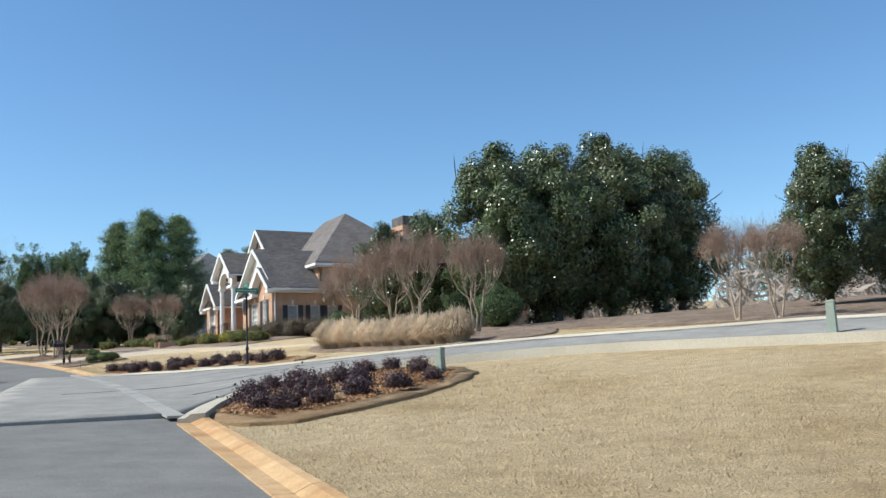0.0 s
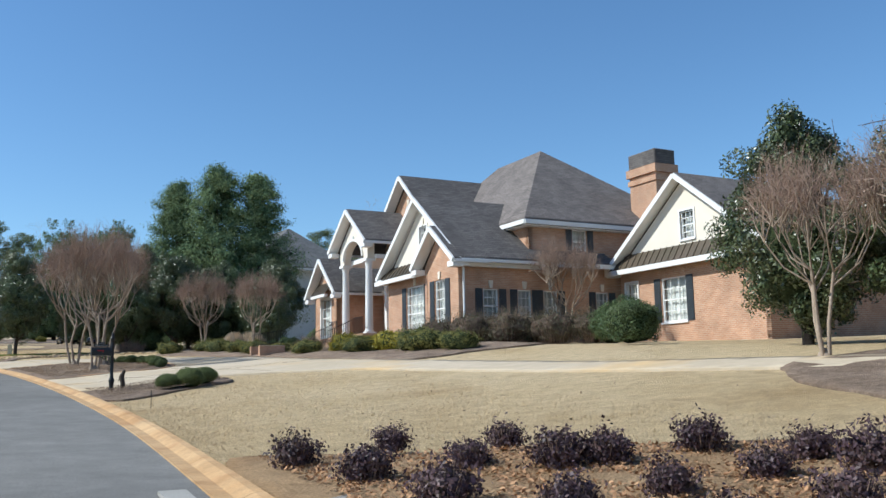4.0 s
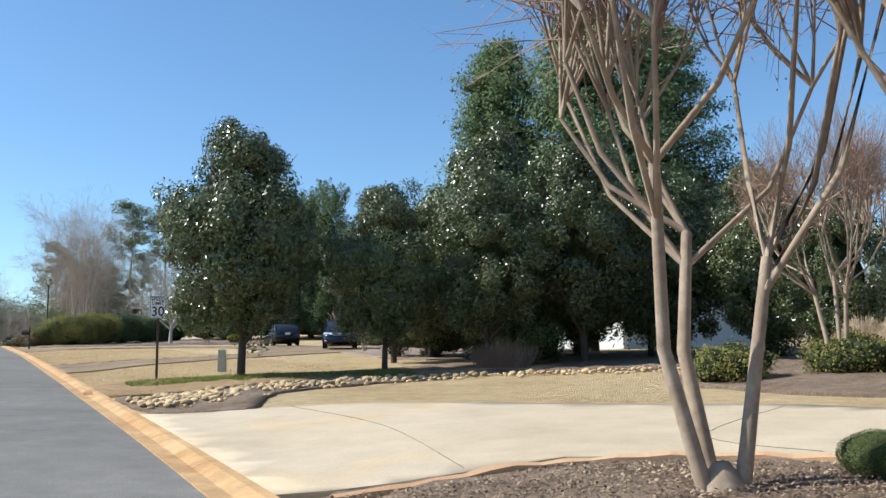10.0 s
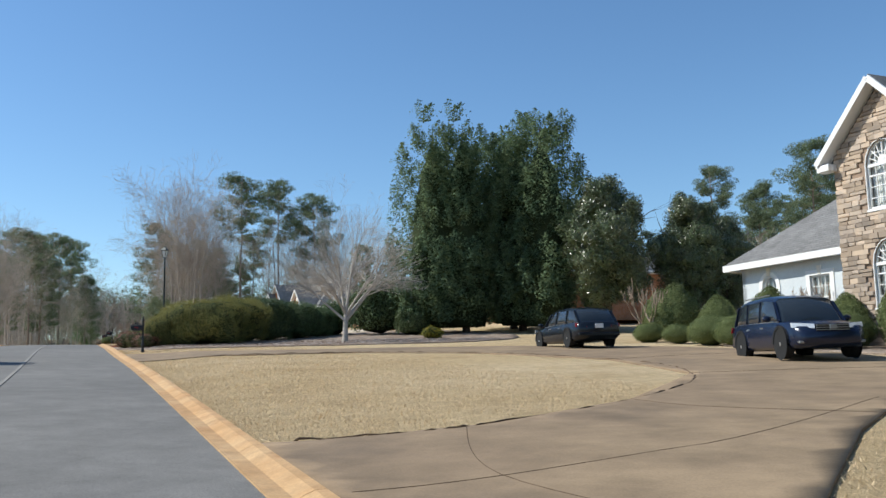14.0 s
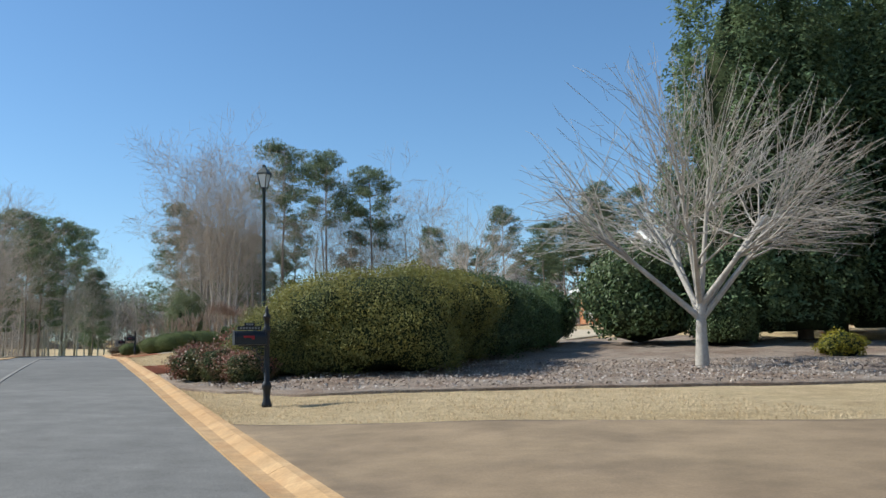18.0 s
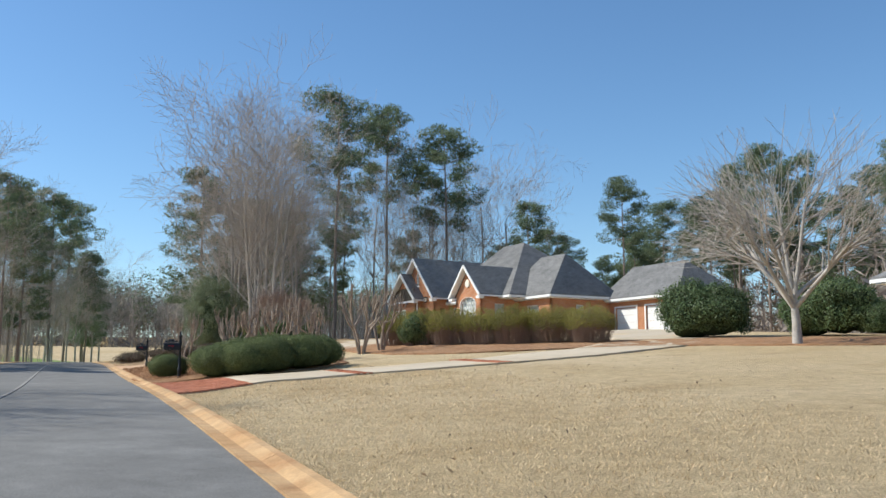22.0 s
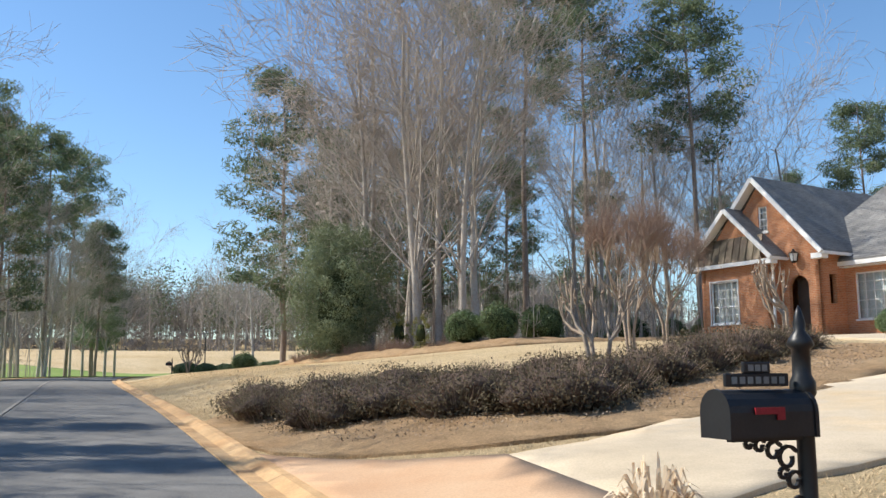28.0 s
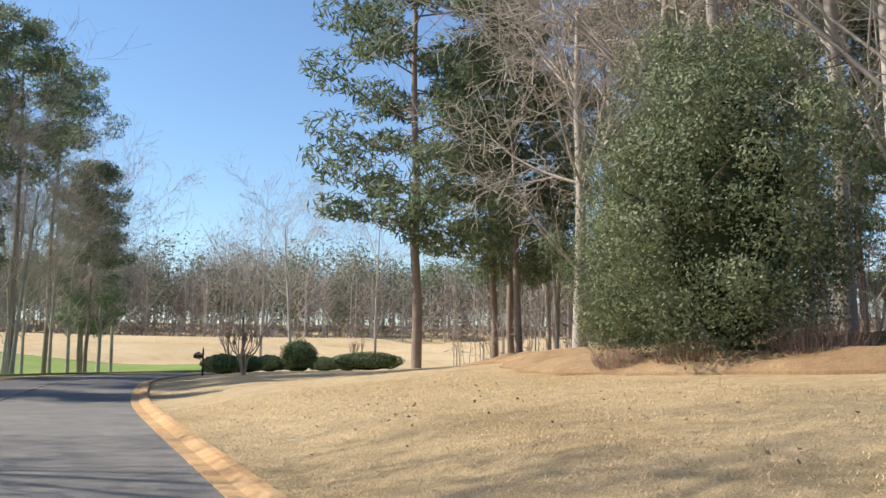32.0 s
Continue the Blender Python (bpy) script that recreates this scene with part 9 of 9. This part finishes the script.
copy_thing(SAP, at(*sd_xy(226, 16.0), 60, 1.0))

HEDGE = shrub(155, at(-158.0, 249.0), (2.4, 1.1, .6), 5200, .07, "leaf_holly", "low_hedge", "low dark evergreen hedge beside the far lamp", "shrub", "low hedges", .08, .05)
for i, (s, d) in enumerate([(309, 4.0), (315, 4.6), (321, 5.2), (327, 6.2), (333, 7.0), (303, 3.6)]):
    again_sd([HEDGE], 0, s, d, 120 + 3 * i, 1.15)
again_sd(HOLLY, 1, 312, 7.5, 30, .8)
again_sd(POL, 1, 301, 4.6, 60, 1.1)
again_sd(POL, 0, 326, 9.5, 20, 1.1)

# ---- small things ----
mailbox(at(-22.45, 53.2, 30))
mailbox(at(-77.25, 125.05, 39))
mailbox(at(*sd_xy(197.3, 3.4), 38))
mailbox(at(-117.45, 175.5, 38, .93, -.06))
mailbox(at(*sd_xy(300.5, 2.7), 20))
street_lamp(at(-82.38, 134.45), 6.1)
pedestal(at(-81.4, 134.3, 25), .55, .4, .72, "utility_white", label="pale utility cabinet half hidden among shrubs")
street_lamp(at(*sd_xy(313, 2.9)), 5.0)
speed_sign(at(-44.2, 84.85, 12))
street_sign(at(-7.35, 33.4, 10))
pedestal(at(-.15, 18.9, 60), .2, .16, .62)
pedestal(at(7.9, 18.6, 60), .22, .2, .75, label="dark green utility marker post")
pedestal(at(-43.86, 88.15, 20), .26, .28, .68, "utility_pale", label="pale grey-green utility pedestal standing on the lawn")
pedestal(at(-114.4, 176.4, 30), .24, .24, .4, "utility", label="short green utility box on pine straw")
pedestal(at(-113.9, 175.6, 30), .2, .2, .68, "utility_white", label="pale utility pedestal on pine straw")
car(at(-47.85, 112.0, -72), M["paint_navy"], 4.7, 1.9, 1.66, .37, 1.0, .5, "suv_car", "dark navy crossover parked on the stained drive")
car(at(-55.2, 121.7, 121), M["paint_black"], 4.85, 1.82, 1.48, .32, 1.0, .5, "estate_car", "dark estate car parked on the stained drive", False)
# carved driftwood beside the first mailbox
w_ = thing("driftwood_post", at(-22.35, 53.75, 20), "dark carved wooden stake beside a mailbox", "ornament")
v, f = tubes([(np.array([[0, 0, -.05], [.03, 0, .2], [-.02, .01, .42], [.06, 0, .62]]), np.array([.05, .07, .08, .04])), (np.array([[0, 0, .3], [-.08, .02, .36], [-.12, .02, .3]]), np.array([.04, .03, .01]))], 7)
mesh_obj("wood", v, f, M["bark_dark"], w_, smooth=True)
s_ = thing("marker_stake", at(-19.3, 47.8), "thin dark marker rod in the lawn", "stake")
v, f = tubes([(np.array([[0, 0, -.1], [0, .01, .42]]), np.array([.008, .008]))], 6)
mesh_obj("rod", v, f, M["iron"], s_)
# brick steps up to the first house's walk
st = thing("garden_steps", at(*sd_xy(71.0, 12.2), -60, .82), "low flight of brick garden steps with iron rails", "steps")
for k in range(4):
    part("step", box(bmesh.new(), -.75, .75, .32 * k, .32 * (k + 1), -.2, .12 + .13 * k, .012), M["brick_tan"], st)
for x in (-.9, .9):
    part("cheek_wall", box(bmesh.new(), x - .15, x + .15, -.1, 1.4, -.2, .62, .015), M["brick_tan"], st)
    railing(st, (x, 0, .55), (x, 1.3, .75), .75)

# ---- pieces: river rocks, pavers, tufts ----
def rock_shapes(n, seed):
    g, out = np.random.default_rng(seed), []
    for k in range(n):
        bm = bmesh.new()
        bmesh.ops.create_icosphere(bm, subdivisions=1, radius=1.0)
        for v in bm.verts:
            v.co *= 1 + g.uniform(-.18, .18)
        me = bpy.data.meshes.new("rock")
        bm.to_mesh(me)
        bm.free()
        me.polygons.foreach_set("use_smooth", np.ones(len(me.polygons), dtype=bool))
        me.materials.append(M["rock"])
        out.append(me)
    return out


swale = tagged(new("rock_swale"), "swale lined with tan river rocks beside the drive", "rocks", kind="structure")
shapes = rock_shapes(8, 3)
g = np.random.default_rng(17)
line = smooth_outline([sd_xy(*p) for p in ((89.2, 2.5), (89.4, 3.6), (89.8, 5.0), (90.2, 7.0), (89.8, 9.5), (88.6, 12), (87, 14.5))], 12, closed=False)
for k in range(300):
    t = g.uniform(0, 1) ** 2.4
    p = line[int(t * (len(line) - 1))]
    wdt = 1.15 * (1 - t) ** 1.5 + .28
    a = g.uniform(0, 6.28)
    r = wdt * math.sqrt(g.uniform(0, 1))
    x, y = p[0] + r * math.cos(a), p[1] + r * math.sin(a)
    ss, dd, _ = station(x, y)
    if dd[0] < 2.25:
        continue
    o = new("rock", shapes[k % 8])
    o.parent = swale
    k1 = g.uniform(.05, .105)
    o.matrix_basis = Matrix.Translation((x, y, ground(x, y) + .055 + g.uniform(0, .03))) @ Matrix.Rotation(g.uniform(0, 6.28), 4, "Z") @ Matrix.Diagonal((k1 * 1.3, k1, k1 * .7, 1))

apron = tagged(new("brick_apron"), "red brick paver apron at the foot of a drive", "paving", kind="structure")
bm = box(bmesh.new(), -.1035, .1035, -.0515, .0515, -.03, .03)
bmesh.ops.bevel(bm, geom=bm.edges[:], offset=.003, segments=1, affect="EDGES")
paver = bpy.data.meshes.new("brick")
bm.to_mesh(paver)
bm.free()
paver.materials.append(M["brick_red"])


def pave(s0, s1, d0, d1, owner, every, limit=300, flare=(0, 0)):
    """Bricks in courses across the drive; those beyond the limit are joined into one part."""
    g = np.random.default_rng(int(s0))
    n, vs, fs = 0, [], []
    base = np.array([tuple(v.co) for v in paver.vertices])
    polys = [list(p.vertices) for p in paver.polygons]
    row = 0
    d = d0
    while d < d1:
        f_ = (d - d0) / (d1 - d0)
        s = s0 + flare[0] * f_ + (.105 if row % 2 else 0)
        while s < s1 + flare[1] * f_:
            x, y = sd_xy(s, d)
            ux, uy = np.interp(s, LS, LU[:, 0]), np.interp(s, LS, LU[:, 1])
            m = Matrix.Translation((x, y, ground(x, y) + .03 + g.uniform(-.004, .004))) @ Matrix.Rotation(math.atan2(uy, ux) + g.uniform(-.02, .02), 4, "Z")
            if n < limit and g.random() < every:
                o = new("brick", paver)
                o.parent = owner
                o.matrix_basis = m
                n += 1
            else:
                b = len(vs)
                mm = np.array(m)
                vs += (base @ mm[:3, :3].T + mm[:3, 3]).tolist()
                fs += [[b + i for i in p] for p in polys]
            s += .2085
        d += .1045
        row += 1
    if fs:
        tagged(mesh_obj("bricks", vs, fs, M["brick_red"], owner), kind="stuff")
    sdp("paver_bed", [(s0 - .12, d0 - .05), (s1 + .1, d0 - .05), (s1 + .1 + flare[1], d1 + .03), (s0 - .12 + flare[0], d1 + .03)], "mortar", .02, rounded=False, label="sandy joints under brick paving", category="paving")


pave(187.8, 195.6, 2.4, 4.5, apron, .4, 300, (1.0, -1.4))
pave(160.3, 166.2, 2.4, 4.1, apron, 0, 300, (.6, -.6))
pave(189.9, 193.7, 7.9, 8.35, apron, 0)
pave(190.2, 194.2, 12.8, 13.4, apron, 0)

blades = np.random.default_rng(23)
n = 11000
dd = 2.9 + 6.6 * blades.uniform(0, 1, n)
ss = 95.4 - .4 * (dd - 3) - 1.7 * blades.uniform(0, 1, n) ** .8 + blades.normal(0, .12, n) + .25 * np.sin(dd * 2.1)
xy = np.array([sd_xy(a, b) for a, b in zip(ss, dd)])
z = ground(xy[:, 0], xy[:, 1]) + .05
a = blades.uniform(0, 6.28, n)
hgt = blades.uniform(.03, .12, n) * (.55 + .45 * np.sin(dd * 3.3 + ss * 2.7) ** 2)
side = np.stack([np.cos(a), np.sin(a), 0 * a], 1) * .008
tip = np.stack([np.cos(a + 1.6) * .07, np.sin(a + 1.6) * .07, hgt], 1)
b0 = np.column_stack([xy, z])
v = np.stack([b0 - side, b0 + side, b0 + tip * [.45, .45, .75] + side * .8, b0 + tip * [.45, .45, .75] - side * .8, b0 + tip + side * .2, b0 + tip - side * .2], 1).reshape(-1, 3)
i6 = np.arange(n)[:, None] * 6
f = np.concatenate([i6 + np.array([[0, 1, 2, 3]]), i6 + np.array([[3, 2, 4, 5]])])
tagged(mesh_obj("lily_turf", v, f, M["grass_green"]), "strip of green lily turf below the magnolias", "grass", kind="stuff")


def scatter_bits(name, outline, n, seed, material, size, label, lift=.1):
    """Loose leaves and chips strewn over a bed."""
    g = np.random.default_rng(seed)
    P = [sd_xy(*p) for p in outline]
    xs, ys = [p[0] for p in P], [p[1] for p in P]
    pts = []
    while len(pts) < n:
        q = (g.uniform(min(xs), max(xs)), g.uniform(min(ys), max(ys)))
        if inside(q, P):
            pts.append(q)
    pts = np.array(pts)
    c = np.column_stack([pts, ground(pts[:, 0], pts[:, 1]) + lift])
    v, f = leaf_quads(g, c, np.tile([0, 0, 1.0], (n, 1)), size, size * .5, jitter=.45)
    return tagged(mesh_obj(name, v, f, M[material]), label, "litter", kind="stuff")


g = np.random.default_rng(18)
pv, pf = [], []
for k in range(700):
    p = line[int(g.uniform(0, 1) ** 2.2 * (len(line) - 1))]
    x, y = p[0] + g.normal(0, .55), p[1] + g.normal(0, .55)
    if station(x, y)[1][0] < 2.3:
        continue
    k1, b = g.uniform(.025, .055), len(pv)
    me = shapes[k % 8]
    pv += [(x + v.co.x * k1 * 1.3, y + v.co.y * k1, ground(x, y) + .05 + v.co.z * k1 * .7) for v in me.vertices]
    pf += [[b + i for i in q.vertices] for q in me.polygons]
tagged(mesh_obj("pebble_bed", pv, pf, M["rock"], smooth=True), "small tan pebbles between the river rocks", "pebbles", kind="stuff")
scatter_bits("island_litter", [(67.1, 2.5), (67.1, 6.0), (68.7, 7.2), (72, 7.7), (75.8, 6.6), (77.4, 4.6), (77.6, 2.5)], 26000, 31, "litter_leaf", .045, "fallen leaves on the island bed", .125)
scatter_bits("bank_litter", [(196.6, 2.2), (212.3, 2.2), (213.3, 4.2), (211.5, 7.8), (209, 11), (200, 10.5), (197.4, 9.2)], 22000, 32, "straw_leaf", .075, "loose pine straw on the bank", .14)
scatter_bits("shrub_litter", [(219.7, 3.4), (222, 2.6), (227.2, 2.7), (228.2, 4.7), (226.8, 10), (225.7, 14.6), (222, 16.5), (218.8, 9), (218.2, 5.4)], 10000, 33, "litter_leaf", .05, "fallen leaves under the brown shrubs", .15)
scatter_bits("chip_litter", [(148.2, 4.6), (146.5, 9), (144.5, 13), (143, 19), (150, 19), (158, 6), (153, 2.6), (150, 3.6)], 9000, 34, "chip_leaf", .08, "pale wood chips strewn over the bed", .1)
scatter_bits("mailbox_litter", [(54.2, 2.2), (58, 2.2), (58.9, 4.5), (59, 6.3), (56.6, 6.1), (54.8, 4)], 5000, 35, "litter_leaf", .045, "fallen leaves on the small bed", .16)
scatter_bits("lawn_leaves", [(42, 3), (56, 3), (57, 9), (44, 12), (36, 11)], 160, 36, "litter_leaf", .06, "a few dry leaves on the lawn", .03)
scatter_bits("lawn_leaves_beyond", [(98, 3), (103, 3), (107, 9), (110, 13), (100, 12), (97, 8)], 120, 37, "litter_leaf", .06, "a few dry leaves on the lawn", .03)
scatter_bits("lawn_leaves_far", [(169, 3), (187, 3), (190, 12), (188, 20), (176, 16)], 260, 38, "litter_leaf", .07, "a few dry leaves on the lawn", .03)
scatter_bits("lawn_leaves_last", [(232, 3), (262, 3), (258, 9), (246, 12), (232, 10)], 300, 39, "litter_leaf", .08, "a few dry leaves on the lawn", .03)
corner = [station(x, y) for x, y in ((-3.8, 14.8), (-3.7, 18.4), (-2.9, 20.4), (-1.9, 21.6), (-0.4, 20.6), (0.2, 18.9), (-.1, 17.3), (-1.5, 14.7), (-2.8, 13.8))]
scatter_bits("corner_straw", [(float(a[0][0]), float(a[1][0])) for a in corner], 12000, 40, "straw_leaf", .07, "loose pine straw on the corner bed", .115)
scatter_bits("corner_straw_beyond", [(41, 2.6), (39.3, 4.6), (38.3, 6.2), (36, 7.9), (32.2, 8.5), (31.4, 7.9), (33.3, 6.8), (34.8, 4.8), (36.8, 2.7)], 7000, 41, "straw_leaf", .07, "loose pine straw under the plum shrubs", .115)


def lawn_blades(name, n, s0, s1, d0, d1, seed):
    """Short dry blades over the lawn beside the street, clear of drives and beds."""
    g = np.random.default_rng(seed)
    s, d = g.uniform(s0, s1, n), d0 + (d1 - d0) * g.uniform(0, 1, n) ** 1.35
    d = d + np.interp(s, [k[0] for k in KERB_LINE], [k[1] for k in KERB_LINE])
    ux, uy = np.interp(s, LS, LU[:, 0]), np.interp(s, LS, LU[:, 1])
    xy = np.stack([np.interp(s, LS, LP[:, 0]) + uy * d, np.interp(s, LS, LP[:, 1]) - ux * d], 1)
    keep = np.ones(n, dtype=bool)
    for ring_ in LAID:
        lo, hi = ring_.min(0), ring_.max(0)
        near = np.where(keep & (xy[:, 0] > lo[0]) & (xy[:, 0] < hi[0]) & (xy[:, 1] > lo[1]) & (xy[:, 1] < hi[1]))[0]
        if len(near):
            keep[near[inside_many(xy[near], ring_)]] = False
    xy = xy[keep]
    m = len(xy)
    a, h = g.uniform(0, 6.283, m), g.uniform(.018, .05, m)
    base = np.column_stack([xy, ground(xy[:, 0], xy[:, 1]) - .004])
    side = np.stack([np.cos(a), np.sin(a), 0 * a], 1) * .006
    b = a + g.uniform(.8, 2.3, m)
    tip = np.stack([np.cos(b) * h * 1.1, np.sin(b) * h * 1.1, h], 1)
    v = np.stack([base - side, base + side, base + tip], 1).reshape(-1, 3)
    return tagged(mesh_obj(name, v, np.arange(3 * m).reshape(-1, 3), M["straw_blade"]), "short dry straw-coloured blades of the dormant lawn", "grass", kind="stuff")


lawn_blades("lawn_blades", 90000, -4, 58, 2.12, 9, 51)
lawn_blades("lawn_blades_middle", 150000, 94, 160, 2.12, 10, 52)
lawn_blades("lawn_blades_far", 190000, 164, 262, 2.12, 10, 53)
